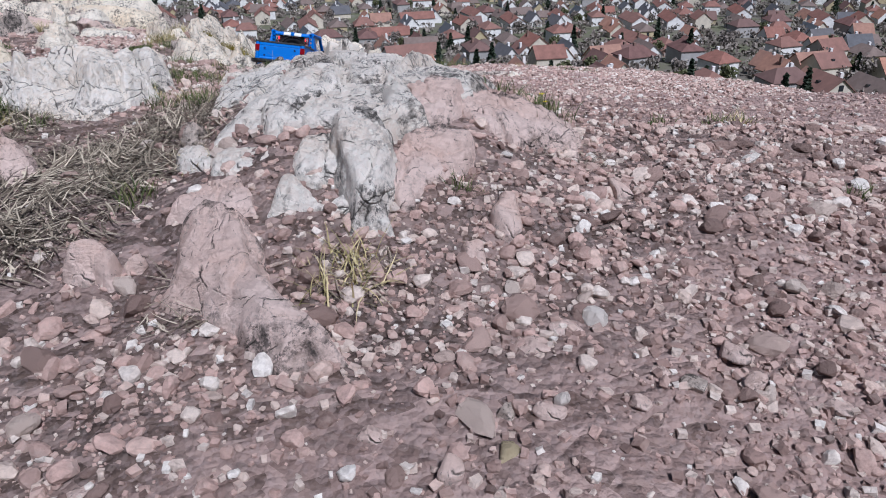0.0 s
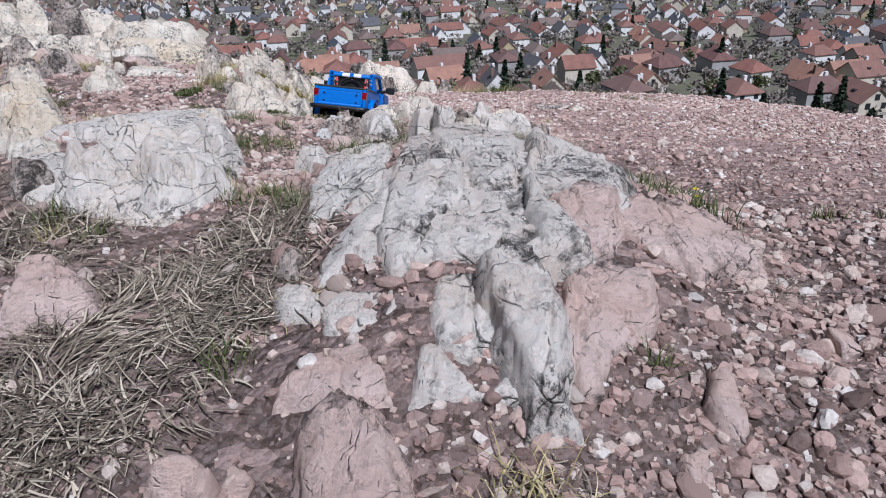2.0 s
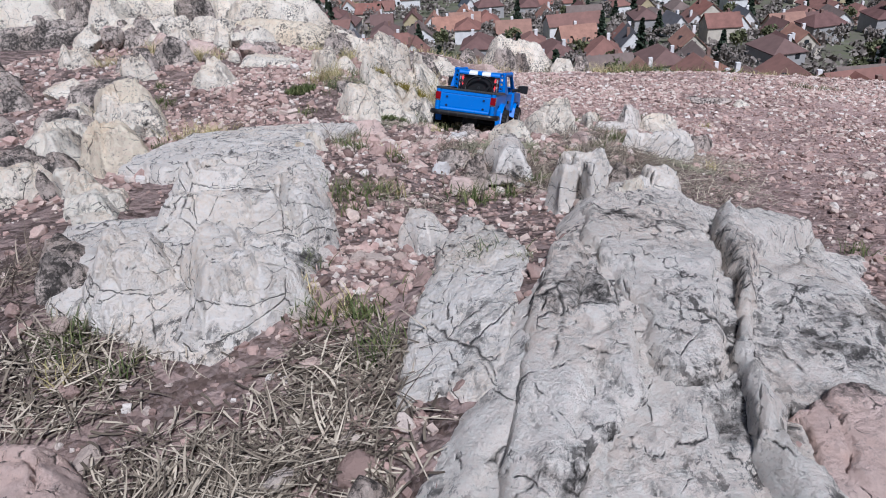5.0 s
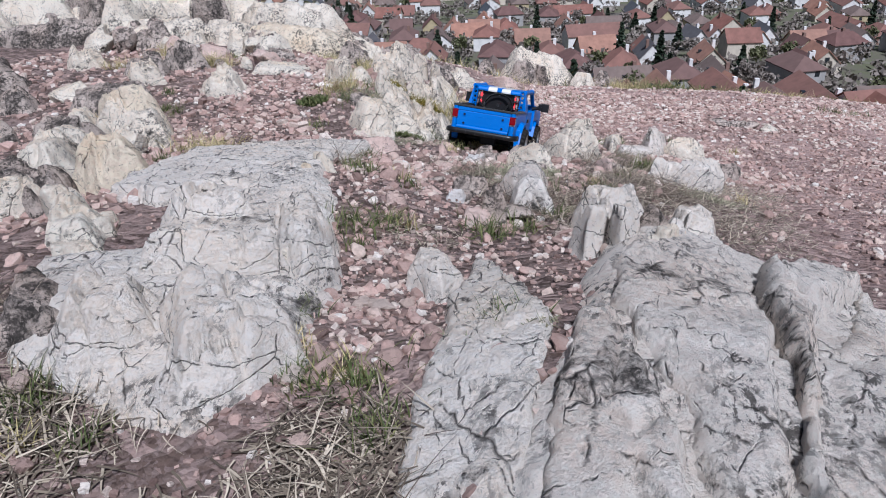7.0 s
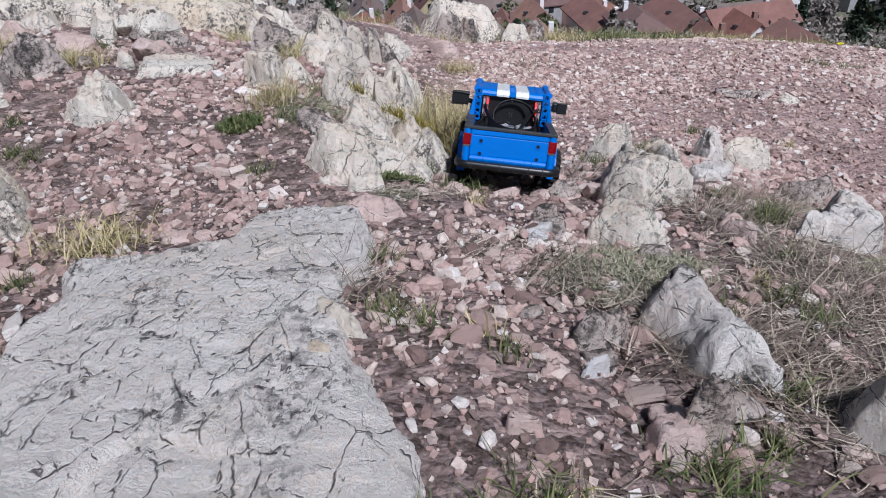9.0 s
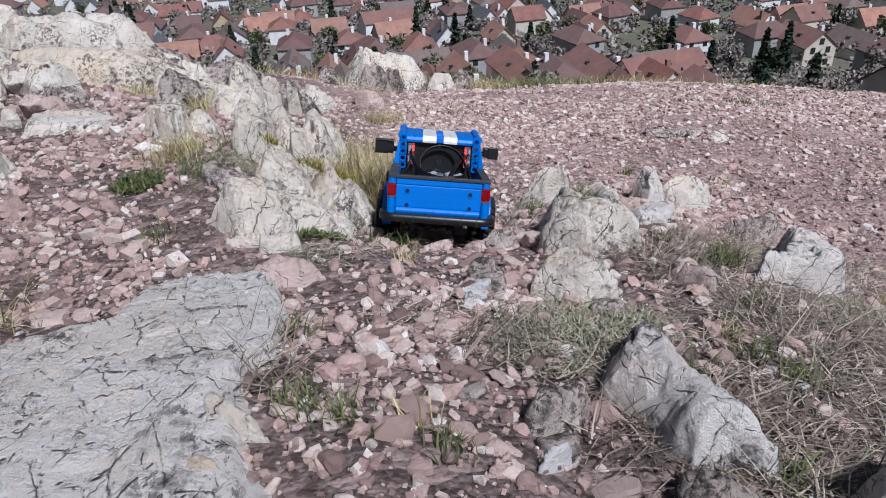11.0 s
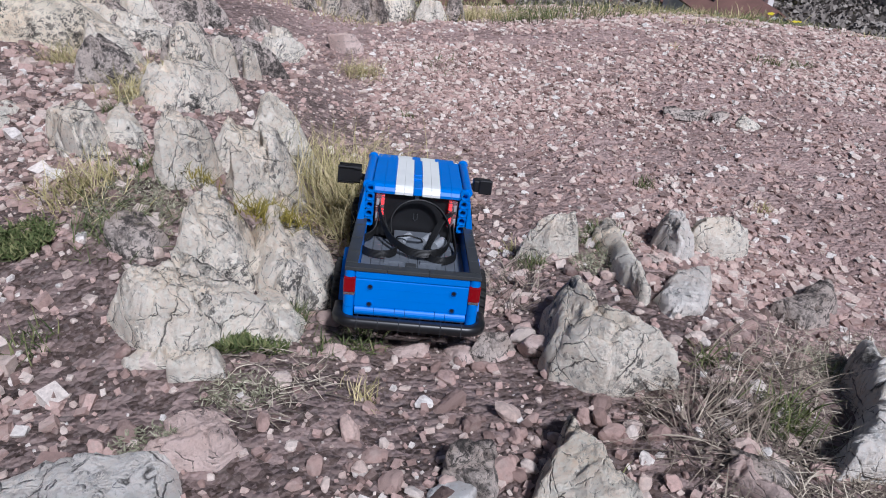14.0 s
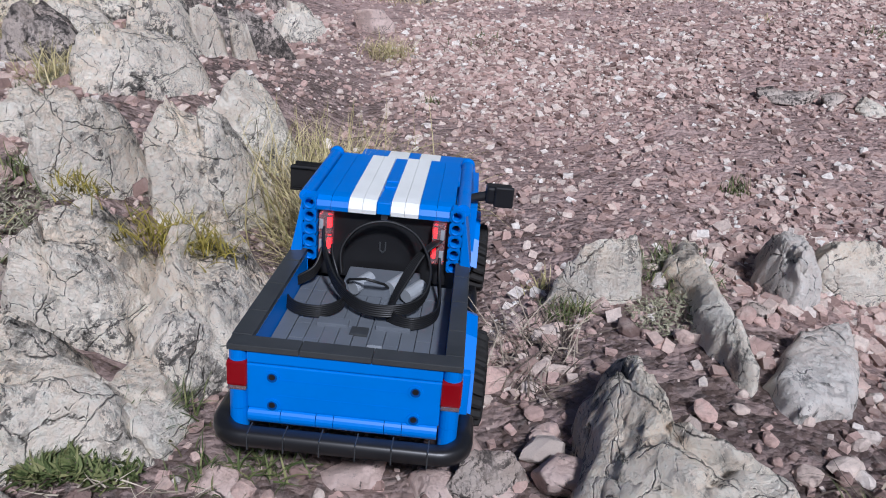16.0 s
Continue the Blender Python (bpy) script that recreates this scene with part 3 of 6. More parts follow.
crag([(0.046, 0.555), (0.063, 0.548), (0.067, 0.512), (0.059, 0.490), (0.045, 0.504), (0.038, 0.522)], 0.016, "pink", "jag", 122)
crag([(-0.431, 0.769), (-0.454, 0.819), (-0.443, 0.842), (-0.405, 0.849), (-0.383, 0.825), (-0.377, 0.806), (-0.388, 0.788), (-0.398, 0.770), (-0.401, 0.759), (-0.421, 0.760)], 0.037, "webbed", "slab", 123)
crag([(-0.391, 0.816), (-0.397, 0.851), (-0.356, 0.868), (-0.315, 0.853), (-0.293, 0.825), (-0.308, 0.788), (-0.317, 0.768), (-0.333, 0.748), (-0.367, 0.752), (-0.362, 0.770), (-0.376, 0.794)], 0.042, "webbed", "slab", 124)
crag([(-0.439, 0.869), (-0.442, 0.907), (-0.404, 0.920), (-0.361, 0.935), (-0.338, 0.910), (-0.333, 0.902), (-0.345, 0.896), (-0.374, 0.882), (-0.407, 0.872), (-0.433, 0.865)], 0.048, "webbed", "slab", 125)
crag([(-0.374, 0.936), (-0.415, 1.018), (-0.411, 1.070), (-0.384, 1.067), (-0.345, 1.011), (-0.326, 0.940), (-0.323, 0.882), (-0.340, 0.901)], 0.052, "webbed", "slab", 126)
crag([(-0.476, 0.779), (-0.520, 0.840), (-0.518, 0.872), (-0.469, 0.851), (-0.442, 0.802), (-0.439, 0.783)], 0.032, "dark", "slab", 127)
crag([(-0.623, 1.074), (-0.661, 1.181), (-0.669, 1.286), (-0.573, 1.311), (-0.553, 1.490), (-0.486, 1.501), (-0.448, 1.385), (-0.451, 1.268), (-0.425, 1.159), (-0.419, 1.081), (-0.454, 1.089), (-0.518, 1.101), (-0.545, 1.043)], 0.020, "webbed", "flat", 128)
crag([(-0.710, 1.344), (-0.680, 1.364), (-0.608, 1.358), (-0.582, 1.381), (-0.593, 1.464), (-0.542, 1.494), (-0.481, 1.437), (-0.459, 1.367), (-0.474, 1.313), (-0.466, 1.265), (-0.452, 1.221), (-0.435, 1.186), (-0.425, 1.155), (-0.420, 1.113), (-0.559, 1.113)], 0.020, "webbed", "flat", 129)
crag([(-0.509, 1.003), (-0.509, 1.035), (-0.494, 1.072), (-0.457, 1.060), (-0.422, 1.020), (-0.434, 1.000), (-0.478, 0.988)], 0.040, "webbed", "slab", 130)
crag([(-0.886, 1.281), (-0.935, 1.360), (-0.890, 1.388), (-0.821, 1.321), (-0.839, 1.287)], 0.045, "pale", "crag", 131)
crag([(-0.724, 1.140), (-0.737, 1.169), (-0.748, 1.232), (-0.694, 1.242), (-0.628, 1.167), (-0.640, 1.142), (-0.672, 1.130)], 0.061, "cream", "crag", 132)
crag([(-0.965, 1.500), (-0.990, 1.598), (-0.922, 1.585), (-0.841, 1.523), (-0.842, 1.477), (-0.888, 1.458), (-0.939, 1.468)], 0.074, "cream", "crag", 133)
crag([(-1.019, 1.471), (-1.051, 1.541), (-0.997, 1.537), (-0.960, 1.481)], 0.040, "pale", "crag", 134)
crag([(-0.646, 1.014), (-0.658, 1.045), (-0.654, 1.069), (-0.599, 1.033), (-0.593, 1.008)], 0.025, "pale", "slab", 135)
crag([(-0.581, 0.956), (-0.595, 0.981), (-0.588, 1.004), (-0.555, 1.011), (-0.540, 0.980), (-0.549, 0.955)], 0.016, "pale", "slab", 136)
crag([(-0.531, 0.896), (-0.532, 0.918), (-0.518, 0.931), (-0.491, 0.916), (-0.507, 0.889)], 0.016, "pale", "slab", 137)
crag([(-0.577, 0.933), (-0.620, 0.994), (-0.650, 1.060), (-0.552, 0.987), (-0.516, 0.936), (-0.550, 0.928)], 0.030, "pale", "crag", 138)
crag([(-0.395, 1.030), (-0.373, 1.027), (-0.351, 0.966), (-0.346, 0.917), (-0.378, 0.909), (-0.392, 0.958)], 0.026, "pale", "slab", 139)
crag([(-0.572, 1.623), (-0.574, 1.639), (-0.564, 1.667), (-0.528, 1.690), (-0.490, 1.691), (-0.470, 1.663), (-0.450, 1.647), (-0.434, 1.614), (-0.447, 1.599), (-0.471, 1.609), (-0.495, 1.592), (-0.508, 1.581), (-0.538, 1.587), (-0.557, 1.602)], 0.047, "cracked", "crag", 140)
crag([(-0.548, 1.695), (-0.559, 1.753), (-0.550, 1.796), (-0.528, 1.827), (-0.493, 1.783), (-0.477, 1.736), (-0.471, 1.689), (-0.494, 1.696), (-0.534, 1.687)], 0.065, "cracked", "crag", 141)
crag([(-0.482, 1.703), (-0.495, 1.793), (-0.491, 1.863), (-0.466, 1.874), (-0.427, 1.813), (-0.410, 1.759), (-0.411, 1.693), (-0.426, 1.671), (-0.447, 1.662), (-0.468, 1.683)], 0.054, "cracked", "crag", 142)
crag([(-0.600, 1.839), (-0.608, 1.881), (-0.589, 1.936), (-0.556, 1.924), (-0.547, 1.901), (-0.546, 1.867), (-0.586, 1.828)], 0.065, "cracked", "crag", 143)
crag([(-0.573, 1.957), (-0.575, 2.013), (-0.531, 2.009), (-0.486, 2.021), (-0.486, 1.976), (-0.521, 1.938), (-0.560, 1.932)], 0.060, "cracked", "crag", 144)
crag([(-0.547, 1.875), (-0.538, 1.934), (-0.518, 1.979), (-0.467, 1.981), (-0.467, 1.926), (-0.508, 1.870), (-0.537, 1.854)], 0.070, "cracked", "crag", 145)
crag([(-0.551, 2.039), (-0.557, 2.171), (-0.524, 2.190), (-0.485, 2.125), (-0.465, 2.078), (-0.484, 2.043), (-0.520, 2.034)], 0.070, "pale", "crag", 146)
crag([(-0.682, 2.039), (-0.694, 2.100), (-0.643, 2.149), (-0.625, 2.210), (-0.588, 2.181), (-0.570, 2.135), (-0.592, 2.070), (-0.664, 2.031)], 0.050, "cracked", "crag", 147)
crag([(-0.695, 2.206), (-0.709, 2.294), (-0.760, 2.501), (-0.706, 2.476), (-0.661, 2.388), (-0.634, 2.302), (-0.673, 2.217)], 0.080, "cracked", "crag", 148)
crag([(-0.652, 2.303), (-0.657, 2.367), (-0.610, 2.350), (-0.591, 2.397), (-0.605, 2.386)], 0.070, "pale", "crag", 149)
crag([(-0.727, 1.903), (-0.729, 1.950), (-0.716, 1.967), (-0.674, 1.940), (-0.661, 1.885), (-0.707, 1.890)], 0.042, "cracked", "crag", 150)
crag([(-0.794, 2.127), (-0.792, 2.161), (-0.813, 2.288), (-0.738, 2.223), (-0.704, 2.161), (-0.711, 2.126)], 0.063, "dark", "crag", 151)
crag([(-0.683, 1.921), (-0.697, 1.978), (-0.674, 2.014), (-0.635, 1.952), (-0.634, 1.914)], 0.030, "pale", "crag", 152)
crag([(-0.609, 1.726), (-0.601, 1.751), (-0.578, 1.758), (-0.553, 1.732), (-0.557, 1.697), (-0.590, 1.694)], 0.016, "dark", "crag", 153)
crag([(-0.477, 1.642), (-0.474, 1.691), (-0.458, 1.704), (-0.425, 1.651), (-0.427, 1.616), (-0.445, 1.623)], 0.019, "pale", "crag", 154)
crag([(-0.519, 1.570), (-0.509, 1.583), (-0.475, 1.591), (-0.470, 1.565), (-0.516, 1.562)], 0.020, "pale", "crag", 155)
crag([(-0.554, 1.578), (-0.542, 1.600), (-0.516, 1.598), (-0.513, 1.576), (-0.545, 1.569)], 0.016, "pale", "crag", 156)
crag([(-0.244, 1.596), (-0.239, 1.667), (-0.202, 1.711), (-0.191, 1.682), (-0.181, 1.633), (-0.154, 1.606), (-0.146, 1.562), (-0.150, 1.550), (-0.200, 1.552), (-0.238, 1.576)], 0.062, "cracked", "roof", 157)
crag([(-0.241, 1.800), (-0.214, 1.809), (-0.172, 1.849), (-0.168, 1.810), (-0.171, 1.792), (-0.203, 1.788)], 0.059, "pale", "roof", 158)
crag([(-0.148, 1.827), (-0.132, 1.875), (-0.107, 1.890), (-0.114, 1.805), (-0.124, 1.698), (-0.133, 1.681), (-0.150, 1.720), (-0.144, 1.781)], 0.028, "pale", "roof", 159)
crag([(-0.086, 1.819), (-0.063, 1.885), (-0.023, 1.897), (-0.040, 1.793), (-0.074, 1.779), (-0.082, 1.806)], 0.044, "ridge", "jag", 160)
crag([(-0.042, 1.841), (-0.022, 1.886), (0.003, 1.886), (0.044, 1.847), (0.035, 1.833), (-0.004, 1.825), (-0.028, 1.827)], 0.040, "pale", "roof", 161)
crag([(-0.122, 1.695), (-0.088, 1.740), (-0.033, 1.785), (-0.057, 1.712), (-0.087, 1.663), (-0.120, 1.660)], 0.014, "ridge", "flat", 162)
crag([(-0.007, 1.706), (0.039, 1.745), (0.063, 1.710), (0.056, 1.690), (0.012, 1.678)], 0.022, "dark", "jag", 163)
crag([(-0.083, 1.460), (-0.065, 1.494), (-0.026, 1.535), (0.010, 1.607), (0.048, 1.642), (0.027, 1.580), (0.028, 1.542), (0.022, 1.490), (0.001, 1.463), (-0.049, 1.467)], 0.042, "webbed", "dome", 164)
crag([(-0.005, 1.693), (0.042, 1.747), (0.096, 1.781), (0.082, 1.720), (0.025, 1.690)], 0.028, "dark", "roof", 165)
crag([(-0.158, 1.469), (-0.145, 1.482), (-0.137, 1.477), (-0.124, 1.440), (-0.128, 1.420), (-0.141, 1.432)], 0.022, "pink", "roof", 166)
crag([(-0.273, 1.442), (-0.263, 1.471), (-0.238, 1.527), (-0.229, 1.499), (-0.216, 1.453), (-0.201, 1.418), (-0.216, 1.415), (-0.254, 1.419)], 0.040, "cracked", "roof", 167)
crag([(-0.324, 1.468), (-0.311, 1.500), (-0.288, 1.504), (-0.283, 1.463), (-0.290, 1.445), (-0.314, 1.454)], 0.018, "dark", "jag", 168)
crag([(-0.256, 1.280), (-0.246, 1.314), (-0.230, 1.337), (-0.209, 1.346), (-0.203, 1.303), (-0.197, 1.268), (-0.189, 1.240), (-0.180, 1.213), (-0.191, 1.207), (-0.236, 1.207), (-0.239, 1.233), (-0.239, 1.258), (-0.249, 1.269)], 0.034, "block", "block", 169)
crag([(-0.256, 1.161), (-0.257, 1.161), (-0.239, 1.184), (-0.227, 1.163), (-0.218, 1.161), (-0.229, 1.161), (-0.251, 1.161)], 0.040, "dark", "dome", 170)
crag([(-0.277, 1.166), (-0.253, 1.182), (-0.239, 1.158), (-0.246, 1.147), (-0.273, 1.145)], 0.012, "pink", "flat", 171)
crag([(-0.311, 1.249), (-0.306, 1.264), (-0.292, 1.279), (-0.268, 1.283), (-0.263, 1.266), (-0.279, 1.246), (-0.301, 1.242)], 0.022, "dark", "jag", 172)
crag([(-0.308, 1.211), (-0.298, 1.222), (-0.280, 1.234), (-0.285, 1.219), (-0.302, 1.210)], 0.016, "white", "jag", 173)
crag([(-0.333, 1.201), (-0.330, 1.206), (-0.316, 1.216), (-0.314, 1.205), (-0.329, 1.200)], 0.016, "pink", "jag", 174)
crag([(-0.352, 1.147), (-0.349, 1.157), (-0.327, 1.154), (-0.329, 1.146), (-0.349, 1.140)], 0.014, "pink", "jag", 175)
crag([(-0.169, 1.168), (-0.164, 1.191), (-0.121, 1.213), (-0.101, 1.199), (-0.086, 1.158), (-0.099, 1.140), (-0.111, 1.143), (-0.140, 1.142), (-0.156, 1.155)], 0.042, "webbed", "slab", 176)
crag([(-0.160, 1.033), (-0.157, 1.053), (-0.139, 1.075), (-0.116, 1.089), (-0.127, 1.030), (-0.142, 1.018)], 0.036, "webbed", "slab", 177)
crag([(-0.127, 1.028), (-0.120, 1.064), (-0.091, 1.127), (-0.098, 1.081), (-0.106, 1.018), (-0.117, 1.006)], 0.036, "webbed", "slab", 178)
crag([(-0.094, 1.070), (-0.078, 1.129), (-0.021, 1.224), (-0.023, 1.148), (-0.036, 1.103), (-0.076, 1.077)], 0.036, "webbed", "slab", 179)
crag([(-0.102, 0.995), (-0.092, 1.033), (-0.056, 1.068), (-0.074, 1.016)], 0.026, "pale", "slab", 180)
crag([(-0.282, 0.970), (-0.284, 1.001), (-0.267, 1.024), (-0.248, 1.003), (-0.233, 0.978), (-0.240, 0.943), (-0.259, 0.948)], 0.026, "webbed", "flat", 181)
crag([(-0.894, 1.737), (-0.903, 1.776), (-0.893, 1.824), (-0.834, 1.767), (-0.832, 1.740)], 0.050, "pale", "crag", 182)
crag([(-0.731, 1.912), (-0.728, 1.963), (-0.666, 1.890), (-0.668, 1.868)], 0.050, "cracked", "crag", 183)
crag([(-0.898, 1.898), (-0.923, 1.994), (-0.862, 2.052), (-0.793, 2.024), (-0.797, 1.944)], 0.020, "pale", "flat", 184)
crag([(-0.944, 1.454), (-0.980, 1.551), (-0.952, 1.594), (-0.833, 1.515), (-0.811, 1.462), (-0.859, 1.433)], 0.060, "cracked", "crag", 185)
crag([(-0.828, 1.155), (-0.865, 1.254), (-0.831, 1.301), (-0.750, 1.200), (-0.749, 1.154)], 0.050, "pale", "crag", 186)
crag([(-0.915, 1.726), (-0.906, 1.786), (-0.834, 1.764), (-0.807, 1.719), (-0.885, 1.707)], 0.040, "pale", "crag", 187)
crag([(-0.508, 1.488), (-0.496, 1.503), (-0.460, 1.521), (-0.440, 1.490), (-0.458, 1.475), (-0.491, 1.475)], 0.022, "pink", "slab", 188)
crag([(-0.332, 1.423), (-0.326, 1.434), (-0.316, 1.430), (-0.305, 1.416), (-0.312, 1.413), (-0.323, 1.417)], 0.018, "white", "slab", 189)
crag([(-0.244, 1.389), (-0.238, 1.403), (-0.221, 1.411), (-0.207, 1.394), (-0.206, 1.378), (-0.225, 1.378)], 0.014, "dark", "slab", 190)
crag([(-0.470, 1.236), (-0.466, 1.253), (-0.446, 1.236), (-0.434, 1.226), (-0.425, 1.219), (-0.440, 1.221), (-0.458, 1.226)], 0.026, "pale", "slab", 191)
crag([(-0.468, 1.190), (-0.456, 1.202), (-0.440, 1.188), (-0.439, 1.185), (-0.453, 1.185)], 0.022, "cream", "slab", 192)
crag([(-1.592, 2.474), (-1.656, 2.600), (-1.774, 2.633), (-1.873, 2.574), (-1.899, 2.445), (-1.745, 2.368), (-1.635, 2.423)], 0.071, "dark", "crag", 193)
crag([(-1.395, 2.651), (-1.482, 2.755), (-1.641, 2.775), (-1.737, 2.699), (-1.730, 2.524), (-1.650, 2.463), (-1.465, 2.482)], 0.142, "cracked", "crag", 194)
crag([(-1.234, 2.790), (-1.319, 2.874), (-1.478, 2.897), (-1.563, 2.848), (-1.544, 2.705), (-1.464, 2.670), (-1.326, 2.662)], 0.158, "cracked", "crag", 195)
crag([(-0.930, 2.724), (-1.076, 2.880), (-1.230, 2.897), (-1.389, 2.763), (-1.340, 2.665), (-1.251, 2.587), (-1.054, 2.571)], 0.124, "pale", "crag", 196)
crag([(-1.201, 2.340), (-1.257, 2.393), (-1.390, 2.425), (-1.488, 2.359), (-1.463, 2.271), (-1.403, 2.220), (-1.251, 2.256)], 0.05, "cracked", "crag", 197)
crag([(-1.521, 2.252), (-1.567, 2.359), (-1.704, 2.371), (-1.809, 2.308), (-1.815, 2.167), (-1.680, 2.111), (-1.539, 2.168)], 0.05, "dark", "crag", 198)
crag([(-0.998, 2.399), (-1.064, 2.508), (-1.200, 2.523), (-1.321, 2.454), (-1.325, 2.363), (-1.185, 2.284), (-1.041, 2.325)], 0.05, "cracked", "crag", 199)
crag([(-0.310, 3.587), (-0.357, 3.700), (-0.526, 3.758), (-0.653, 3.632), (-0.621, 3.514), (-0.563, 3.448), (-0.387, 3.505)], 0.145, "cracked", "crag", 200)
crag([(-1.061, 2.299), (-1.090, 2.330), (-1.134, 2.336), (-1.167, 2.314), (-1.160, 2.283), (-1.122, 2.255), (-1.097, 2.262)], 0.023, "cracked", "crag", 201)
crag([(-0.769, 2.628), (-0.832, 2.705), (-0.929, 2.707), (-1.018, 2.658), (-0.993, 2.579), (-0.905, 2.521), (-0.826, 2.537)], 0.026, "cracked", "crag", 202)
crag([(-0.560, 2.482), (-0.640, 2.568), (-0.729, 2.574), (-0.791, 2.537), (-0.794, 2.460), (-0.740, 2.423), (-0.615, 2.435)], 0.062, "dark", "crag", 203)
crag([(-0.862, 2.472), (-0.884, 2.546), (-1.067, 2.570), (-1.155, 2.483), (-1.163, 2.386), (-1.039, 2.332), (-0.896, 2.352)], 0.073, "cream", "dome", 204)
boulder(-0.224, 0.468, 0.031, 0.025, 0.032, "pink")
boulder(-0.203, 0.486, 0.019, 0.015, 0.007, "pink")
boulder(-0.204, 0.506, 0.016, 0.013, 0.006, "pink")
boulder(-0.227, 0.692, 0.027, 0.022, 0.015, "pale")
boulder(-0.208, 0.648, 0.030, 0.024, 0.027, "dark")
boulder(-0.121, 1.082, 0.041, 0.033, 0.026, "pale")
boulder(-0.092, 1.063, 0.032, 0.026, 0.040, "pale")
boulder(-0.306, 1.474, 0.033, 0.027, 0.028, "dark")
boulder(-0.133, 1.466, 0.042, 0.033, 0.014, "dark")
boulder(-0.289, 1.262, 0.038, 0.030, 0.019, "dark")
boulder(-0.334, 1.281, 0.027, 0.021, 0.009, "dark")
boulder(-0.292, 1.228, 0.027, 0.021, 0.009, "pale")
boulder(-0.320, 1.223, 0.021, 0.016, 0.009, "pink")
boulder(-0.350, 1.219, 0.015, 0.012, 0.009, "pink")
boulder(-0.220, 1.398, 0.036, 0.028, 0.009, "dark")
boulder(-0.222, 1.189, 0.041, 0.033, 0.010, "dark")
boulder(-0.257, 1.177, 0.026, 0.021, 0.006, "pink")
boulder(-0.652, 1.434, 0.036, 0.029, 0.009, "pink")
boulder(-0.618, 1.433, 0.024, 0.019, 0.010, "pink")
boulder(-0.498, 1.574, 0.043, 0.034, 0.014, "pale")
boulder(-0.479, 1.513, 0.043, 0.035, 0.021, "pink")
boulder(-0.547, 1.619, 0.028, 0.023, 0.015, "dark")
boulder(-0.646, 1.039, 0.038, 0.030, 0.034, "pale")
boulder(-0.685, 1.048, 0.026, 0.021, 0.034, "dark")
boulder(-0.541, 0.924, 0.036, 0.029, 0.014, "pale")
boulder(0.150, 2.345, 0.105, 0.05, 0.014, "dark")
boulder(0.190, 2.325, 0.04, 0.035, 0.014, "dark")
boulder(0.120, 2.36, 0.06, 0.05, 0.012, "dark")
boulder(0.225, 2.300, 0.05, 0.055, 0.014, "pale", yaw=35)
boulder(0.177, 0.915, 0.030, 0.024, 0.016, "pink")
boulder(0.037, 0.343, 0.013, 0.011, 0.012, "pale")
boulder(0.037, 0.316, 0.021, 0.017, 0.008, "yellow")
boulder(-0.010, 0.352, 0.026, 0.021, 0.006, "pink")
boulder(-0.030, 0.329, 0.015, 0.012, 0.009, "pink")
boulder(0.059, 0.346, 0.020, 0.016, 0.011, "pink")
boulder(0.051, 0.332, 0.022, 0.018, 0.005, "pink")
boulder(0.008, 0.304, 0.015, 0.012, 0.012, "pink")
boulder(0.050, 0.297, 0.018, 0.014, 0.006, "pink")
boulder(0.058, 0.399, 0.027, 0.022, 0.007, "pink")
boulder(0.141, 0.366, 0.018, 0.014, 0.006, "pale")
boulder(0.150, 0.603, 0.025, 0.020, 0.015, "pink")
boulder(0.171, 0.395, 0.024, 0.019, 0.006, "pink")
boulder(0.203, 0.388, 0.014, 0.011, 0.004, "pink")
boulder(0.174, 0.368, 0.014, 0.011, 0.009, "pink")
boulder(0.107, 0.353, 0.015, 0.012, 0.006, "pink")
boulder(0.125, 0.378, 0.018, 0.015, 0.005, "pink")
boulder(0.208, 0.348, 0.019, 0.015, 0.005, "pink")
boulder(0.255, 0.505, 0.022, 0.017, 0.005, "pink")
boulder(-0.144, 0.307, 0.010, 0.008, 0.007, "pink")
boulder(-0.157, 0.296, 0.014, 0.011, 0.004, "pink")
boulder(-0.116, 0.302, 0.014, 0.011, 0.006, "pink")
boulder(-0.100, 0.298, 0.016, 0.013, 0.004, "pink")
boulder(-0.052, 0.327, 0.011, 0.009, 0.003, "pink")
boulder(-0.063, 0.304, 0.012, 0.009, 0.003, "pale")
boulder(0.078, 0.420, 0.027, 0.021, 0.007, "pink")
boulder(-0.279, 1.618, 0.030, 0.024, 0.007, "pink")
boulder(-0.340, 1.625, 0.027, 0.022, 0.007, "pink")
boulder(-0.302, 1.612, 0.018, 0.015, 0.007, "pink")
boulder(-0.195, 1.799, 0.018, 0.014, 0.009, "pink")
boulder(-0.092, 1.785, 0.019, 0.015, 0.010, "pink")
boulder(-0.257, 1.764, 0.017, 0.014, 0.013, "pink")
boulder(-0.072, 1.795, 0.014, 0.011, 0.011, "pink")
boulder(-0.316, 1.447, 0.036, 0.024, 0.020, "white", yaw=-30)
boulder(-0.340, 1.374, 0.023, 0.018, 0.012, "pink")
boulder(-0.358, 1.387, 0.018, 0.014, 0.005, "pink")
boulder(-0.306, 1.468, 0.036, 0.029, 0.016, "dark")
boulder(-0.339, 1.625, 0.042, 0.030, 0.016, "pink")
boulder(-0.301, 1.618, 0.034, 0.028, 0.014, "pink")
boulder(-0.279, 1.623, 0.048, 0.036, 0.022, "dark")
boulder(-0.243, 1.619, 0.030, 0.026, 0.018, "pink")
boulder(-0.500, 1.614, 0.022, 0.018, 0.012, "yellow")
boulder(-0.403, 1.607, 0.024, 0.020, 0.010, "pink")
boulder(-0.199, 1.787, 0.016, 0.014, 0.011, "pink")
boulder(-0.099, 1.774, 0.018, 0.015, 0.010, "pale")
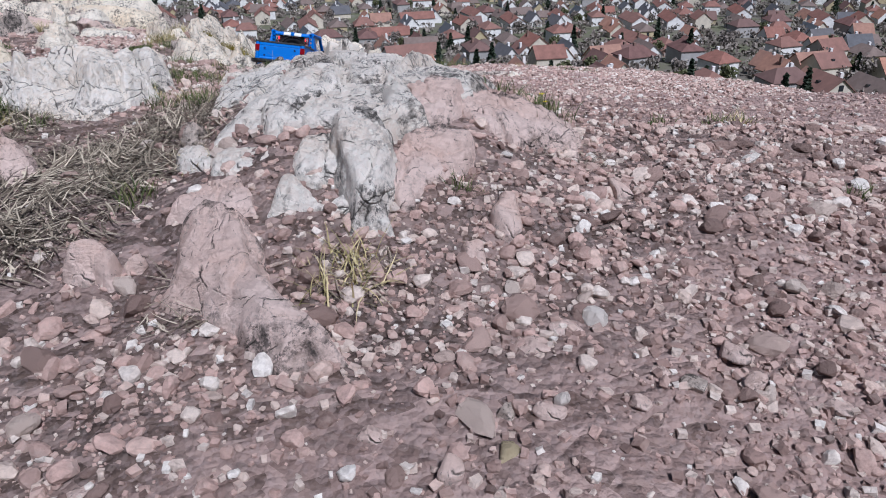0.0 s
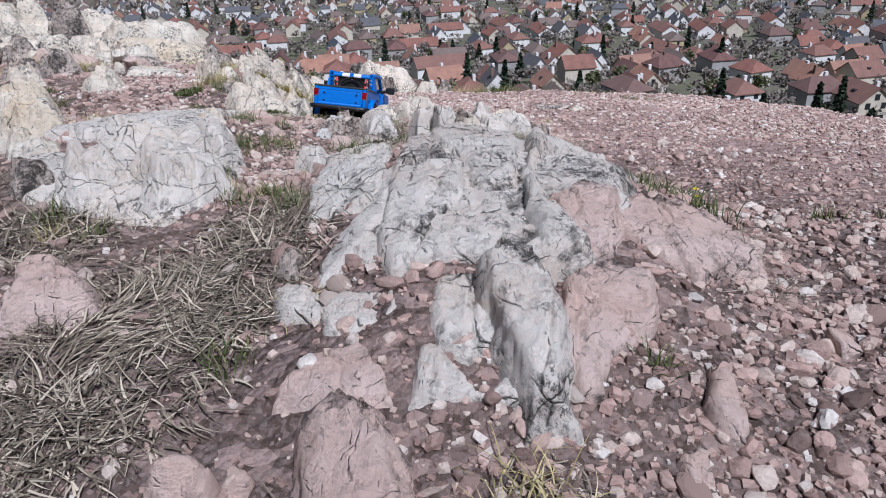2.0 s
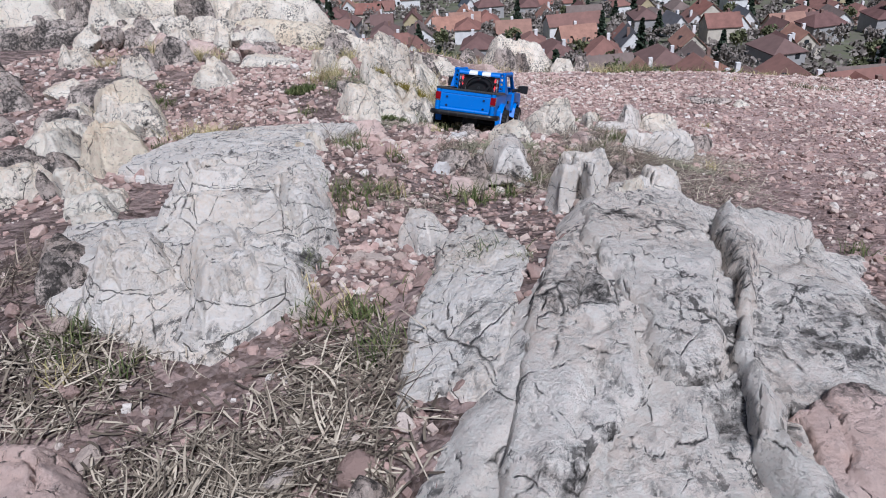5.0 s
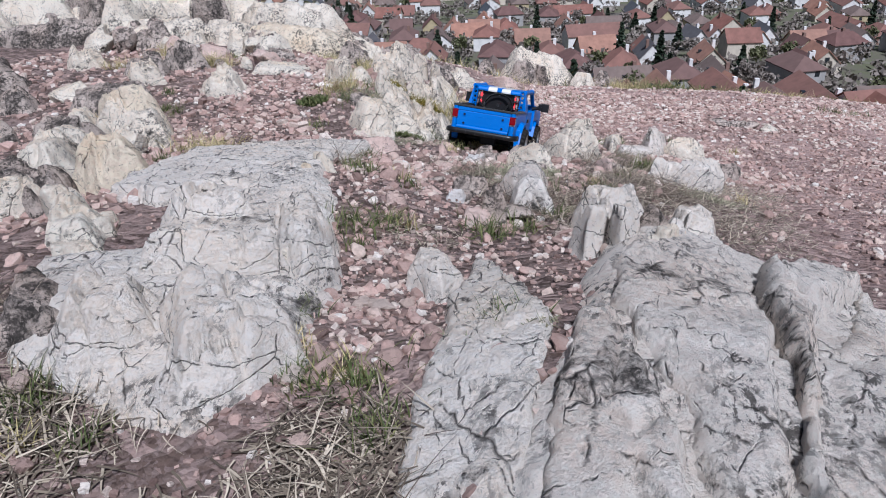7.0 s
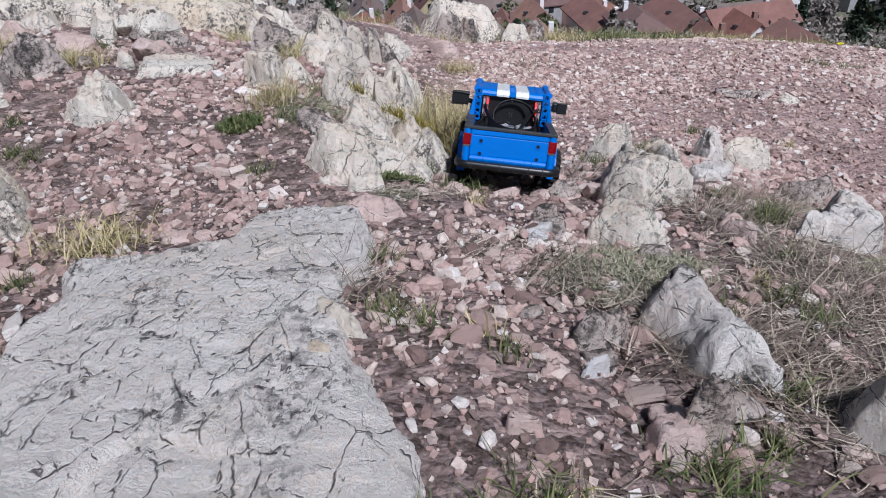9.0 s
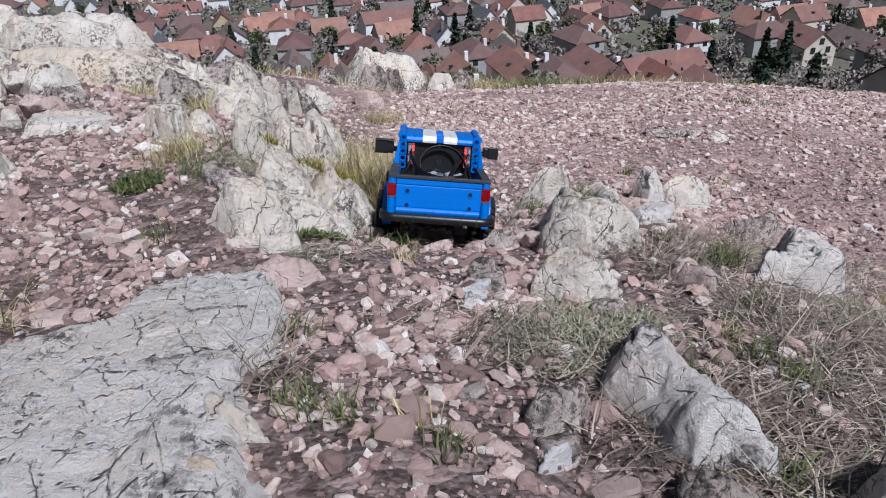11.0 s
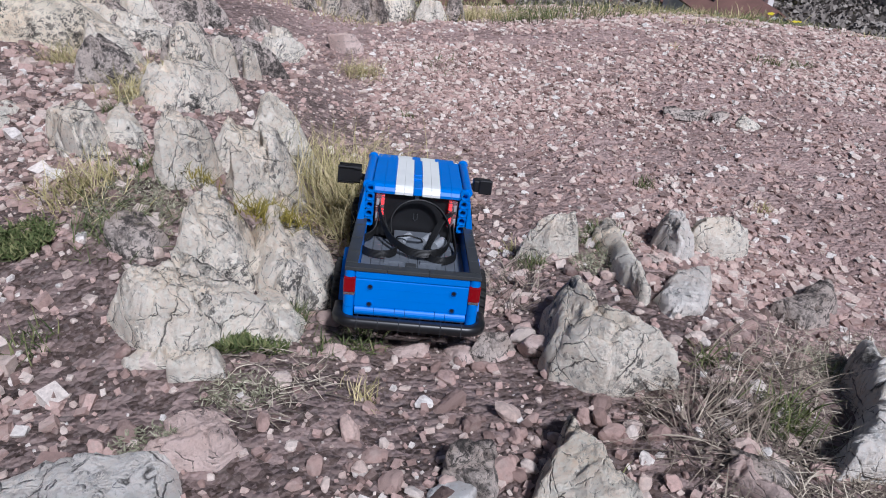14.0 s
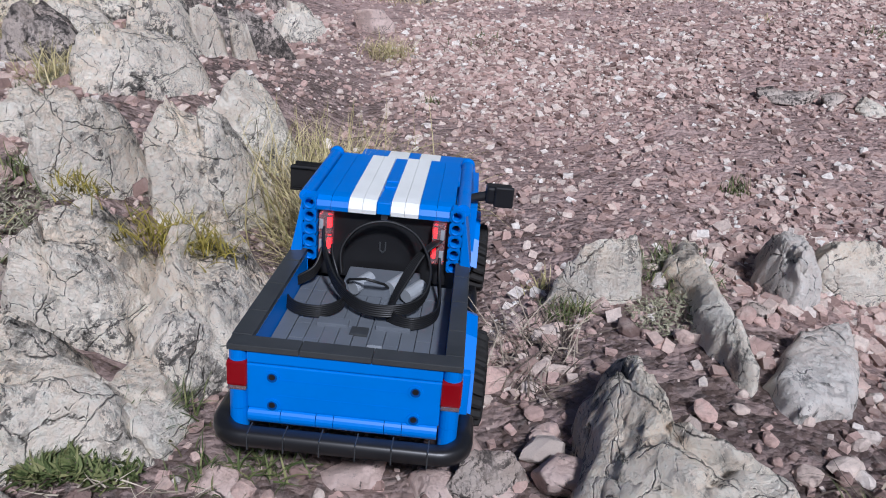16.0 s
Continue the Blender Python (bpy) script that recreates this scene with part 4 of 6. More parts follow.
boulder(-0.076, 1.790, 0.012, 0.012, 0.008, "pink")
boulder(-0.256, 1.774, 0.018, 0.015, 0.012, "pink")

# the broken rocks that fill the hillside beside the path, in outcrops
br = random.Random(9)


def outcrop(cx, cy, rx, ry, count, w0, w1, h0, h1, seed, mound=0.0):
    """Blocks crowded together; mound: how far the middle ones sit above the ground, on those below."""
    for k in range(count):
        a, r = br.uniform(0, 2 * math.pi), math.sqrt(br.random())
        x, y = cx + rx * r * math.cos(a), cy + ry * r * math.sin(a)
        w = w0 + (w1 - w0) * br.random() ** 1.4
        h = h0 + (h1 - h0) * br.random()
        up = mound * (1 - r * r) * br.uniform(0.6, 1.0)
        if w < 0.08 and not up:
            boulder(x, y, w * br.uniform(1.0, 1.4), w, h, br.choice(("pale", "pale", "dark", "pink")), yaw=br.uniform(-30, 30))
            continue
        turn, n = br.uniform(0, 3.1), br.randint(6, 8)
        pts = []
        for j in range(n):
            b = 2 * math.pi * (j + br.uniform(-0.25, 0.25)) / n
            u, v = 0.62 * w * math.cos(b) * br.uniform(0.75, 1.1), 0.42 * w * math.sin(b) * br.uniform(0.75, 1.1)
            pts.append((x + u * math.cos(turn) - v * math.sin(turn), y + u * math.sin(turn) + v * math.cos(turn)))
        crag(pts, h, br.choice(("dark", "cracked", "pale", "dark", "dark")), "crag", seed + k, "limestone block with black lichen in a broken outcrop on the hillside", up)


outcrop(-1.50, 2.62, 0.40, 0.30, 16, 0.10, 0.24, 0.06, 0.12, 200, 0.13)
outcrop(-1.22, 2.22, 0.30, 0.12, 16, 0.05, 0.13, 0.03, 0.06, 240)
outcrop(-1.00, 2.55, 0.20, 0.22, 8, 0.06, 0.16, 0.03, 0.07, 260)
outcrop(-0.95, 1.38, 0.16, 0.08, 5, 0.06, 0.13, 0.03, 0.05, 280)
outcrop(-0.84, 1.08, 0.12, 0.12, 7, 0.07, 0.15, 0.03, 0.05, 300)
outcrop(-1.25, 1.78, 0.24, 0.26, 14, 0.06, 0.15, 0.03, 0.06, 320)
outcrop(-0.98, 2.08, 0.18, 0.14, 10, 0.03, 0.09, 0.015, 0.04, 340)
outcrop(-0.80, 2.85, 0.30, 0.22, 10, 0.06, 0.16, 0.03, 0.07, 360)
outcrop(-0.45, 3.55, 0.26, 0.10, 6, 0.08, 0.18, 0.05, 0.09, 380)
outcrop(-1.75, 1.60, 0.25, 0.40, 10, 0.12, 0.26, 0.05, 0.10, 420)
outcrop(-2.05, 2.75, 0.35, 0.45, 14, 0.16, 0.34, 0.07, 0.15, 440, 0.12)
outcrop(1.55, 4.62, 0.55, 0.04, 16, 0.04, 0.09, 0.02, 0.035, 470)
outcrop(-1.85, 2.28, 0.22, 0.14, 9, 0.12, 0.26, 0.06, 0.12, 490)

# ---- toy pickup truck, built in millimetres from the middle of its tailgate ----
BLUE = plain("blue_plastic", (0.004, 0.165, 0.62), 0.46, spec=0.45, vary=0.06, scale=25)
IVORY = plain("white_plastic", (0.84, 0.85, 0.81), 0.32, spec=0.5, vary=0.05, scale=30)
BLACK = plain("black_plastic", (0.012, 0.012, 0.013), 0.38, spec=0.5, vary=0.2, scale=40)
CHARCOAL = plain("dark_grey_plastic", (0.045, 0.048, 0.05), 0.4, spec=0.5, vary=0.2, scale=50)
SLATE = plain("grey_plastic", (0.13, 0.145, 0.165), 0.33, spec=0.5, vary=0.12, scale=40)
ASH = plain("light_grey_plastic", (0.32, 0.34, 0.36), 0.33, spec=0.5, vary=0.1, scale=40)
RUBBER = plain("black_rubber", (0.02, 0.019, 0.018), 0.75, spec=0.25, vary=0.3, scale=90, bump=0.0004)
CABLE = plain("black_cable", (0.011, 0.011, 0.011), 0.45, spec=0.45, vary=0.1, scale=60)
METAL = plain("silver_rim", (0.5, 0.5, 0.5), 0.35, 0.7, vary=0.15, scale=80)


def glassy(name, colour, glow=0.0, trans=0.6):
    n = Nodes(name, 0.12, spec=0.5)
    n.b.inputs["Transmission Weight"].default_value = trans
    if glow:
        n.b.inputs["Emission Color"].default_value = (*colour, 1)
        n.b.inputs["Emission Strength"].default_value = glow
    return n.done(colour)


RED = glassy("red_clear_plastic", (0.30, 0.003, 0.008), 0.0, 0.3)
# Pink tint puts the lamps' red glow into the colour of clear plastic.
GLOW_TINTED_CLEAR = glassy("glow_tinted_clear_plastic", (0.80, 0.58, 0.58), 0.0, 0.85)
LIT = glassy("lit_red_lamp", (1.0, 0.012, 0.015), 2.0, 0.0)
# Darkened copy of the blue plastic, for painted shade inside the pin holes.
SHADED_BLUE = plain("shaded_blue_plastic", (0.002, 0.06, 0.27), 0.4)

MM = 0.001
truck = new("toy_pickup_truck")
truck.empty_display_size = 0.02
TRUCK = Matrix(((0.993, 0.007, 0.114, -0.340), (-0.041, 0.953, 0.300, 1.633), (-0.106, -0.303, 0.947, 0.003), (0, 0, 0, 1)))
truck.matrix_world = Matrix.LocRotScale(TRUCK.translation, TRUCK.to_quaternion(), None)
tagged(truck, "blue brick-built toy pickup truck with white stripes on gravel", "toy truck")


def box(bm, x0, x1, y0, y1, z0, z1, bevel=0.6):
    g = bmesh.ops.create_cube(bm, size=1.0)
    for v in g["verts"]:
        v.co = Vector(((x0 + x1) / 2 + v.co.x * (x1 - x0), (y0 + y1) / 2 + v.co.y * (y1 - y0), (z0 + z1) / 2 + v.co.z * (z1 - z0)))
    if bevel:
        edges = {e for v in g["verts"] for e in v.link_edges}
        bmesh.ops.bevel(bm, geom=list(edges), offset=bevel, segments=2, affect="EDGES", profile=0.6)


def rod(bm, a, b, r, n=16, r2=None):
    a, b = Vector(a), Vector(b)
    g = bmesh.ops.create_cone(bm, cap_ends=True, segments=n, radius1=r, radius2=r if r2 is None else r2, depth=(b - a).length)
    m = Matrix.Translation((a + b) / 2) @ (b - a).to_track_quat("Z", "Y").to_matrix().to_4x4()
    bmesh.ops.transform(bm, matrix=m, verts=g["verts"])


def ball(bm, c, r):
    g = bmesh.ops.create_uvsphere(bm, u_segments=16, v_segments=10, radius=r)
    bmesh.ops.translate(bm, vec=c, verts=g["verts"])


def prism(bm, outline, x0, x1):
    """A closed (y, z) outline pushed from x0 to x1."""
    a = [bm.verts.new((x0, y, z)) for y, z in outline]
    b = [bm.verts.new((x1, y, z)) for y, z in outline]
    n = len(a)
    bm.faces.new(a)
    bm.faces.new(b[::-1])
    for i in range(n):
        bm.faces.new((a[i], b[i], b[(i + 1) % n], a[(i + 1) % n]))
    bmesh.ops.recalc_face_normals(bm, faces=bm.faces[:])


def tp(name, bm, material, label="", parent=None, soft=False):
    """A part of the truck, from millimetres."""
    bmesh.ops.scale(bm, vec=(MM, MM, MM), verts=bm.verts[:])
    if soft:
        for f in bm.faces:
            f.smooth = True
    return part(name, bm, material, parent or truck, label)


def made(draw, *a, **k):
    bm = bmesh.new()
    draw(bm, *a, **k)
    return bm


# bed and tailgate
panel = tp("tailgate", made(box, -43.5, 43.5, -4, 3, -17, 6, 0.9), BLUE, "blue tailgate panel with four round pin holes")
for z0, z1 in ((-9.5, -9.0), (-1.2, -0.8)):
    tp("seam", made(box, -30, 30, -4.15, -3.7, z0, z1, 0), BLUE, "", panel)
for sx in (-32, 32):
    for z in (0, -16 + 1.5):
        hole = bmesh.new()
        rod(hole, (sx, -4.5, z), (sx, -3.6, z), 3.4, 20)
        tp("pin_rim", hole, BLUE, "", panel)
        # Flat darker blue and black discs paint the shade of a recessed hole.
        tp("pin_hole", made(rod, (sx, -4.75, z), (sx, -4.0, z), 2.3, 16), SHADED_BLUE, "darker blue disc painting the shade in a pin hole", panel)
        tp("pin_core", made(rod, (sx, -4.85, z + 0.4), (sx, -4.2, z + 0.4), 1.5, 12), BLACK, "black disc painting the shade deep in a pin hole", panel)
tp("tailgate_strip", made(box, -43.5, 43.5, -4, 3, 6.3, 12.4, 0.8), BLUE)
for i, (x0, x1) in enumerate(((-43, -28), (-28, -12), (-12, -4), (-4, 19), (19, 27), (27, 43))):
    tp("tailgate_bar", made(rod, (x0 + 0.15, -2, -20.5), (x1 - 0.15, -2, -20.5), 4.0, 18), BLUE, soft=False)
for s in (-1, 1):
    tp("corner_post", made(rod, (s * 47.8, -1, 7.2), (s * 47.8, -1, 12.4), 4.3, 20), BLUE)
    lamp = bmesh.new()
    box(lamp, s * 47.8 - 4.6, s * 47.8 + 4.6, -5.4, 3.6, -5.5, 7.2, 1.2)
    tail = tp("tail_light", lamp, RED, "red clear plastic tail light")
    tp("lens_foot", made(box, s * 47.8 - 4.2, s * 47.8 + 4.2, -5.1, 3.2, -7.6, -5.5, 0.5), GLOW_TINTED_CLEAR, "clear plastic base", tail)
    tp("corner_post", made(rod, (s * 47.8, -1, -17.4), (s * 47.8, -1, -7.6), 4.3, 20), BLUE)
    tp("corner_post", made(rod, (s * 47.8, -1, -28), (s * 47.8, -1, -17.6), 4.3, 20), BLUE)
    for y0, y1 in ((4.2, 28), (28.2, 60), (60.2, 92), (92.2, 116)):
        tp("bed_rail", made(box, s * 43.6, s * 52, y0, y1, 12.6, 15.6, 0.4), CHARCOAL, "dark grey smooth rail tile")
    tp("bed_wall", made(box, s * 43.4, s * 45.6, 3, 112, -3, 12.5, 0.3), BLUE)
    tp("bed_side", made(box, s * 45.8, s * 51, 4, 40, -24, 12.4, 0.8), BLUE)
    tp("bed_side", made(box, s * 45.8, s * 51, 40.3, 121, -8, 12.4, 0.8), BLUE)
for x0, x1 in ((-52, -20.1), (-19.9, 11.9), (12.1, 52)):
    tp("bed_rail", made(box, x0, x1, -5.2, 4.0, 12.6, 15.6, 0.4), CHARCOAL, "dark grey smooth rail tile")
rnd = random.Random(4)
for i in range(11):
    x0 = -43 + i * 7.84
    y = 4.0
    while y < 108:
        step = rnd.choice((16, 24, 32, 48))
        y1 = min(y + step, 112)
        lift = rnd.choice((0, 0, 0, 0.5))
        tp("bed_tile", made(box, x0 + 0.12, x0 + 7.7, y + 0.1, y1 - 0.1, -4, -1.2 + lift, 0.3), SLATE if rnd.random() < 0.92 else ASH)
        y = y1
# Raised dark box paints the shade of a square recess in the floor.
tp("bed_slot", made(box, -6, 3, 43, 51, -3, 0.2, 0.3), CHARCOAL, "dark square painting the shade of a slot in the bed floor")
tp("bed_tile", made(box, -24, -8, 50, 57, -3, 0.9, 0.4), SLATE)
tp("bed_tile", made(box, 6, 24, 52, 58, -3, 0.8, 0.4), SLATE)
for x, y, z in ((-12, 88, 4), (8, 90, 5), (18, 84, 4)):
    tp("connector", made(rod, (x, y, z), (x + 8, y + 12, z + 2), 4.0, 14), ASH, "light grey round connector")
tp("motor_block", made(box, -18, 24, 90, 112, -2, 7, 1.2), SLATE)


# rear and front bumpers
def swept(bm, path, half_w, half_h, up=Vector((0, 0, 1)), round_n=10):
    """A rounded bar along a path; half_w lies in the bend's plane."""
    rings = []
    pts = [Vector(p) for p in path]
    for i, p in enumerate(pts):
        t = (pts[min(i + 1, len(pts) - 1)] - pts[max(i - 1, 0)]).normalized()
        side = t.cross(up).normalized()
        top = side.cross(t).normalized()
        ring = []
        for k in range(round_n):
            a = 2 * math.pi * k / round_n
            c, s = math.cos(a), math.sin(a)
            ring.append(bm.verts.new(p + side * half_w * math.copysign(abs(c) ** 0.6, c) + top * half_h * math.copysign(abs(s) ** 0.6, s)))
        rings.append(ring)
    for a, b in zip(rings, rings[1:]):
        for k in range(round_n):
            bm.faces.new((a[k], a[(k + 1) % round_n], b[(k + 1) % round_n], b[k]))
    bm.faces.new(rings[0][::-1])
    bm.faces.new(rings[-1])
    bmesh.ops.recalc_face_normals(bm, faces=bm.faces[:])


def bent(y_end, y_back, half, z, r=12.0):
    left = [(-half, y_end, z)]
    s = 1 if y_back > y_end else -1
    for k in range(9):
        a = math.pi / 2 * k / 8
        left.append((-half + r * (1 - math.cos(a)), y_back - s * r * (1 - math.sin(a)), z))
    return left + [(-x, y, zz) for x, y, zz in left[::-1]]


bumper = tp("rear_bumper", made(swept, bent(16, -12, 55.5, -26.5), 4.4, 4.2), BLACK, "black rounded rear bumper bar", soft=True)
for x in (-40, -24, -8, 8, 24, 40):
    tp("bumper_joint", made(box, x - 0.25, x + 0.25, -16.7, -7.4, -30.6, -22.2, 0), CHARCOAL, "", bumper)
tp("front_bumper", made(swept, bent(322, 352, 55, -24), 5, 5), BLACK, "black front bumper bar", soft=True)
tp("chassis", made(box, -33, 33, 6, 335, -30, -6, 2), BLACK, "black chassis block")
for y in (80, 262):
    tp("axle", made(rod, (-44, y, -41), (44, y, -41), 5, 14), CHARCOAL, "dark grey axle")
    tp("axle_case", made(box, -14, 14, y - 13, y + 13, -50, -28, 3), CHARCOAL)
tp("floor_pan", made(box, -48, 48, 112, 320, -34, -22, 1), BLACK)


# wheels
def tyre(bm, n=88):
    """A balloon tyre with staggered lugs, all one skin."""
    prof = [(-13, 19), (-13.2, 22.5), (-12, 25), (-9, 25.6), (-1.2, 26), (-0.6, 24.6), (0.6, 24.6), (1.2, 26), (9, 25.6), (12, 25), (13.2, 22.5), (13, 19), (9, 18), (-9, 18)]
    rings = []
    for k in range(n):
        a = 2 * math.pi * k / n
        ring_ = []
        for j, (x, r) in enumerate(prof):
            lug = (k // 2 + (x > 0)) % 2 == 0
            if j in (2, 3, 4, 7, 8, 9) and lug:
                r += 2.2
            if j in (1, 10) and lug:
                r += 1.2
            ring_.append(bm.verts.new((x, r * math.cos(a + 0.012 * abs(x)), r * math.sin(a + 0.012 * abs(x)))))
        rings.append(ring_)
    m = len(prof)
    for i in range(n):
        a, b = rings[i], rings[(i + 1) % n]
        for k in range(m):
            bm.faces.new((a[k], a[(k + 1) % m], b[(k + 1) % m], b[k]))
    bmesh.ops.recalc_face_normals(bm, faces=bm.faces[:])


def rim(bm):
    prof = [(12.4, 18.6), (11.4, 17.2), (5, 15.5), (3.5, 9), (7, 7.5), (8, 4.5), (8, 0.01)]
    n = 36
    rings = [[bm.verts.new((x, r * math.cos(2 * math.pi * k / n), r * math.sin(2 * math.pi * k / n))) for x, r in prof] for k in range(n)]
    for i in range(n):
        a, b = rings[i], rings[(i + 1) % n]
        for k in range(len(prof) - 1):
            bm.faces.new((a[k], a[k + 1], b[k + 1], b[k]))
    for k in range(6):
        a = 2 * math.pi * k / 6
        rod(bm, (4.2, 12 * math.cos(a), 12 * math.sin(a)), (5.6, 12 * math.cos(a), 12 * math.sin(a)), 1.8, 10)


for y in (80, 262):
    for s in (-1, 1):
        bm = made(tyre)
        bmesh.ops.rotate(bm, cent=(0, 0, 0), matrix=Matrix.Rotation(0.0 if s > 0 else math.pi, 3, "Z"), verts=bm.verts[:])
        bmesh.ops.translate(bm, vec=(s * 53, y, -41), verts=bm.verts[:])
        wheel = tp("wheel", bm, RUBBER, "chunky black rubber off-road tyre")
        bm = made(rim)
        bmesh.ops.rotate(bm, cent=(0, 0, 0), matrix=Matrix.Rotation(0.0 if s > 0 else math.pi, 3, "Z"), verts=bm.verts[:])
        bmesh.ops.translate(bm, vec=(s * 53, y, -41), verts=bm.verts[:])
        tp("rim", bm, METAL, "silver grey wheel rim", wheel, True)
        tp("hub", made(rod, (s * 55, y, -41), (s * 66.5, y, -41), 4, 14), ASH, "", wheel)


# wheel arches, doors, steps
def arch(bm, y, s, a0, a1, inner, outer):
    """A faceted flare over a wheel."""
    n = 5
    pts = []
    for k in range(n + 1):
        a = radians(a0 + (a1 - a0) * k / n)
        pts.append((y + inner * math.cos(a), -41 + inner * math.sin(a), y + outer * math.cos(a), -41 + outer * math.sin(a)))
    for p, q in zip(pts, pts[1:]):
        v = []
        for x in (s * 49, s * 59):
            drop = 0.0 if abs(x) < 50 else 3.0
            for c in (p, q):
                v.append(bm.verts.new((x, c[0], c[1])))
                v.append(bm.verts.new((x, c[2], c[3] - drop)))
        a, b, c, d, e, f, g, h = v
        for face in ((a, b, d, c), (e, g, h, f), (a, c, g, e), (b, f, h, d), (a, e, f, b), (c, d, h, g)):
            bm.faces.new(face)
    bmesh.ops.recalc_face_normals(bm, faces=bm.faces[:])


for s in (-1, 1):
    tp("rear_wheel_arch", made(arch, 80, s, 22, 172, 33, 40), BLUE, "blue faceted wheel arch")
    tp("front_wheel_arch", made(arch, 262, s, 10, 165, 33, 40), BLUE, "blue faceted wheel arch")
    tp("mud_flap", made(box, s * 49.5, s * 57, 39, 44, -43, -14, 1), BLUE)
    tp("cab_side", made(box, s * 46.5, s * 50, 121, 150, -32, 12.4, 0.8), BLUE)
    door = tp("door", made(box, s * 46.5, s * 50.5, 150.4, 222, -40, 12.4, 1.0), BLUE, "blue cab door")
    tp("door_handle", made(box, s * 50.4, s * 53, 158, 172, -6, 0, 0.8), BLACK, "black door handle", door)
    tp("front_fender", made(prism, [(222.4, -20), (222.4, 14), (250, 16), (318, 14), (335, 6), (335, -22), (300, -4), (235, -4)], s * 44, s * 55), BLUE)
    tp("side_step", made(swept, [(s * 57, 118, -50), (s * 58, 126, -52), (s * 58, 214, -52), (s * 57, 222, -50)], 3.4, 3.4), BLACK, "black tubular side step", soft=True)
    for y in (132, 208):
        tp("step_bracket", made(box, s * 40, s * 57, y - 3, y + 3, -53, -47, 0.5), BLACK)


# cab
def hole_beam(bm, holes, pitch=8.0, r=2.5, deep=7.8):
    """A bar with a row of round through-holes, along z, facing -y."""
    n = 16
    for i in range(holes):
        zc = i * pitch
        front_o, front_i, back_o, back_i = [], [], [], []
        for k in range(n):
            a = 2 * math.pi * (k + 0.5) / n
            c, s = math.cos(a), math.sin(a)
            sq = 3.9 / max(abs(c), abs(s))
            ox, oz = c * sq, s * sq * (4.0 / 3.9)
            front_o.append(bm.verts.new((ox, 0, zc + oz)))
            front_i.append(bm.verts.new((c * r, 0, zc + s * r)))
            back_o.append(bm.verts.new((ox, deep, zc + oz)))
            back_i.append(bm.verts.new((c * r, deep, zc + s * r)))
        for k in range(n):
            j = (k + 1) % n
            bm.faces.new((front_o[k], front_o[j], front_i[j], front_i[k]))
            bm.faces.new((back_o[j], back_o[k], back_i[k], back_i[j]))
            bm.faces.new((front_i[k], front_i[j], back_i[j], back_i[k]))
            bm.faces.new((front_o[j], front_o[k], back_o[k], back_o[j]))
    bmesh.ops.recalc_face_normals(bm, faces=bm.faces[:])


for s in (-1, 1):
    bm = made(hole_beam, 5)
    bmesh.ops.rotate(bm, cent=(0, 0, 0), matrix=Matrix.Rotation(radians(5), 3, "X"), verts=bm.verts[:])
    bmesh.ops.translate(bm, vec=(s * 42, 111.5, 12.8), verts=bm.verts[:])
    beam = tp("rear_pillar", bm, BLUE, "blue bar with a row of round holes")
    for i in range(5):
        z = 12.8 + 8 * i
        bm = bmesh.new()
        bmesh.ops.create_cone(bm, cap_ends=False, segments=18, radius1=3.3, radius2=2.7, depth=0.7)
        bmesh.ops.rotate(bm, cent=(0, 0, 0), matrix=Matrix.Rotation(radians(-90), 3, "X"), verts=bm.verts[:])
        bmesh.ops.translate(bm, vec=(s * 42, 111.2 - 0.7 * i, z), verts=bm.verts[:])
        tp("hole_rim", bm, BLUE, "", beam)
    bm = bmesh.new()
    for a, b in (((s * 46.2, 108, 48), (s * 53, 110, 13)),):
        top_f, top_b = (s * 46.2, 110, 47), (s * 46.5, 128, 48)
        low_f, low_b = (s * 52.5, 106, 12.6), (s * 52, 148, 12.6)
        inner = [(s * 45.9, 110, 47), (s * 45.9, 128, 48), (s * 45.9, 148, 12.6), (s * 45.9, 108, 12.6)]
        outer = [top_f, top_b, low_b, low_f]
        va, vb = [bm.verts.new(p) for p in inner], [bm.verts.new(p) for p in outer]
        bm.faces.new(va)
        bm.faces.new(vb[::-1])
        for i in range(4):
            bm.faces.new((va[i], vb[i], vb[(i + 1) % 4], va[(i + 1) % 4]))
        bmesh.ops.recalc_face_normals(bm, faces=bm.faces[:])
        bmesh.ops.bevel(bm, geom=bm.edges[:], offset=0.5, segments=2, affect="EDGES")
    tp("pillar_panel", bm, BLUE, "blue sloping corner panel")
    for y0, y1 in ((113, 136), (136.3, 160), (160.3, 184), (184.3, 205)):
        z0, z1 = 47 + (y0 - 113) * 0.02, 47 + (y1 - 113) * 0.02
        tp("roof_bar", made(rod, (s * 45, y0, z0), (s * 45, y1, z1), 3.9, 18), BLUE)
    tp("bar_joint", made(ball, (s * 45, 206, 49), 5), BLUE, soft=True)
    tp("front_pillar", made(rod, (s * 45, 208, 47.5), (s * 47.5, 240, 22), 3.7, 16), BLUE)
    tp("bar_joint", made(ball, (s * 47.5, 241, 21), 4.6), BLUE, soft=True)
    arm = tp("wing_mirror", made(box, s * 60, s * 79, 224, 237, 17, 30, 2.2), BLACK, "black wing mirror")
    tp("mirror_arm", made(rod, (s * 48, 230, 18), (s * 62, 230, 22), 3.4, 12), BLACK, "", arm)
    tp("mirror_cap", made(box, s * 66, s * 80, 222.5, 226, 15.5, 31, 1.4), BLACK, "", arm)
    tp("side_window", made(box, s * 44.5, s * 46, 129, 150, 13, 44, 0.4), BLACK, "dark rear side window")

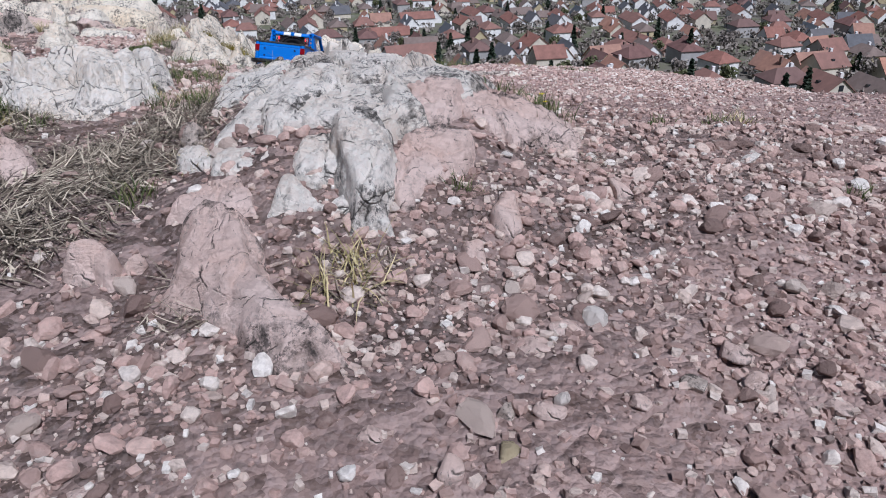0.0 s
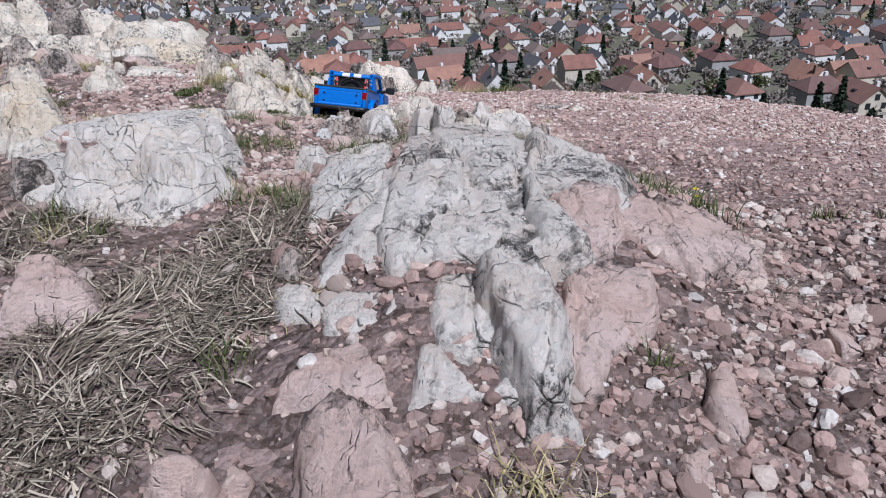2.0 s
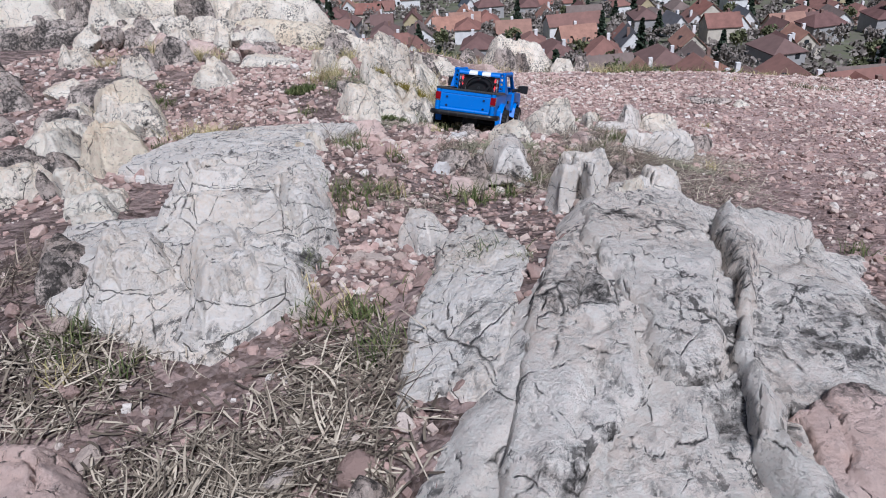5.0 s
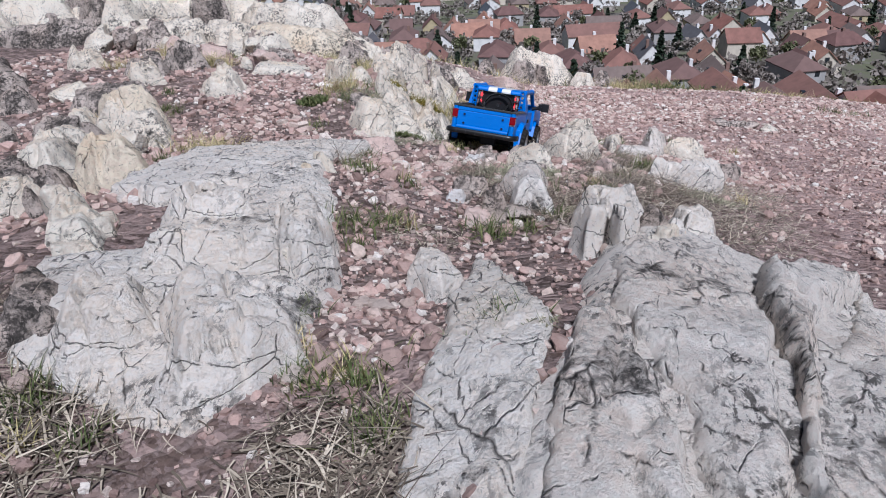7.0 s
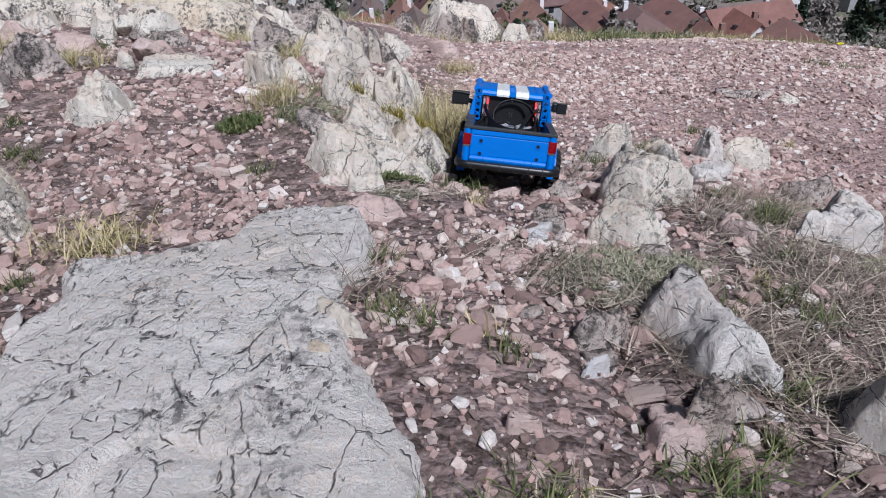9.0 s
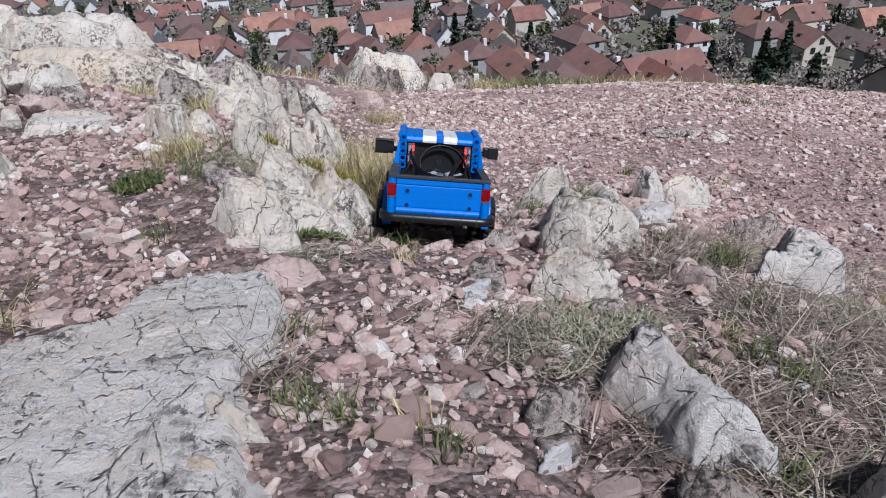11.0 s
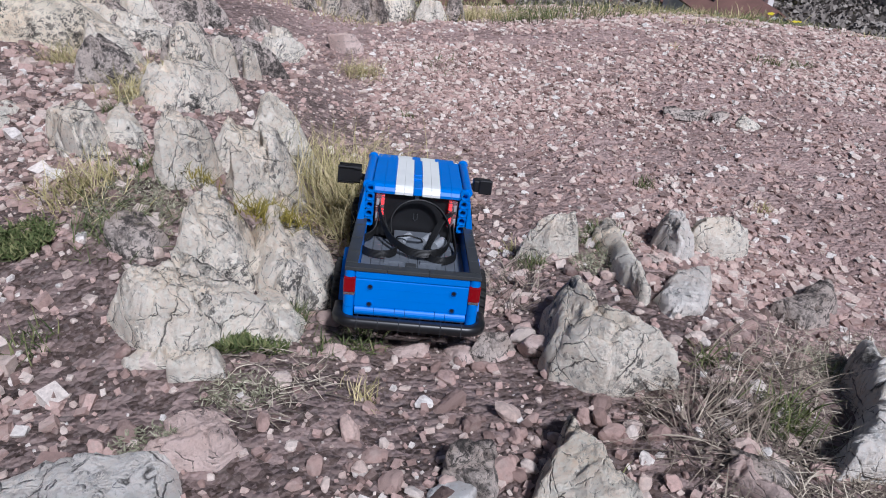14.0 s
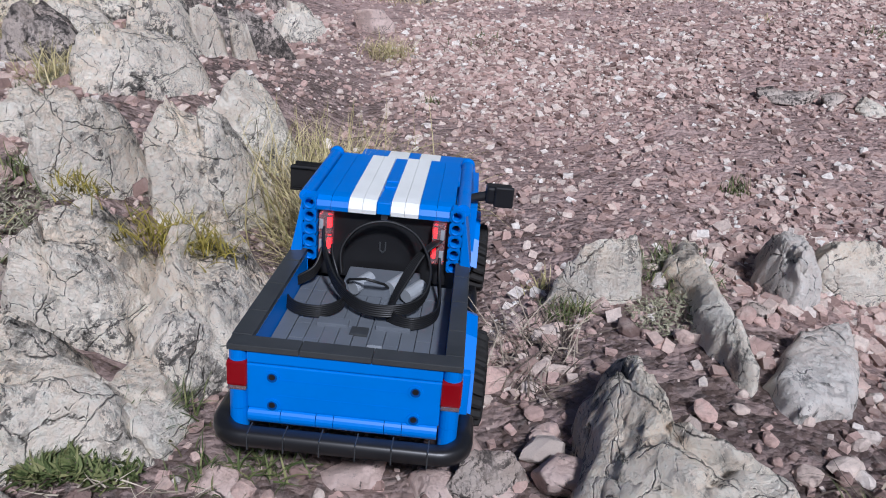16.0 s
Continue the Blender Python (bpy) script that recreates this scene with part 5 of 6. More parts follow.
ROOF = [(110.5, 40.5), (110, 43), (111.5, 46), (115, 48), (122, 48.6), (206, 50), (208, 47), (122, 45), (114, 43), (113, 40.5)]
for x0, x1, m in ((-40, -30.2, BLUE), (-30, -20.2, BLUE), (-20, -12.1, IVORY), (-11.9, -4.2, IVORY), (4.2, 11.9, IVORY), (12.1, 20, IVORY), (20.2, 30, BLUE), (30.2, 40, BLUE)):
    tp("roof_tile", made(prism, ROOF, x0, x1), m, "white stripe tile" if m is IVORY else "")
for y0, y1, low in ((110, 121, 0), (121.2, 134, 1.2), (134.2, 143, 2.4), (143.2, 152, 1.0), (152.2, 207, 0)):
    tp("roof_tile", made(box, -4, 4, y0, y1, 41, 48.4 - low + (y0 - 110) * 0.016, 0.7), BLUE)
tp("cab_back", made(box, -38, 38, 117, 121, -2, 45, 0.5), BLACK, "black cab rear wall")
tp("cab_pin", made(rod, (0, 115.5, 37.5), (0, 117.2, 37.5), 2.0, 14), ASH, "light grey pin")
tp("clip", made(swept, [(-1.6, 116.4, 22), (-1.6, 116.4, 17), (0, 116.4, 15.4), (1.6, 116.4, 17), (1.6, 116.4, 22)], 0.5, 0.5, Vector((0, 1, 0))), CHARCOAL)
tp("seat_row", made(box, -36, 36, 150, 180, -20, 26, 4), BLACK, "black seats")
tp("dashboard", made(box, -40, 40, 214, 238, -20, 16, 3), BLACK)
ring = bmesh.new()
for k in range(20):
    a, b = 2 * math.pi * k / 20, 2 * math.pi * (k + 1) / 20
    rod(ring, (-20 + 9 * math.cos(a), 203, 20 + 9 * math.sin(a)), (-20 + 9 * math.cos(b), 203, 20 + 9 * math.sin(b)), 1.3, 8)
tp("steering_wheel", ring, ASH, "light grey steering wheel")
HOOD = [(240, 8), (240, 23), (250, 24.5), (330, 22.5), (344, 18), (346, 8)]
for x0, x1, m in ((-43.5, -21.8, BLUE), (-21.6, -4.8, IVORY), (-4.6, 4.6, BLUE), (4.8, 21.6, IVORY), (21.8, 43.5, BLUE)):
    tp("bonnet_tile", made(prism, HOOD, x0, x1), m, "white stripe tile" if m is IVORY else "")
tp("bonnet_front", made(box, -52, 52, 336, 348, -20, 12, 2), BLUE)
tp("engine_block", made(box, -43, 43, 240, 335, -22, 7.5, 1), BLACK)

# lamps behind the cab and their ribbon cables
for s in (-1, 1):
    for z in (33, 20.5):
        lamp = tp("lamp_brick", made(box, s * 32.5 - 3.8, s * 32.5 + 3.8, 108, 116, z - 5.8, z + 5.8, 0.8), GLOW_TINTED_CLEAR, "clear lamp brick with its lamp's red glow tinted in")
        tp("lamp_core", made(box, s * 30.6 - 1.0, s * 30.6 + 1.0, 108.4, 112, z - 2.6, z + 3.6, 0.5), LIT, "lit red lamp core", lamp)
        tp("lamp_socket", made(box, s * 34.6 - 1.2, s * 34.6 + 1.2, 107.3, 110, z - 3, z + 3, 0.5), ASH, "", lamp)


def ribbon(bm, pts, wide, width=6.8, cords=6):
    """A flat cable of parallel cords through the given points; wide: the way of its width."""
    p = [Vector(q) for q in pts]
    path = []
    for i in range(len(p) - 1):
        a, b, c, d = p[max(i - 1, 0)], p[i], p[i + 1], p[min(i + 2, len(p) - 1)]
        for k in range(10):
            t = k / 10
            path.append(0.5 * (2 * b + (c - a) * t + (2 * a - 5 * b + 4 * c - d) * t * t + (3 * b - a - 3 * c + d) * t ** 3))
    path.append(p[-1])
    wide = [Vector(w) for w in wide]
    section = []
    for k in range(cords * 4 + 1):
        u = -width / 2 + width * k / (cords * 4)
        section.append((u, 0.42 + 0.32 * abs(math.sin(math.pi * k / 4))))
    section += [(u, -h) for u, h in section[::-1]]
    rings = []
    for i, q in enumerate(path):
        t = (path[min(i + 1, len(path) - 1)] - path[max(i - 1, 0)]).normalized()
        f = i / (len(path) - 1) * (len(wide) - 1)
        j = min(int(f), len(wide) - 2)
        w = wide[j].lerp(wide[j + 1], f - j)
        w = (w - t * w.dot(t)).normalized()
        n = t.cross(w)
        rings.append([bm.verts.new(q + w * u + n * h) for u, h in section])
    m = len(section)
    for a, b in zip(rings, rings[1:]):
        for k in range(m):
            bm.faces.new((a[k], a[(k + 1) % m], b[(k + 1) % m], b[k]))
    bm.faces.new(rings[0])
    bm.faces.new(rings[-1][::-1])
    bmesh.ops.recalc_face_normals(bm, faces=bm.faces[:])


UP, BACK = (0, 0, 1), (0, -1, 0.3)
tp("ribbon_cable", made(ribbon, [(-33, 107, 30), (-30, 96, 22), (-20, 78, 11), (-4, 62, 6.5), (14, 60, 6.5), (28, 72, 9), (30, 90, 20), (20, 104, 33), (4, 108, 38), (-12, 106, 34), (-21, 102, 22), (-20, 98, 8)], (UP, UP, (0, 0.2, 1), (0, -0.6, 0.8), BACK, BACK, BACK)), CABLE, "black flat ribbon cable in a loop", soft=True)
tp("ribbon_cable", made(ribbon, [(-33, 107, 18), (-36, 98, 8), (-45, 88, 4), (-47, 74, 3.4), (-38, 60, 3.2), (-24, 58, 3.2), (-15, 68, 3.4), (-16, 84, 4), (-22, 94, 6), (-26, 100, 14), (-28, 107, 20)], (UP, (0.3, 0, 1), UP, UP, UP)), CABLE, "black flat ribbon cable in a loop", soft=True)
tp("ribbon_cable", made(ribbon, [(33, 107, 30), (24, 98, 24), (17, 86, 14), (12, 72, 5), (14, 58, 3.2), (25, 54, 3.2), (35, 64, 3.4), (37, 82, 4), (35, 98, 10), (34, 107, 18)], ((0.5, -0.8, 0.2), (0.8, -0.5, 0.2), (0.5, 0, 1), UP, UP, UP)), CABLE, "black flat ribbon cable in a loop", soft=True)
tp("thin_cable", made(swept, [(-18, 96, 2), (-14, 86, 10), (-4, 80, 14), (6, 84, 10), (8, 92, 4)], 0.7, 0.7), CABLE, "thin black cable", soft=True)


# ---- loose gravel ----
def region_weight(x, y):
    """How thickly loose stones lie."""
    w = 0.42 + 0 * x
    w = w + 1.3 * np.exp(-(((x - 0.10) / 0.22) ** 2 + ((y - 0.35) / 0.2) ** 2))
    w = w + 0.7 * np.exp(-(((x + 0.15) / 0.2) ** 2 + ((y - 0.3) / 0.12) ** 2))
    w = w + 1.1 * np.exp(-(((x + 0.75) / 0.22) ** 2 + ((y - 1.75) / 0.35) ** 2))
    w = w + 1.0 * np.exp(-(((x + 0.36) / 0.1) ** 2 + ((y - 1.5) / 0.3) ** 2))
    w = w + 0.9 * np.exp(-(((x + 0.30) / 0.06) ** 2 + ((y - 0.93) / 0.12) ** 2))
    w = w + 1.2 * np.exp(-(((x - 0.3) / 0.25) ** 2 + ((y - 0.6) / 0.25) ** 2))
    w = w * (1 - 0.85 * np.exp(-(((x + 0.33) / 0.1) ** 2 + ((y - 0.6) / 0.12) ** 2)))
    w = w * (1 - 0.85 * np.exp(-(((x - 0.0) / 0.17) ** 2 + ((y - 1.4) / 0.2) ** 2)))
    return np.clip(w, 0, 1.6) / 1.6 * np.exp(-np.abs(x + 0.12) / 1.3) * np.exp(-np.clip(y - 1.9, 0, None) / 2.2)


def stone_shapes(level, count, seed):
    rng = np.random.default_rng(seed)
    out = []
    if level == 0:
        v = np.array([(a, b, c) for a in (-0.8, 0.8) for b in (-0.8, 0.8) for c in (-0.8, 0.8)])
        f = np.array([(0, 1, 3), (0, 3, 2), (4, 6, 7), (4, 7, 5), (0, 4, 5), (0, 5, 1), (2, 3, 7), (2, 7, 6), (0, 2, 6), (0, 6, 4), (1, 5, 7), (1, 7, 3)])
        return [v * rng.uniform(0.6, 1.08, v.shape) for k in range(count * 3)], f
    v, f = ICO[level]
    for k in range(count):
        r = chipped(v, rng, 7, 0.5)
        out.append(v * r[:, None] / 1.05)
    return out, np.array(f)


def turns(rng, n, tilt):
    a, b, c = rng.uniform(0, 2 * np.pi, n), rng.normal(0, tilt, n), rng.normal(0, tilt, n)
    ca, sa, cb, sb, cc, sc = np.cos(a), np.sin(a), np.cos(b), np.sin(b), np.cos(c), np.sin(c)
    rz = np.zeros((n, 3, 3)); rz[:, 0, 0], rz[:, 0, 1], rz[:, 1, 0], rz[:, 1, 1], rz[:, 2, 2] = ca, -sa, sa, ca, 1
    rx = np.zeros((n, 3, 3)); rx[:, 1, 1], rx[:, 1, 2], rx[:, 2, 1], rx[:, 2, 2], rx[:, 0, 0] = cb, -sb, sb, cb, 1
    ry = np.zeros((n, 3, 3)); ry[:, 0, 0], ry[:, 0, 2], ry[:, 2, 0], ry[:, 2, 2], ry[:, 1, 1] = cc, sc, -sc, cc, 1
    return rz @ rx @ ry


def patchy(p):
    """Stones gather in drifts and leave bare earth between."""
    return 0.3 + 0.7 * smooth(-0.35, 0.3, fbm(np.c_[p * 4.2, np.zeros(len(p))], 3, 71))


def scatter(rng, n, x0, x1, y0, y1, even=False):
    """Places drawn by thickness, closer together towards the path."""
    if even:
        p = np.stack([rng.uniform(x0, x1, n), rng.uniform(y0, y1, n)], 1)
        return p[rng.uniform(0, 1, n) < patchy(p)]
    out = np.zeros((0, 2))
    while len(out) < n:
        p = np.stack([rng.uniform(x0, x1, n * 3), rng.uniform(y0, y1, n * 3)], 1)
        keep = rng.uniform(0, 1, n * 3) < region_weight(p[:, 0], p[:, 1]) * patchy(p)
        out = np.vstack([out, p[keep]])
    return out[:n]


def gravel(name, n, sizes, level, seed, area, label, flatness=(0.45, 0.85), even=False):
    rng = np.random.default_rng(seed)
    shapes, f = stone_shapes(level, 14, seed)
    p = scatter(rng, n, *area, even)
    n = len(p)
    size = sizes[0] + (sizes[1] - sizes[0]) * rng.uniform(0, 1, n) ** 2.6
    far = 1 + 0.5 * np.clip(p[:, 1] - 2.2, 0, 2)
    plain_ = smooth(1.5, 2.1, p[:, 1] + 0.9 * p[:, 0] + 0.2 * np.clip(p[:, 1] - 1.7, -1, 1))
    size = size * far * (1 - 0.15 * plain_)
    z = ground_at(p[:, 0], p[:, 1])
    pick = rng.integers(0, len(shapes), n)
    base = np.array(shapes)[pick]
    s = np.stack([rng.uniform(0.8, 1.3, n), rng.uniform(0.65, 1.0, n), rng.uniform(*flatness, n)], 1) * (size / 2)[:, None]
    v = np.einsum("nij,nkj->nki", turns(rng, n, 0.25), base * s[:, None, :])
    v = v + np.stack([p[:, 0], p[:, 1], z + s[:, 2] * 0.45], 1)[:, None, :]
    k = base.shape[1]
    faces = (f[None] + (np.arange(n) * k)[:, None, None]).reshape(-1, 3)
    verts = v.reshape(-1, 3)
    me = bpy.data.meshes.new(name)
    me.vertices.add(len(verts))
    me.vertices.foreach_set("co", verts.astype(np.float32).ravel())
    me.loops.add(faces.size)
    me.loops.foreach_set("vertex_index", faces.astype(np.int32).ravel())
    me.polygons.add(len(faces))
    me.polygons.foreach_set("loop_start", np.arange(0, faces.size, 3, dtype=np.int32))
    me.update()
    me.validate()
    me.polygons.foreach_set("use_smooth", np.zeros(len(faces), dtype=bool))
    me.materials.append(GRAVEL)
    ob = new(name, me)
    return tagged(ob, label, "gravel", kind="stuff")


gravel("coarse_gravel", 7000, (0.005, 0.016), 2, 11, (-1.2, 0.8, 0.12, 2.9), "pinkish beige broken gravel lying loose over soil")
gravel("fine_gravel", 62000, (0.0020, 0.0088), 0, 12, (-1.3, 1.3, 0.12, 3.6), "small pink and grey grit strewn over the ground", (0.4, 0.8))
gravel("stones_by_truck", 360, (0.009, 0.020), 2, 15, (-0.46, -0.06, 1.30, 1.80), "angular pinkish stones lying loose between rocks", (0.5, 0.85), True)
gravel("flat_stone_chips", 42000, (0.0045, 0.019), 0, 13, (-0.45, 1.9, 1.75, 4.4), "flat pink and pale stone chips over an open slope", (0.22, 0.5), True)
gravel("slope_stones", 24000, (0.0045, 0.017), 0, 16, (-0.42, 0.85, 1.70, 2.95), "angular pink and pale stones covering the near slope", (0.3, 0.7), True)
gravel("gravel_among_rocks", 9000, (0.0060, 0.022), 0, 14, (-1.5, -0.55, 1.0, 2.9), "angular pink and grey gravel between limestone rocks", (0.4, 0.8), True)


# ---- plants ----
def blades(name, roots, lengths, widths, lean, material, label, category, seed, flop=0.5, kind="", parent=None, segs=4):
    """Many bent blades in one mesh. lean: how far they tip from upright, 0..1."""
    rng = np.random.default_rng(seed)
    n = len(roots)
    a = rng.uniform(0, 2 * np.pi, n)
    out = np.stack([np.cos(a), np.sin(a), np.zeros(n)], 1)
    side = np.stack([-np.sin(a), np.cos(a), np.zeros(n)], 1)
    tip = np.clip(rng.normal(0, 0.18, n) + lean, 0.02, 1.25)
    verts = np.zeros((n, (segs + 1) * 2, 3))
    p = np.array(roots, float)
    twist = rng.normal(0, 0.5, n)
    for k in range(segs + 1):
        t = k / segs
        w = (widths * (1 - 0.9 * t ** 1.6))[:, None] / 2
        verts[:, k * 2] = p - side * w
        verts[:, k * 2 + 1] = p + side * w + np.array([0, 0, 1]) * w * 0.3
        ang = np.pi / 2 * np.clip(tip + flop * (t - 0.2) * 1.2, 0, 1.15)
        step = (lengths / segs)[:, None]
        ca, sa = np.cos(twist * t)[:, None], np.sin(twist * t)[:, None]
        p = p + step * ((out * ca + side * sa) * np.sin(ang)[:, None] + np.array([0, 0, 1]) * np.cos(ang)[:, None])
    quad = np.array([[2 * k, 2 * k + 1, 2 * k + 3, 2 * k + 2] for k in range(segs)])
    faces = (quad[None] + (np.arange(n) * (segs + 1) * 2)[:, None, None]).reshape(-1, 4)
    ob = mesh_object(name, verts.reshape(-1, 3), faces, material)
    return tagged(ob, label, category, kind=kind)


def mat_of(name, boxes, count, length, width, material, label, seed, lean=1.02, category="grass"):
    """A matted patch: (x, y, rx, ry) ellipses strewn with blades."""
    rng = np.random.default_rng(seed)
    pts = []
    area = np.array([b[2] * b[3] for b in boxes])
    for b, c in zip(boxes, (count * area / area.sum()).astype(int)):
        r, a = np.sqrt(rng.uniform(0, 1, c)) * rng.uniform(0.7, 1.1, c), rng.uniform(0, 2 * np.pi, c)
        pts.append(np.stack([b[0] + b[2] * r * np.cos(a), b[1] + b[3] * r * np.sin(a)], 1))
    p = np.vstack(pts)
    z = ground_at(p[:, 0], p[:, 1]) + rng.uniform(0, 0.006, len(p))
    return blades(name, np.c_[p, z], rng.uniform(*length, len(p)), rng.uniform(*width, len(p)), lean, material, label, category, seed, 0.06, "stuff")


mat_of("dry_grass_mat", [(-0.30, 0.60, 0.09, 0.13), (-0.24, 0.66, 0.06, 0.09), (-0.33, 0.50, 0.08, 0.05), (-0.42, 0.72, 0.06, 0.05), (-0.25, 0.75, 0.05, 0.04)], 5600, (0.008, 0.032), (0.0007, 0.0017), STRAW, "matted dry grey straw grass", 21)
mat_of("dry_grass_litter", [(-0.16, 1.22, 0.06, 0.1), (-0.05, 1.32, 0.10, 0.08), (-0.12, 1.42, 0.07, 0.06), (-0.30, 1.08, 0.05, 0.05), (-0.08, 1.50, 0.08, 0.05), (-0.35, 1.40, 0.06, 0.04), (-0.15, 0.44, 0.03, 0.05), (-0.05, 0.46, 0.03, 0.03), (-0.40, 0.76, 0.08, 0.03), (-0.44, 1.56, 0.05, 0.05), (0.12, 0.66, 0.04, 0.03), (-0.02, 1.40, 0.14, 0.22), (-0.13, 1.30, 0.07, 0.12), (0.05, 1.60, 0.1, 0.1)], 7000, (0.008, 0.026), (0.0005, 0.0011), STRAW, "scattered dry straw and grass litter", 22)
mat_of("herb_mat", [(-0.24, 1.36, 0.06, 0.05), (-0.46, 1.55, 0.03, 0.02), (-0.16, 1.77, 0.025, 0.03), (-0.60, 1.78, 0.05, 0.06), (0.00, 1.42, 0.05, 0.03), (-0.50, 1.50, 0.03, 0.02)], 5200, (0.003, 0.007), (0.0006, 0.0014), HERB, "low grey-green creeping herbs", 23, 0.9, "herb")


def tufts(name, spots, material, label, seed, width=(0.0007, 0.0014), up=0.0):
    """Tufts of one kind in one mesh: spots of (x, y, blades, shortest, longest, spread, lean)."""
    rng = np.random.default_rng(seed)
    roots, lengths, leans = [], [], []
    for x, y, n, lo, hi, spread, lean in spots:
        p = rng.normal(0, spread, (n, 2)) + (x, y)
        roots.append(np.c_[p, ground_at(p[:, 0], p[:, 1]) - 0.002 + up])
        lengths.append(rng.uniform(lo, hi, n))
        leans.append(np.full(n, lean))
    roots, lengths = np.vstack(roots), np.concatenate(lengths)
    return blades(name, roots, lengths, rng.uniform(*width, len(roots)), np.concatenate(leans), material, label, "grass", seed, 0.55, "stuff")


tufts("grass_tussock", [(-0.405, 1.93, 850, 0.05, 0.14, 0.030, 0.42), (-0.45, 2.05, 420, 0.04, 0.11, 0.028, 0.4), (-0.385, 1.84, 260, 0.03, 0.08, 0.016, 0.45)], TUSSOCK, "tall yellowing grass tussock beside a limestone rock", 31)
SMALL = [(0.02, 0.545), (-0.19, 0.60), (-0.36, 0.86), (-0.31, 0.83), (-0.29, 0.80), (-0.27, 0.815), (-0.385, 0.735), (-0.415, 0.72), (-0.335, 1.02), (-0.315, 1.10), (-0.205, 1.16), (-0.15, 1.35), (-0.115, 1.40),
         (-0.36, 1.24), (-0.345, 1.215), (0.045, 1.47), (0.0, 1.60), (-0.235, 1.43), (-0.19, 1.30), (-0.375, 1.55), (-0.41, 1.61), (-0.235, 1.83), (-0.14, 1.80), (0.10, 1.95), (-0.35, 2.35), (0.3, 2.9), (0.36, 0.62), (0.40, 0.50), (0.25, 0.85), (0.32, 0.80)]
tufts("green_grass_tufts", [(x, y, 46, 0.009, 0.022, 0.006, 0.3) for x, y in SMALL[::2]] + [(0.10, 0.805, 170, 0.012, 0.03, 0.018, 0.3), (0.112, 0.77, 90, 0.012, 0.028, 0.014, 0.3)], GREEN, "fresh green grass tufts between stones", 34)
tufts("yellow_grass_tufts", [(x, y, 40, 0.009, 0.024, 0.006, 0.35) for x, y in SMALL[1::2]] + [(-0.055, 0.455, 110, 0.015, 0.04, 0.013, 0.5)], TUSSOCK, "yellow-green grass tufts between stones", 35)
mat_of("herb_cushions", [(-0.690, 1.938, 0.03, 0.035), (-0.478, 1.624, 0.03, 0.02), (-0.182, 1.853, 0.03, 0.02), (-0.133, 1.838, 0.02, 0.03), (-0.680, 2.064, 0.03, 0.03), (-0.481, 1.781, 0.02, 0.015), (-0.25, 1.36, 0.07, 0.06), (0.004, 1.614, 0.03, 0.03), (-0.188, 0.845, 0.04, 0.02)], 6500, (0.003, 0.009), (0.0007, 0.0015), HERB, "low grey-green creeping herbs", 41, 0.75, "herb")
mat_of("dry_stems", [(-0.134, 1.512, 0.06, 0.06), (-0.241, 1.272, 0.05, 0.05), (-0.188, 1.243, 0.05, 0.04), (-0.092, 1.353, 0.06, 0.06), (-0.454, 1.298, 0.03, 0.04), (-0.194, 1.221, 0.06, 0.06), (-0.301, 1.351, 0.05, 0.04), (-0.227, 0.712, 0.03, 0.05), (-0.518, 0.809, 0.06, 0.04), (-0.250, 1.738, 0.03, 0.06), (-0.057, 1.590, 0.06, 0.04), (0.113, 0.699, 0.02, 0.03)], 2700, (0.015, 0.055), (0.0005, 0.0012), STEM, "tangled brown dry stems and twigs between rocks", 42, 0.9, "dry stems")
tufts("fresh_grass_tufts", [(x, y, 70, 0.010, 0.024, 0.008, 0.35) for x, y in ((-0.78, 1.30), (-0.74, 1.33), (-0.9, 1.62), (-1.05, 2.12), (-0.70, 2.02), (-0.62, 1.60), (-0.445, 1.657), (-0.133, 1.863), (-0.024, 2.037), (-0.424, 1.258), (-0.403, 1.239), (-0.232, 1.455), (-0.087, 1.526), (-0.111, 1.589), (-0.145, 1.323), (-0.132, 1.291), (-0.180, 1.202), (-0.447, 1.353), (-1.157, 1.924), (-0.926, 1.630), (-0.431, 0.743), (-0.422, 0.755), (-0.967, 1.711), (0.088, 0.867), (0.146, 1.139), (-0.226, 0.560), (-0.181, 0.859), (0.311, 0.838), (0.342, 0.853), (-0.326, 0.880))], GREEN, "fresh green grass tufts between stones", 43)
tufts("olive_tussocks", [(x, y, 330, 0.018, 0.05, 0.022, 0.5) for x, y in ((-0.95, 1.55), (-1.02, 1.98), (-1.2, 2.08), (-0.72, 1.42), (-0.86, 2.28), (-0.654, 1.804), (-0.692, 2.074), (-0.696, 2.227), (-0.452, 2.670), (-1.204, 1.919))], TUSSOCK, "low yellow-green grass tussocks among limestone rocks", 44)
tufts("rock_moss", [(-0.478, 1.775, 260, 0.008, 0.026, 0.013, 0.4), (-0.462, 1.79, 160, 0.008, 0.024, 0.010, 0.4), (-0.535, 1.80, 120, 0.006, 0.018, 0.010, 0.5)], MOSS, "yellow moss and grass in a cleft of the rock", 45, up=0.05)
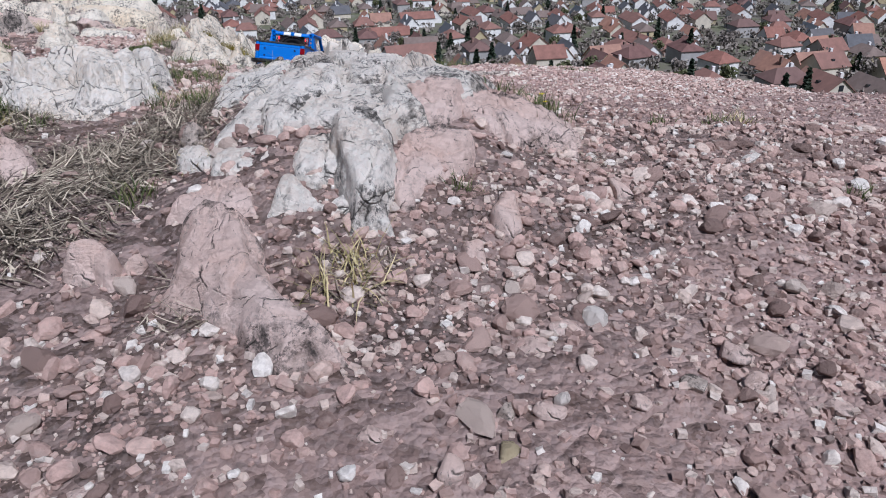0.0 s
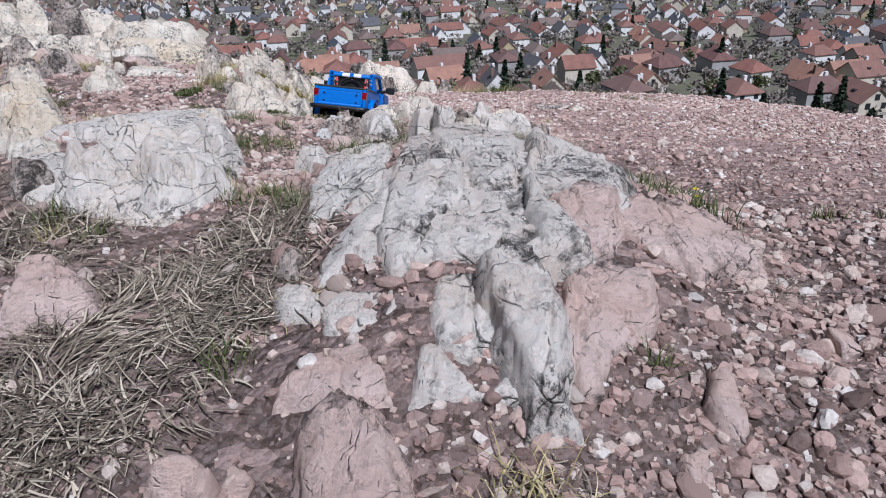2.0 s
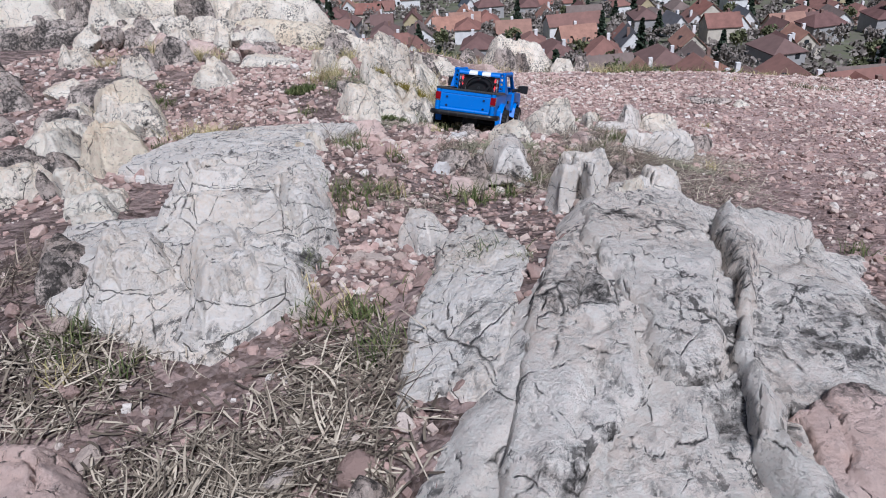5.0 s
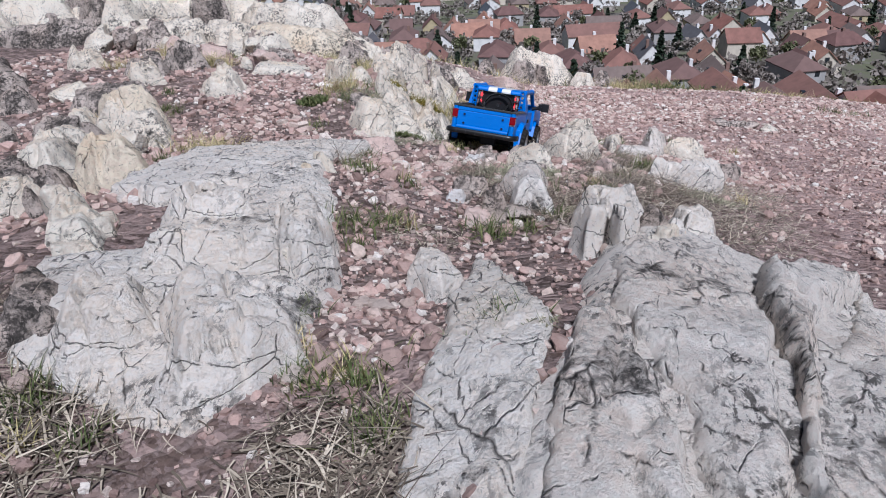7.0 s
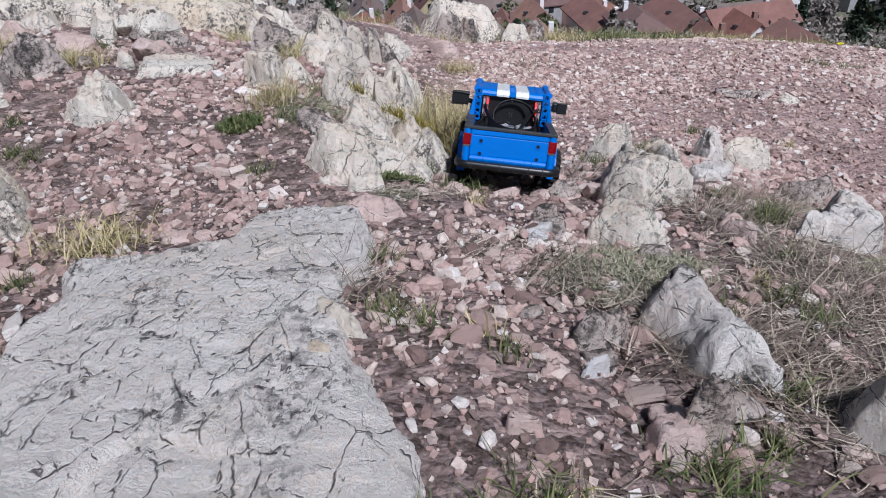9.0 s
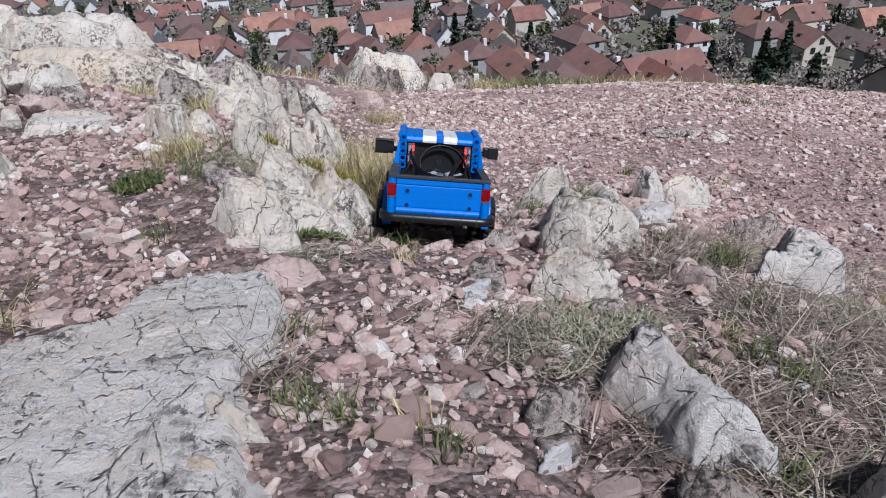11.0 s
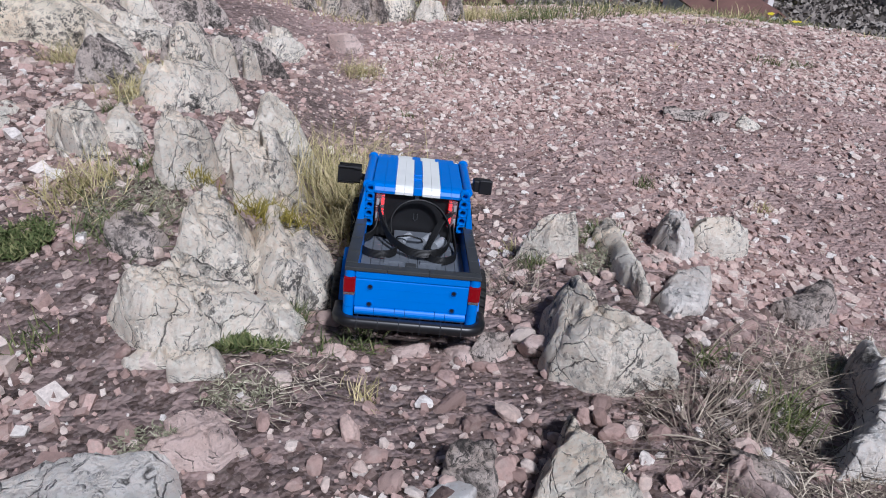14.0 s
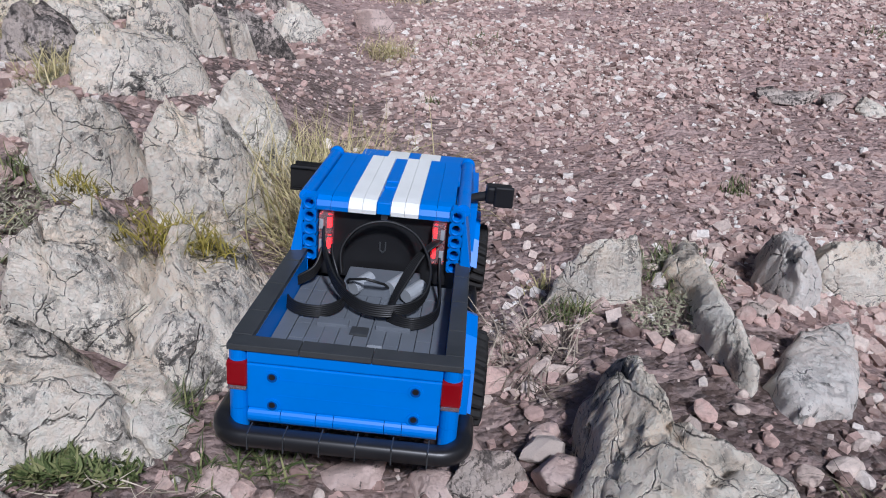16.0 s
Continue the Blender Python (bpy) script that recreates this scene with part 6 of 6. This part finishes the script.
tufts("cleft_grass", [(-0.60, 1.738, 190, 0.012, 0.04, 0.022, 0.6), (-0.608, 1.862, 200, 0.012, 0.036, 0.022, 0.5), (-0.448, 1.644, 160, 0.010, 0.03, 0.010, 0.4), (-0.383, 1.626, 140, 0.008, 0.024, 0.010, 0.5), (-0.45, 1.695, 150, 0.008, 0.02, 0.010, 0.5), (-0.223, 1.781, 150, 0.008, 0.02, 0.009, 0.4), (-0.136, 1.824, 190, 0.008, 0.024, 0.014, 0.4), (-0.085, 1.521, 190, 0.012, 0.034, 0.012, 0.3), (-0.256, 0.807, 110, 0.008, 0.024, 0.010, 0.3), (-0.292, 0.809, 110, 0.008, 0.022, 0.010, 0.3), (-0.233, 0.759, 110, 0.010, 0.026, 0.009, 0.3), (-0.356, 1.063, 150, 0.010, 0.03, 0.014, 0.4), (-0.241, 1.135, 170, 0.010, 0.034, 0.014, 0.5), (-0.333, 1.093, 130, 0.010, 0.03, 0.012, 0.5)], GREEN, "fresh green grass rooted in clefts beside the rocks", 46)
mat_of("dark_herb", [(-0.478, 1.611, 0.024, 0.016), (-0.45, 1.608, 0.016, 0.012), (-0.679, 1.726, 0.03, 0.03)], 2600, (0.004, 0.010), (0.0010, 0.0022), GREEN, "dark green creeping herb between stones", 47, 0.6, "herb")
rng = np.random.default_rng(77)
tufts("verge_grass", [(rng.uniform(0.5, 2.6), rng.uniform(3.4, 4.7), 70, 0.012, 0.04, 0.05, 0.45) for k in range(60)] + [(0.48, 2.77, 90, 0.01, 0.03, 0.02, 0.4), (0.545, 2.75, 80, 0.01, 0.03, 0.018, 0.4), (0.03, 3.45, 420, 0.03, 0.08, 0.07, 0.4), (-0.28, 2.72, 90, 0.01, 0.03, 0.03, 0.5)], GREEN, "short green grass creeping onto the stony slope", 94, (0.0010, 0.0022))
tufts("verge_straw", [(rng.uniform(0.4, 2.6), rng.uniform(3.3, 4.7), 70, 0.012, 0.04, 0.05, 0.6) for k in range(60)] + [(rng.uniform(-0.35, 0.2), rng.uniform(3.55, 3.8), 120, 0.03, 0.08, 0.05, 0.4) for k in range(8)], TUSSOCK, "short yellow grass creeping onto the stony slope", 95, (0.0010, 0.0022))
tufts("slope_grass", [(rng.uniform(-1.5, 4.0), rng.uniform(4.5, 5.6), 90, 0.03, 0.10, 0.10, 0.4) for k in range(110)], GREEN, "rough green grass on the slope below the edge", 92, (0.002, 0.004))
tufts("slope_straw", [(rng.uniform(-1.5, 4.0), rng.uniform(4.4, 5.6), 90, 0.03, 0.10, 0.10, 0.4) for k in range(110)], TUSSOCK, "dry yellow grass on the slope below the edge", 93, (0.002, 0.004))
tufts("edge_grass", [(x, 3.6 + 0.62 * max(x, 0.0) + rng.uniform(-0.2, 0.35), 110, 0.02, 0.07, 0.07, 0.4) for x in rng.uniform(-0.9, 1.9, 18)], GREEN, "rough green grass along the edge of the slope", 90, (0.0015, 0.003))

tufts("edge_straw", [(x, 3.5 + 0.62 * max(x, 0.0) + rng.uniform(-0.2, 0.35), 110, 0.02, 0.06, 0.07, 0.5) for x in rng.uniform(-0.9, 1.9, 20)], TUSSOCK, "rough yellow grass along the edge of the slope", 91, (0.0012, 0.0025))


def flower(x, y, h, s=1.0):
    base = float(ground_at(np.array([x]), np.array([y]))[0])
    ob = new("yellow_flower")
    ob.location = (x, y, base)
    bm = bmesh.new()
    rod(bm, (0, 0, -0.002), (0.001, 0, h), 0.0004, 6)
    part("stem", bm, GREEN, ob)
    for k in range(5):
        bm = bmesh.new()
        a = 2 * math.pi * k / 5
        c = Vector((0.001 + 0.0016 * s * math.cos(a), 0.0016 * s * math.sin(a), h + 0.0008))
        bmesh.ops.create_uvsphere(bm, u_segments=8, v_segments=5, radius=0.0015 * s)
        bmesh.ops.transform(bm, matrix=Matrix.Translation(c) @ Matrix.Rotation(a, 4, "Z") @ Matrix.Diagonal((1, 0.8, 0.25, 1)), verts=bm.verts[:])
        part("petal", bm, YELLOW, ob)
    tagged(ob, "small bright yellow five-petalled flower on a stem", "flower", "yellow flowers")


for x, y, h, *s in ((0.108, 0.80, 0.016), (0.114, 0.812, 0.012), (1.27, 4.40, 0.05, 5), (1.29, 4.43, 0.06, 5), (1.42, 4.45, 0.05, 5), (1.45, 4.47, 0.06, 5), (1.60, 4.50, 0.05, 4)):
    flower(x, y, h, *s)


# ---- stones that lie about singly ----
rng = np.random.default_rng(5)
shapes, sf = stone_shapes(2, 10, 51)
stone_meshes = []
for k, sv in enumerate(shapes):
    me = bpy.data.meshes.new("stone")
    me.from_pydata((sv * np.array([0.6, 0.48, 0.36])).tolist(), [], sf.tolist())
    me.materials.append(STONE)
    stone_meshes.append(me)
spots = scatter(rng, 290, -0.75, 0.45, 0.2, 1.9)
for k, (x, y) in enumerate(spots):
    ob = new("stone", stone_meshes[k % 10])
    s = 0.010 + 0.013 * rng.uniform() ** 2.0
    ob.scale = (s, s * rng.uniform(0.7, 1.0), s * rng.uniform(0.6, 1.0))
    ob.location = (x, y, float(ground_at(np.array([x]), np.array([y]))[0]) + 0.12 * s)
    ob.rotation_euler = (rng.normal(0, 0.25), rng.normal(0, 0.25), rng.uniform(0, 6.28))
    ob.parent = ground

# ---- the town below ----
def wall_paint(name, c):
    n = Nodes(name, 0.9, spec=0.15)
    return n.done(n.mix(n.ramp(n.noise(0.6, 5, 0.6), [(0.4, 0.0), (0.8, 1.0)]), c, tuple(v * 0.75 for v in c)))


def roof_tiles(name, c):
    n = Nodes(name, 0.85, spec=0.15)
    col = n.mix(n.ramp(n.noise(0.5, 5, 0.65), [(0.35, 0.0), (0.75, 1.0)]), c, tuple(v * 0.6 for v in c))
    # Greying stands for weathered clay and also puts distance haze into the colour.
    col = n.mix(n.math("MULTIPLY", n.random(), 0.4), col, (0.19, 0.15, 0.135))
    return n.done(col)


WALLS = [wall_paint("render_" + a, c) for a, c in (("white", (0.82, 0.81, 0.79)), ("cream", (0.66, 0.60, 0.50)), ("grey", (0.42, 0.41, 0.40)), ("yellow", (0.52, 0.44, 0.28)), ("brick", (0.26, 0.17, 0.14)))]
# Roof colours are kept low in saturation, partly to imitate haze over the town.
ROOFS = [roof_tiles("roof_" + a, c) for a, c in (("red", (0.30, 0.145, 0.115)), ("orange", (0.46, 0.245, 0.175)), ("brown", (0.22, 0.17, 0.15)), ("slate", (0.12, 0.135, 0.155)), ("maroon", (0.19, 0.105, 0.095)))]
PANE = plain("dark_window", (0.03, 0.035, 0.04), 0.15, spec=0.5)


def gable(bm, w, l, h, r):
    """Walls with two gables, standing from 3 m below ground."""
    a = [(-w / 2, -l / 2, -3), (w / 2, -l / 2, -3), (w / 2, -l / 2, h), (0, -l / 2, h + r), (-w / 2, -l / 2, h)]
    v0 = [bm.verts.new(p) for p in a]
    v1 = [bm.verts.new((x, -y, z)) for x, y, z in a]
    bm.faces.new(v0)
    bm.faces.new(v1[::-1])
    for i in range(5):
        bm.faces.new((v0[i], v1[i], v1[(i + 1) % 5], v0[(i + 1) % 5]))
    bmesh.ops.recalc_face_normals(bm, faces=bm.faces[:])


def pitched(bm, w, l, h, r, over=0.5, thick=0.25, hip=0.0):
    """A pitched roof with eaves; hip draws the ridge's ends in."""
    k = r / (w / 2)
    e = w / 2 + over
    z = h - over * k
    ends = l / 2 + over
    for lift in (0.06, 0.06 + thick):
        pass
    lo = [(-e, -ends, z), (e, -ends, z), (e, ends, z), (-e, ends, z)]
    ridge = [(0, -ends + hip, h + r), (0, ends - hip, h + r)]
    low = [bm.verts.new((x, y, q + 0.06)) for x, y, q in lo + ridge]
    top = [bm.verts.new((x, y, q + 0.06 + thick)) for x, y, q in lo + ridge]
    for s, flip in ((top, False), (low, True)):
        for f in ((0, 4, 5, 3), (1, 2, 5, 4)) + (((0, 1, 4), (2, 3, 5)) if hip else ()):
            bm.faces.new([s[i] for i in (f[::-1] if flip else f)])
    loop = (0, 1, 2, 3) if hip else (0, 4, 1, 2, 5, 3)
    for i, a in enumerate(loop):
        b = loop[(i + 1) % len(loop)]
        bm.faces.new((low[a], low[b], top[b], top[a]))
    bmesh.ops.recalc_face_normals(bm, faces=bm.faces[:])


def house(w, l, h, r, wall, roof, hip, rng, far):
    ob = new("house")
    ob.empty_display_size = 3
    part("wall", made(gable, w, l, h, r) if not hip else made(box, -w / 2, w / 2, -l / 2, l / 2, -3, h, 0), WALLS[wall], ob)
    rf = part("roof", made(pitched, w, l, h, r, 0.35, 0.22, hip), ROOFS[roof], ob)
    cx, cyy = w * 0.18, l * rng.uniform(-0.3, 0.3)
    part("chimney", made(box, cx - 0.4, cx + 0.4, cyy - 0.4, cyy + 0.4, h + r * 0.3, h + r + 0.9, 0), WALLS[rng.choice((0, 4))], rf)
    if far:
        spots = [(0, -l / 2, 1.2)]
    else:
        spots = [(x, -l / 2, z) for x in (-w * 0.24, w * 0.24) for z in ((1.0, 3.8) if h > 4.5 else (1.0,))]
        if not hip:
            spots.append((0, -l / 2, h + r * 0.18))
    for x, y, z in spots:
        part("window", made(box, x - 0.6, x + 0.6, y - 0.05, y + 0.3, z, z + 1.4, 0), PANE, ob)
    if not far:
        for y in (-l * 0.28, l * 0.05, l * 0.32):
            part("window", made(box, w / 2 - 0.3, w / 2 + 0.05, y - 0.6, y + 0.6, 1.0, 2.4, 0), PANE, ob)
        if r > 2.6 and not hip:
            part("roof_window", made(box, -w * 0.33, -w * 0.2, -0.5, 0.5, h + r * 0.38, h + r * 0.62, 0), PANE, ob)
    wl = ("white", "cream", "grey", "yellow", "brick")[wall]
    rl = ("dark red tiled", "orange tiled", "brown tiled", "slate grey", "maroon tiled")[roof]
    return tagged(ob, f"{wl} rendered family house with a {rl} {'hipped' if hip else 'gabled'} roof", "house", "houses in the town")


hr = random.Random(12)
MODELS = [(7, 9, 3.0, 3.4, 0, 0, 0), (8, 10, 5.2, 3.2, 1, 0, 0), (7, 8.5, 3.0, 3.8, 0, 1, 0), (8.5, 10, 3.2, 2.6, 3, 2, 2.6), (8, 11, 3.0, 3.8, 1, 1, 0), (8, 9, 5.2, 2.4, 0, 0, 3.0),
          (7, 10, 3.0, 4.0, 0, 3, 0), (8.5, 11, 5.4, 2.5, 2, 4, 3.2), (7, 8, 3.0, 3.6, 3, 4, 0), (7.5, 13, 3.0, 3.2, 0, 2, 0), (9, 10, 3.2, 3.2, 4, 0, 3.4), (8.5, 18, 4.8, 2.8, 0, 0, 0)]
NEAR = [house(*m, hr, False) for m in MODELS]
FAR = [house(*m, hr, True) for m in MODELS]
used = set()
plots = []
for row, dist in enumerate([92, 105] + [118 + 13.5 * i for i in range(14)] + [312 + 18 * i for i in range(22)]):
    pitch_ = 15.5 if dist < 310 else 19
    span = int(dist * 0.78 / pitch_)
    for c in range(-span, span + 1):
        if hr.random() < 0.44 or (dist < 110 and c < 0):
            continue
        plots.append((c * pitch_ + hr.uniform(-4, 4) + (row % 2) * 9 - 0.1 * dist, dist + hr.uniform(-4, 4)))
rest = []
for i, (x, y) in enumerate(plots):
    k = hr.randrange(12) if y > 170 or x > -60 else hr.choice((0, 4, 9, 11))
    pool = NEAR if y < 220 else FAR
    turn = hr.choice((0, 0, 90, 180, 0)) + 18 * math.sin(x / 140 + y / 210) + hr.uniform(-8, 8)
    m = pose(x, y, float(land(x, y)), 0, 0, turn)
    if i > 296:
        rest.append((k, m))
    elif (id(pool), k) not in used:
        used.add((id(pool), k))
        pool[k].matrix_basis = m
    else:
        copy_thing(pool[k], m)
far = bpy.data.meshes.new("far_houses")
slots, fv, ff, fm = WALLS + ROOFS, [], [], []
for k, m in rest:
    w, l, h, r, wall, roof, hip = MODELS[k]
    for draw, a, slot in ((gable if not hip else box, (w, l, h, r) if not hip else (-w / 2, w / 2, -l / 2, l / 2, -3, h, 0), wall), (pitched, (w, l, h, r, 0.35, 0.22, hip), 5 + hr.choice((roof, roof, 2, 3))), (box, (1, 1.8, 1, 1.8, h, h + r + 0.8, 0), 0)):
        bm = made(draw, *a)
        o = len(fv)
        bm.verts.index_update()
        fv += [tuple(m @ v.co) for v in bm.verts]
        for f in bm.faces:
            ff.append([v.index + o for v in f.verts])
            fm.append(slot)
        bm.free()
far.from_pydata(fv, [], ff)
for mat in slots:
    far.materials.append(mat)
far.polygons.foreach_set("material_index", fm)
far.update()
tagged(new("far_houses", far), "many small far houses with red and grey roofs", "houses", kind="stuff")
for pool in (NEAR, FAR):
    for k, hs in enumerate(pool):
        if (id(pool), k) not in used:
            hs.matrix_basis = pose(-300 + 22 * k, 760 + 30 * (pool is FAR), float(land(-300, 760)))

# trees of the town
BARE = blade_material("bare_twigs", (0.14, 0.12, 0.105), (0.24, 0.21, 0.185), (0.35, 0.315, 0.275))
FIR = blade_material("fir_needles", (0.02, 0.032, 0.022), (0.04, 0.058, 0.036), (0.065, 0.085, 0.055))
BUDS = blade_material("spring_leaves", (0.09, 0.10, 0.05), (0.14, 0.15, 0.075), (0.2, 0.2, 0.11))
BARK = plain("bark", (0.06, 0.05, 0.042), 0.9, scale=2.0)


def crown_cards(rng, n, shape, size):
    """Small leaf clumps, as tilted triangles pairs, strewn through a crown."""
    verts, faces = [], []
    for k in range(n):
        c = shape(rng)
        a = rng.normal(size=3)
        a /= np.linalg.norm(a)
        b = np.cross(a, rng.normal(size=3))
        b /= np.linalg.norm(b)
        s = size * rng.uniform(0.6, 1.4)
        i = len(verts)
        verts += [tuple(c + a * s), tuple(c + b * s * 0.7), tuple(c - a * s), tuple(c - b * s * 0.7)]
        faces.append((i, i + 1, i + 2, i + 3))
    return verts, faces


def fir_shape(h, w):
    def f(rng):
        t = rng.uniform(0.08, 1.0) ** 0.8
        r = w * (1 - t) * (0.75 + 0.25 * math.sin(t * 40)) * math.sqrt(rng.uniform(0.15, 1))
        a = rng.uniform(0, 2 * math.pi)
        return np.array([r * math.cos(a), r * math.sin(a), h * t])
    return f


def round_shape(h, w):
    def f(rng):
        d = rng.normal(size=3)
        d /= np.linalg.norm(d)
        r = rng.uniform(0.35, 1.0) ** 0.6 * (0.8 + 0.25 * math.sin(3 * d[0] + 5 * d[1]))
        return np.array([d[0] * w * r, d[1] * w * r, h * 0.6 + d[2] * h * 0.4 * r])
    return f


def tree(kind, h, w, seed):
    rng = np.random.default_rng(seed)
    ob = new("fir_tree" if kind == "fir" else "bare_tree" if kind == "bare" else "budding_tree")
    ob.empty_display_size = 2
    bm = bmesh.new()
    rod(bm, (0, 0, -2), (0, 0, h * (0.9 if kind == "fir" else 0.6)), 0.22, 8, 0.06)
    if kind != "fir":
        for k in range(9):
            a, z = rng.uniform(0, 6.28), h * rng.uniform(0.3, 0.6)
            rod(bm, (0, 0, z), (w * 0.75 * math.cos(a), w * 0.75 * math.sin(a), z + h * rng.uniform(0.15, 0.35)), 0.1, 5, 0.02)
    part("trunk", bm, BARK, ob)
    v, f = crown_cards(rng, 520 if kind == "fir" else 420, fir_shape(h, w) if kind == "fir" else round_shape(h, w), 0.55 if kind == "fir" else 0.42)
    mesh_object("crown", v, f, FIR if kind == "fir" else BARE if kind == "bare" else BUDS, True, ob)
    return tagged(ob, {"fir": "tall dark green conifer in a garden", "bare": "leafless brown garden tree in early spring", "buds": "garden tree with thin spring leaves"}[kind], "tree", "trees in the town")


TREES = [tree("fir", 12, 3.4, 1), tree("fir", 8, 2.8, 2), tree("bare", 8, 3.2, 3), tree("bare", 6, 2.8, 4), tree("buds", 6, 2.8, 5)]
for k in range(297):
    dist = 116 + 500 * hr.random() ** 1.2
    x, y = dist * math.tan(radians(hr.uniform(-42, 34))), dist
    m = pose(x, y, float(land(x, y)), 0, 0, hr.uniform(0, 360))
    if k < 5:
        TREES[k].matrix_basis = m
    else:
        copy_thing(TREES[hr.choice((0, 1, 1, 2, 2, 2, 3, 3, 3, 4, 4))], m)

rng = np.random.default_rng(8)
cards_v, cards_f = [], []
for k in range(3400):
    dist = 122 + 530 * rng.uniform() ** 1.1
    x, y = dist * math.tan(radians(rng.uniform(-44, 36))), dist
    if k % 6 == 0:
        y = rng.uniform(62, 124)
        x = y * rng.uniform(0.12, 0.8)
    z, hh = float(land(x, y)), rng.uniform(2.0, 5.0)
    v, f = crown_cards(rng, 90 if y < 150 else 30, round_shape(hh, hh * 0.8), 0.34 if y < 150 else 0.75)
    o = len(cards_v)
    cards_v += [(a + x, b + y, c + z) for a, b, c in v]
    cards_f += [tuple(i + o for i in q) for q in f]
tagged(mesh_object("garden_shrubs", cards_v, cards_f, BARE, True), "brown leafless shrubs and hedges between the houses", "shrubs", kind="stuff")
cards_v, cards_f = [], []
for k in range(900):
    dist = 620 + 1600 * rng.uniform() ** 1.5
    x, y = dist * math.tan(radians(rng.uniform(-50, 42))), dist
    v, f = crown_cards(rng, 30, round_shape(9, 7), 2.4)
    o, z = len(cards_v), float(land(x, y))
    cards_v += [(a + x, b + y, c + z) for a, b, c in v]
    cards_f += [tuple(i + o for i in q) for q in f]
tagged(mesh_object("far_woods", cards_v, cards_f, BARE, True), "far brown leafless woods beyond the town", "woods", kind="stuff")
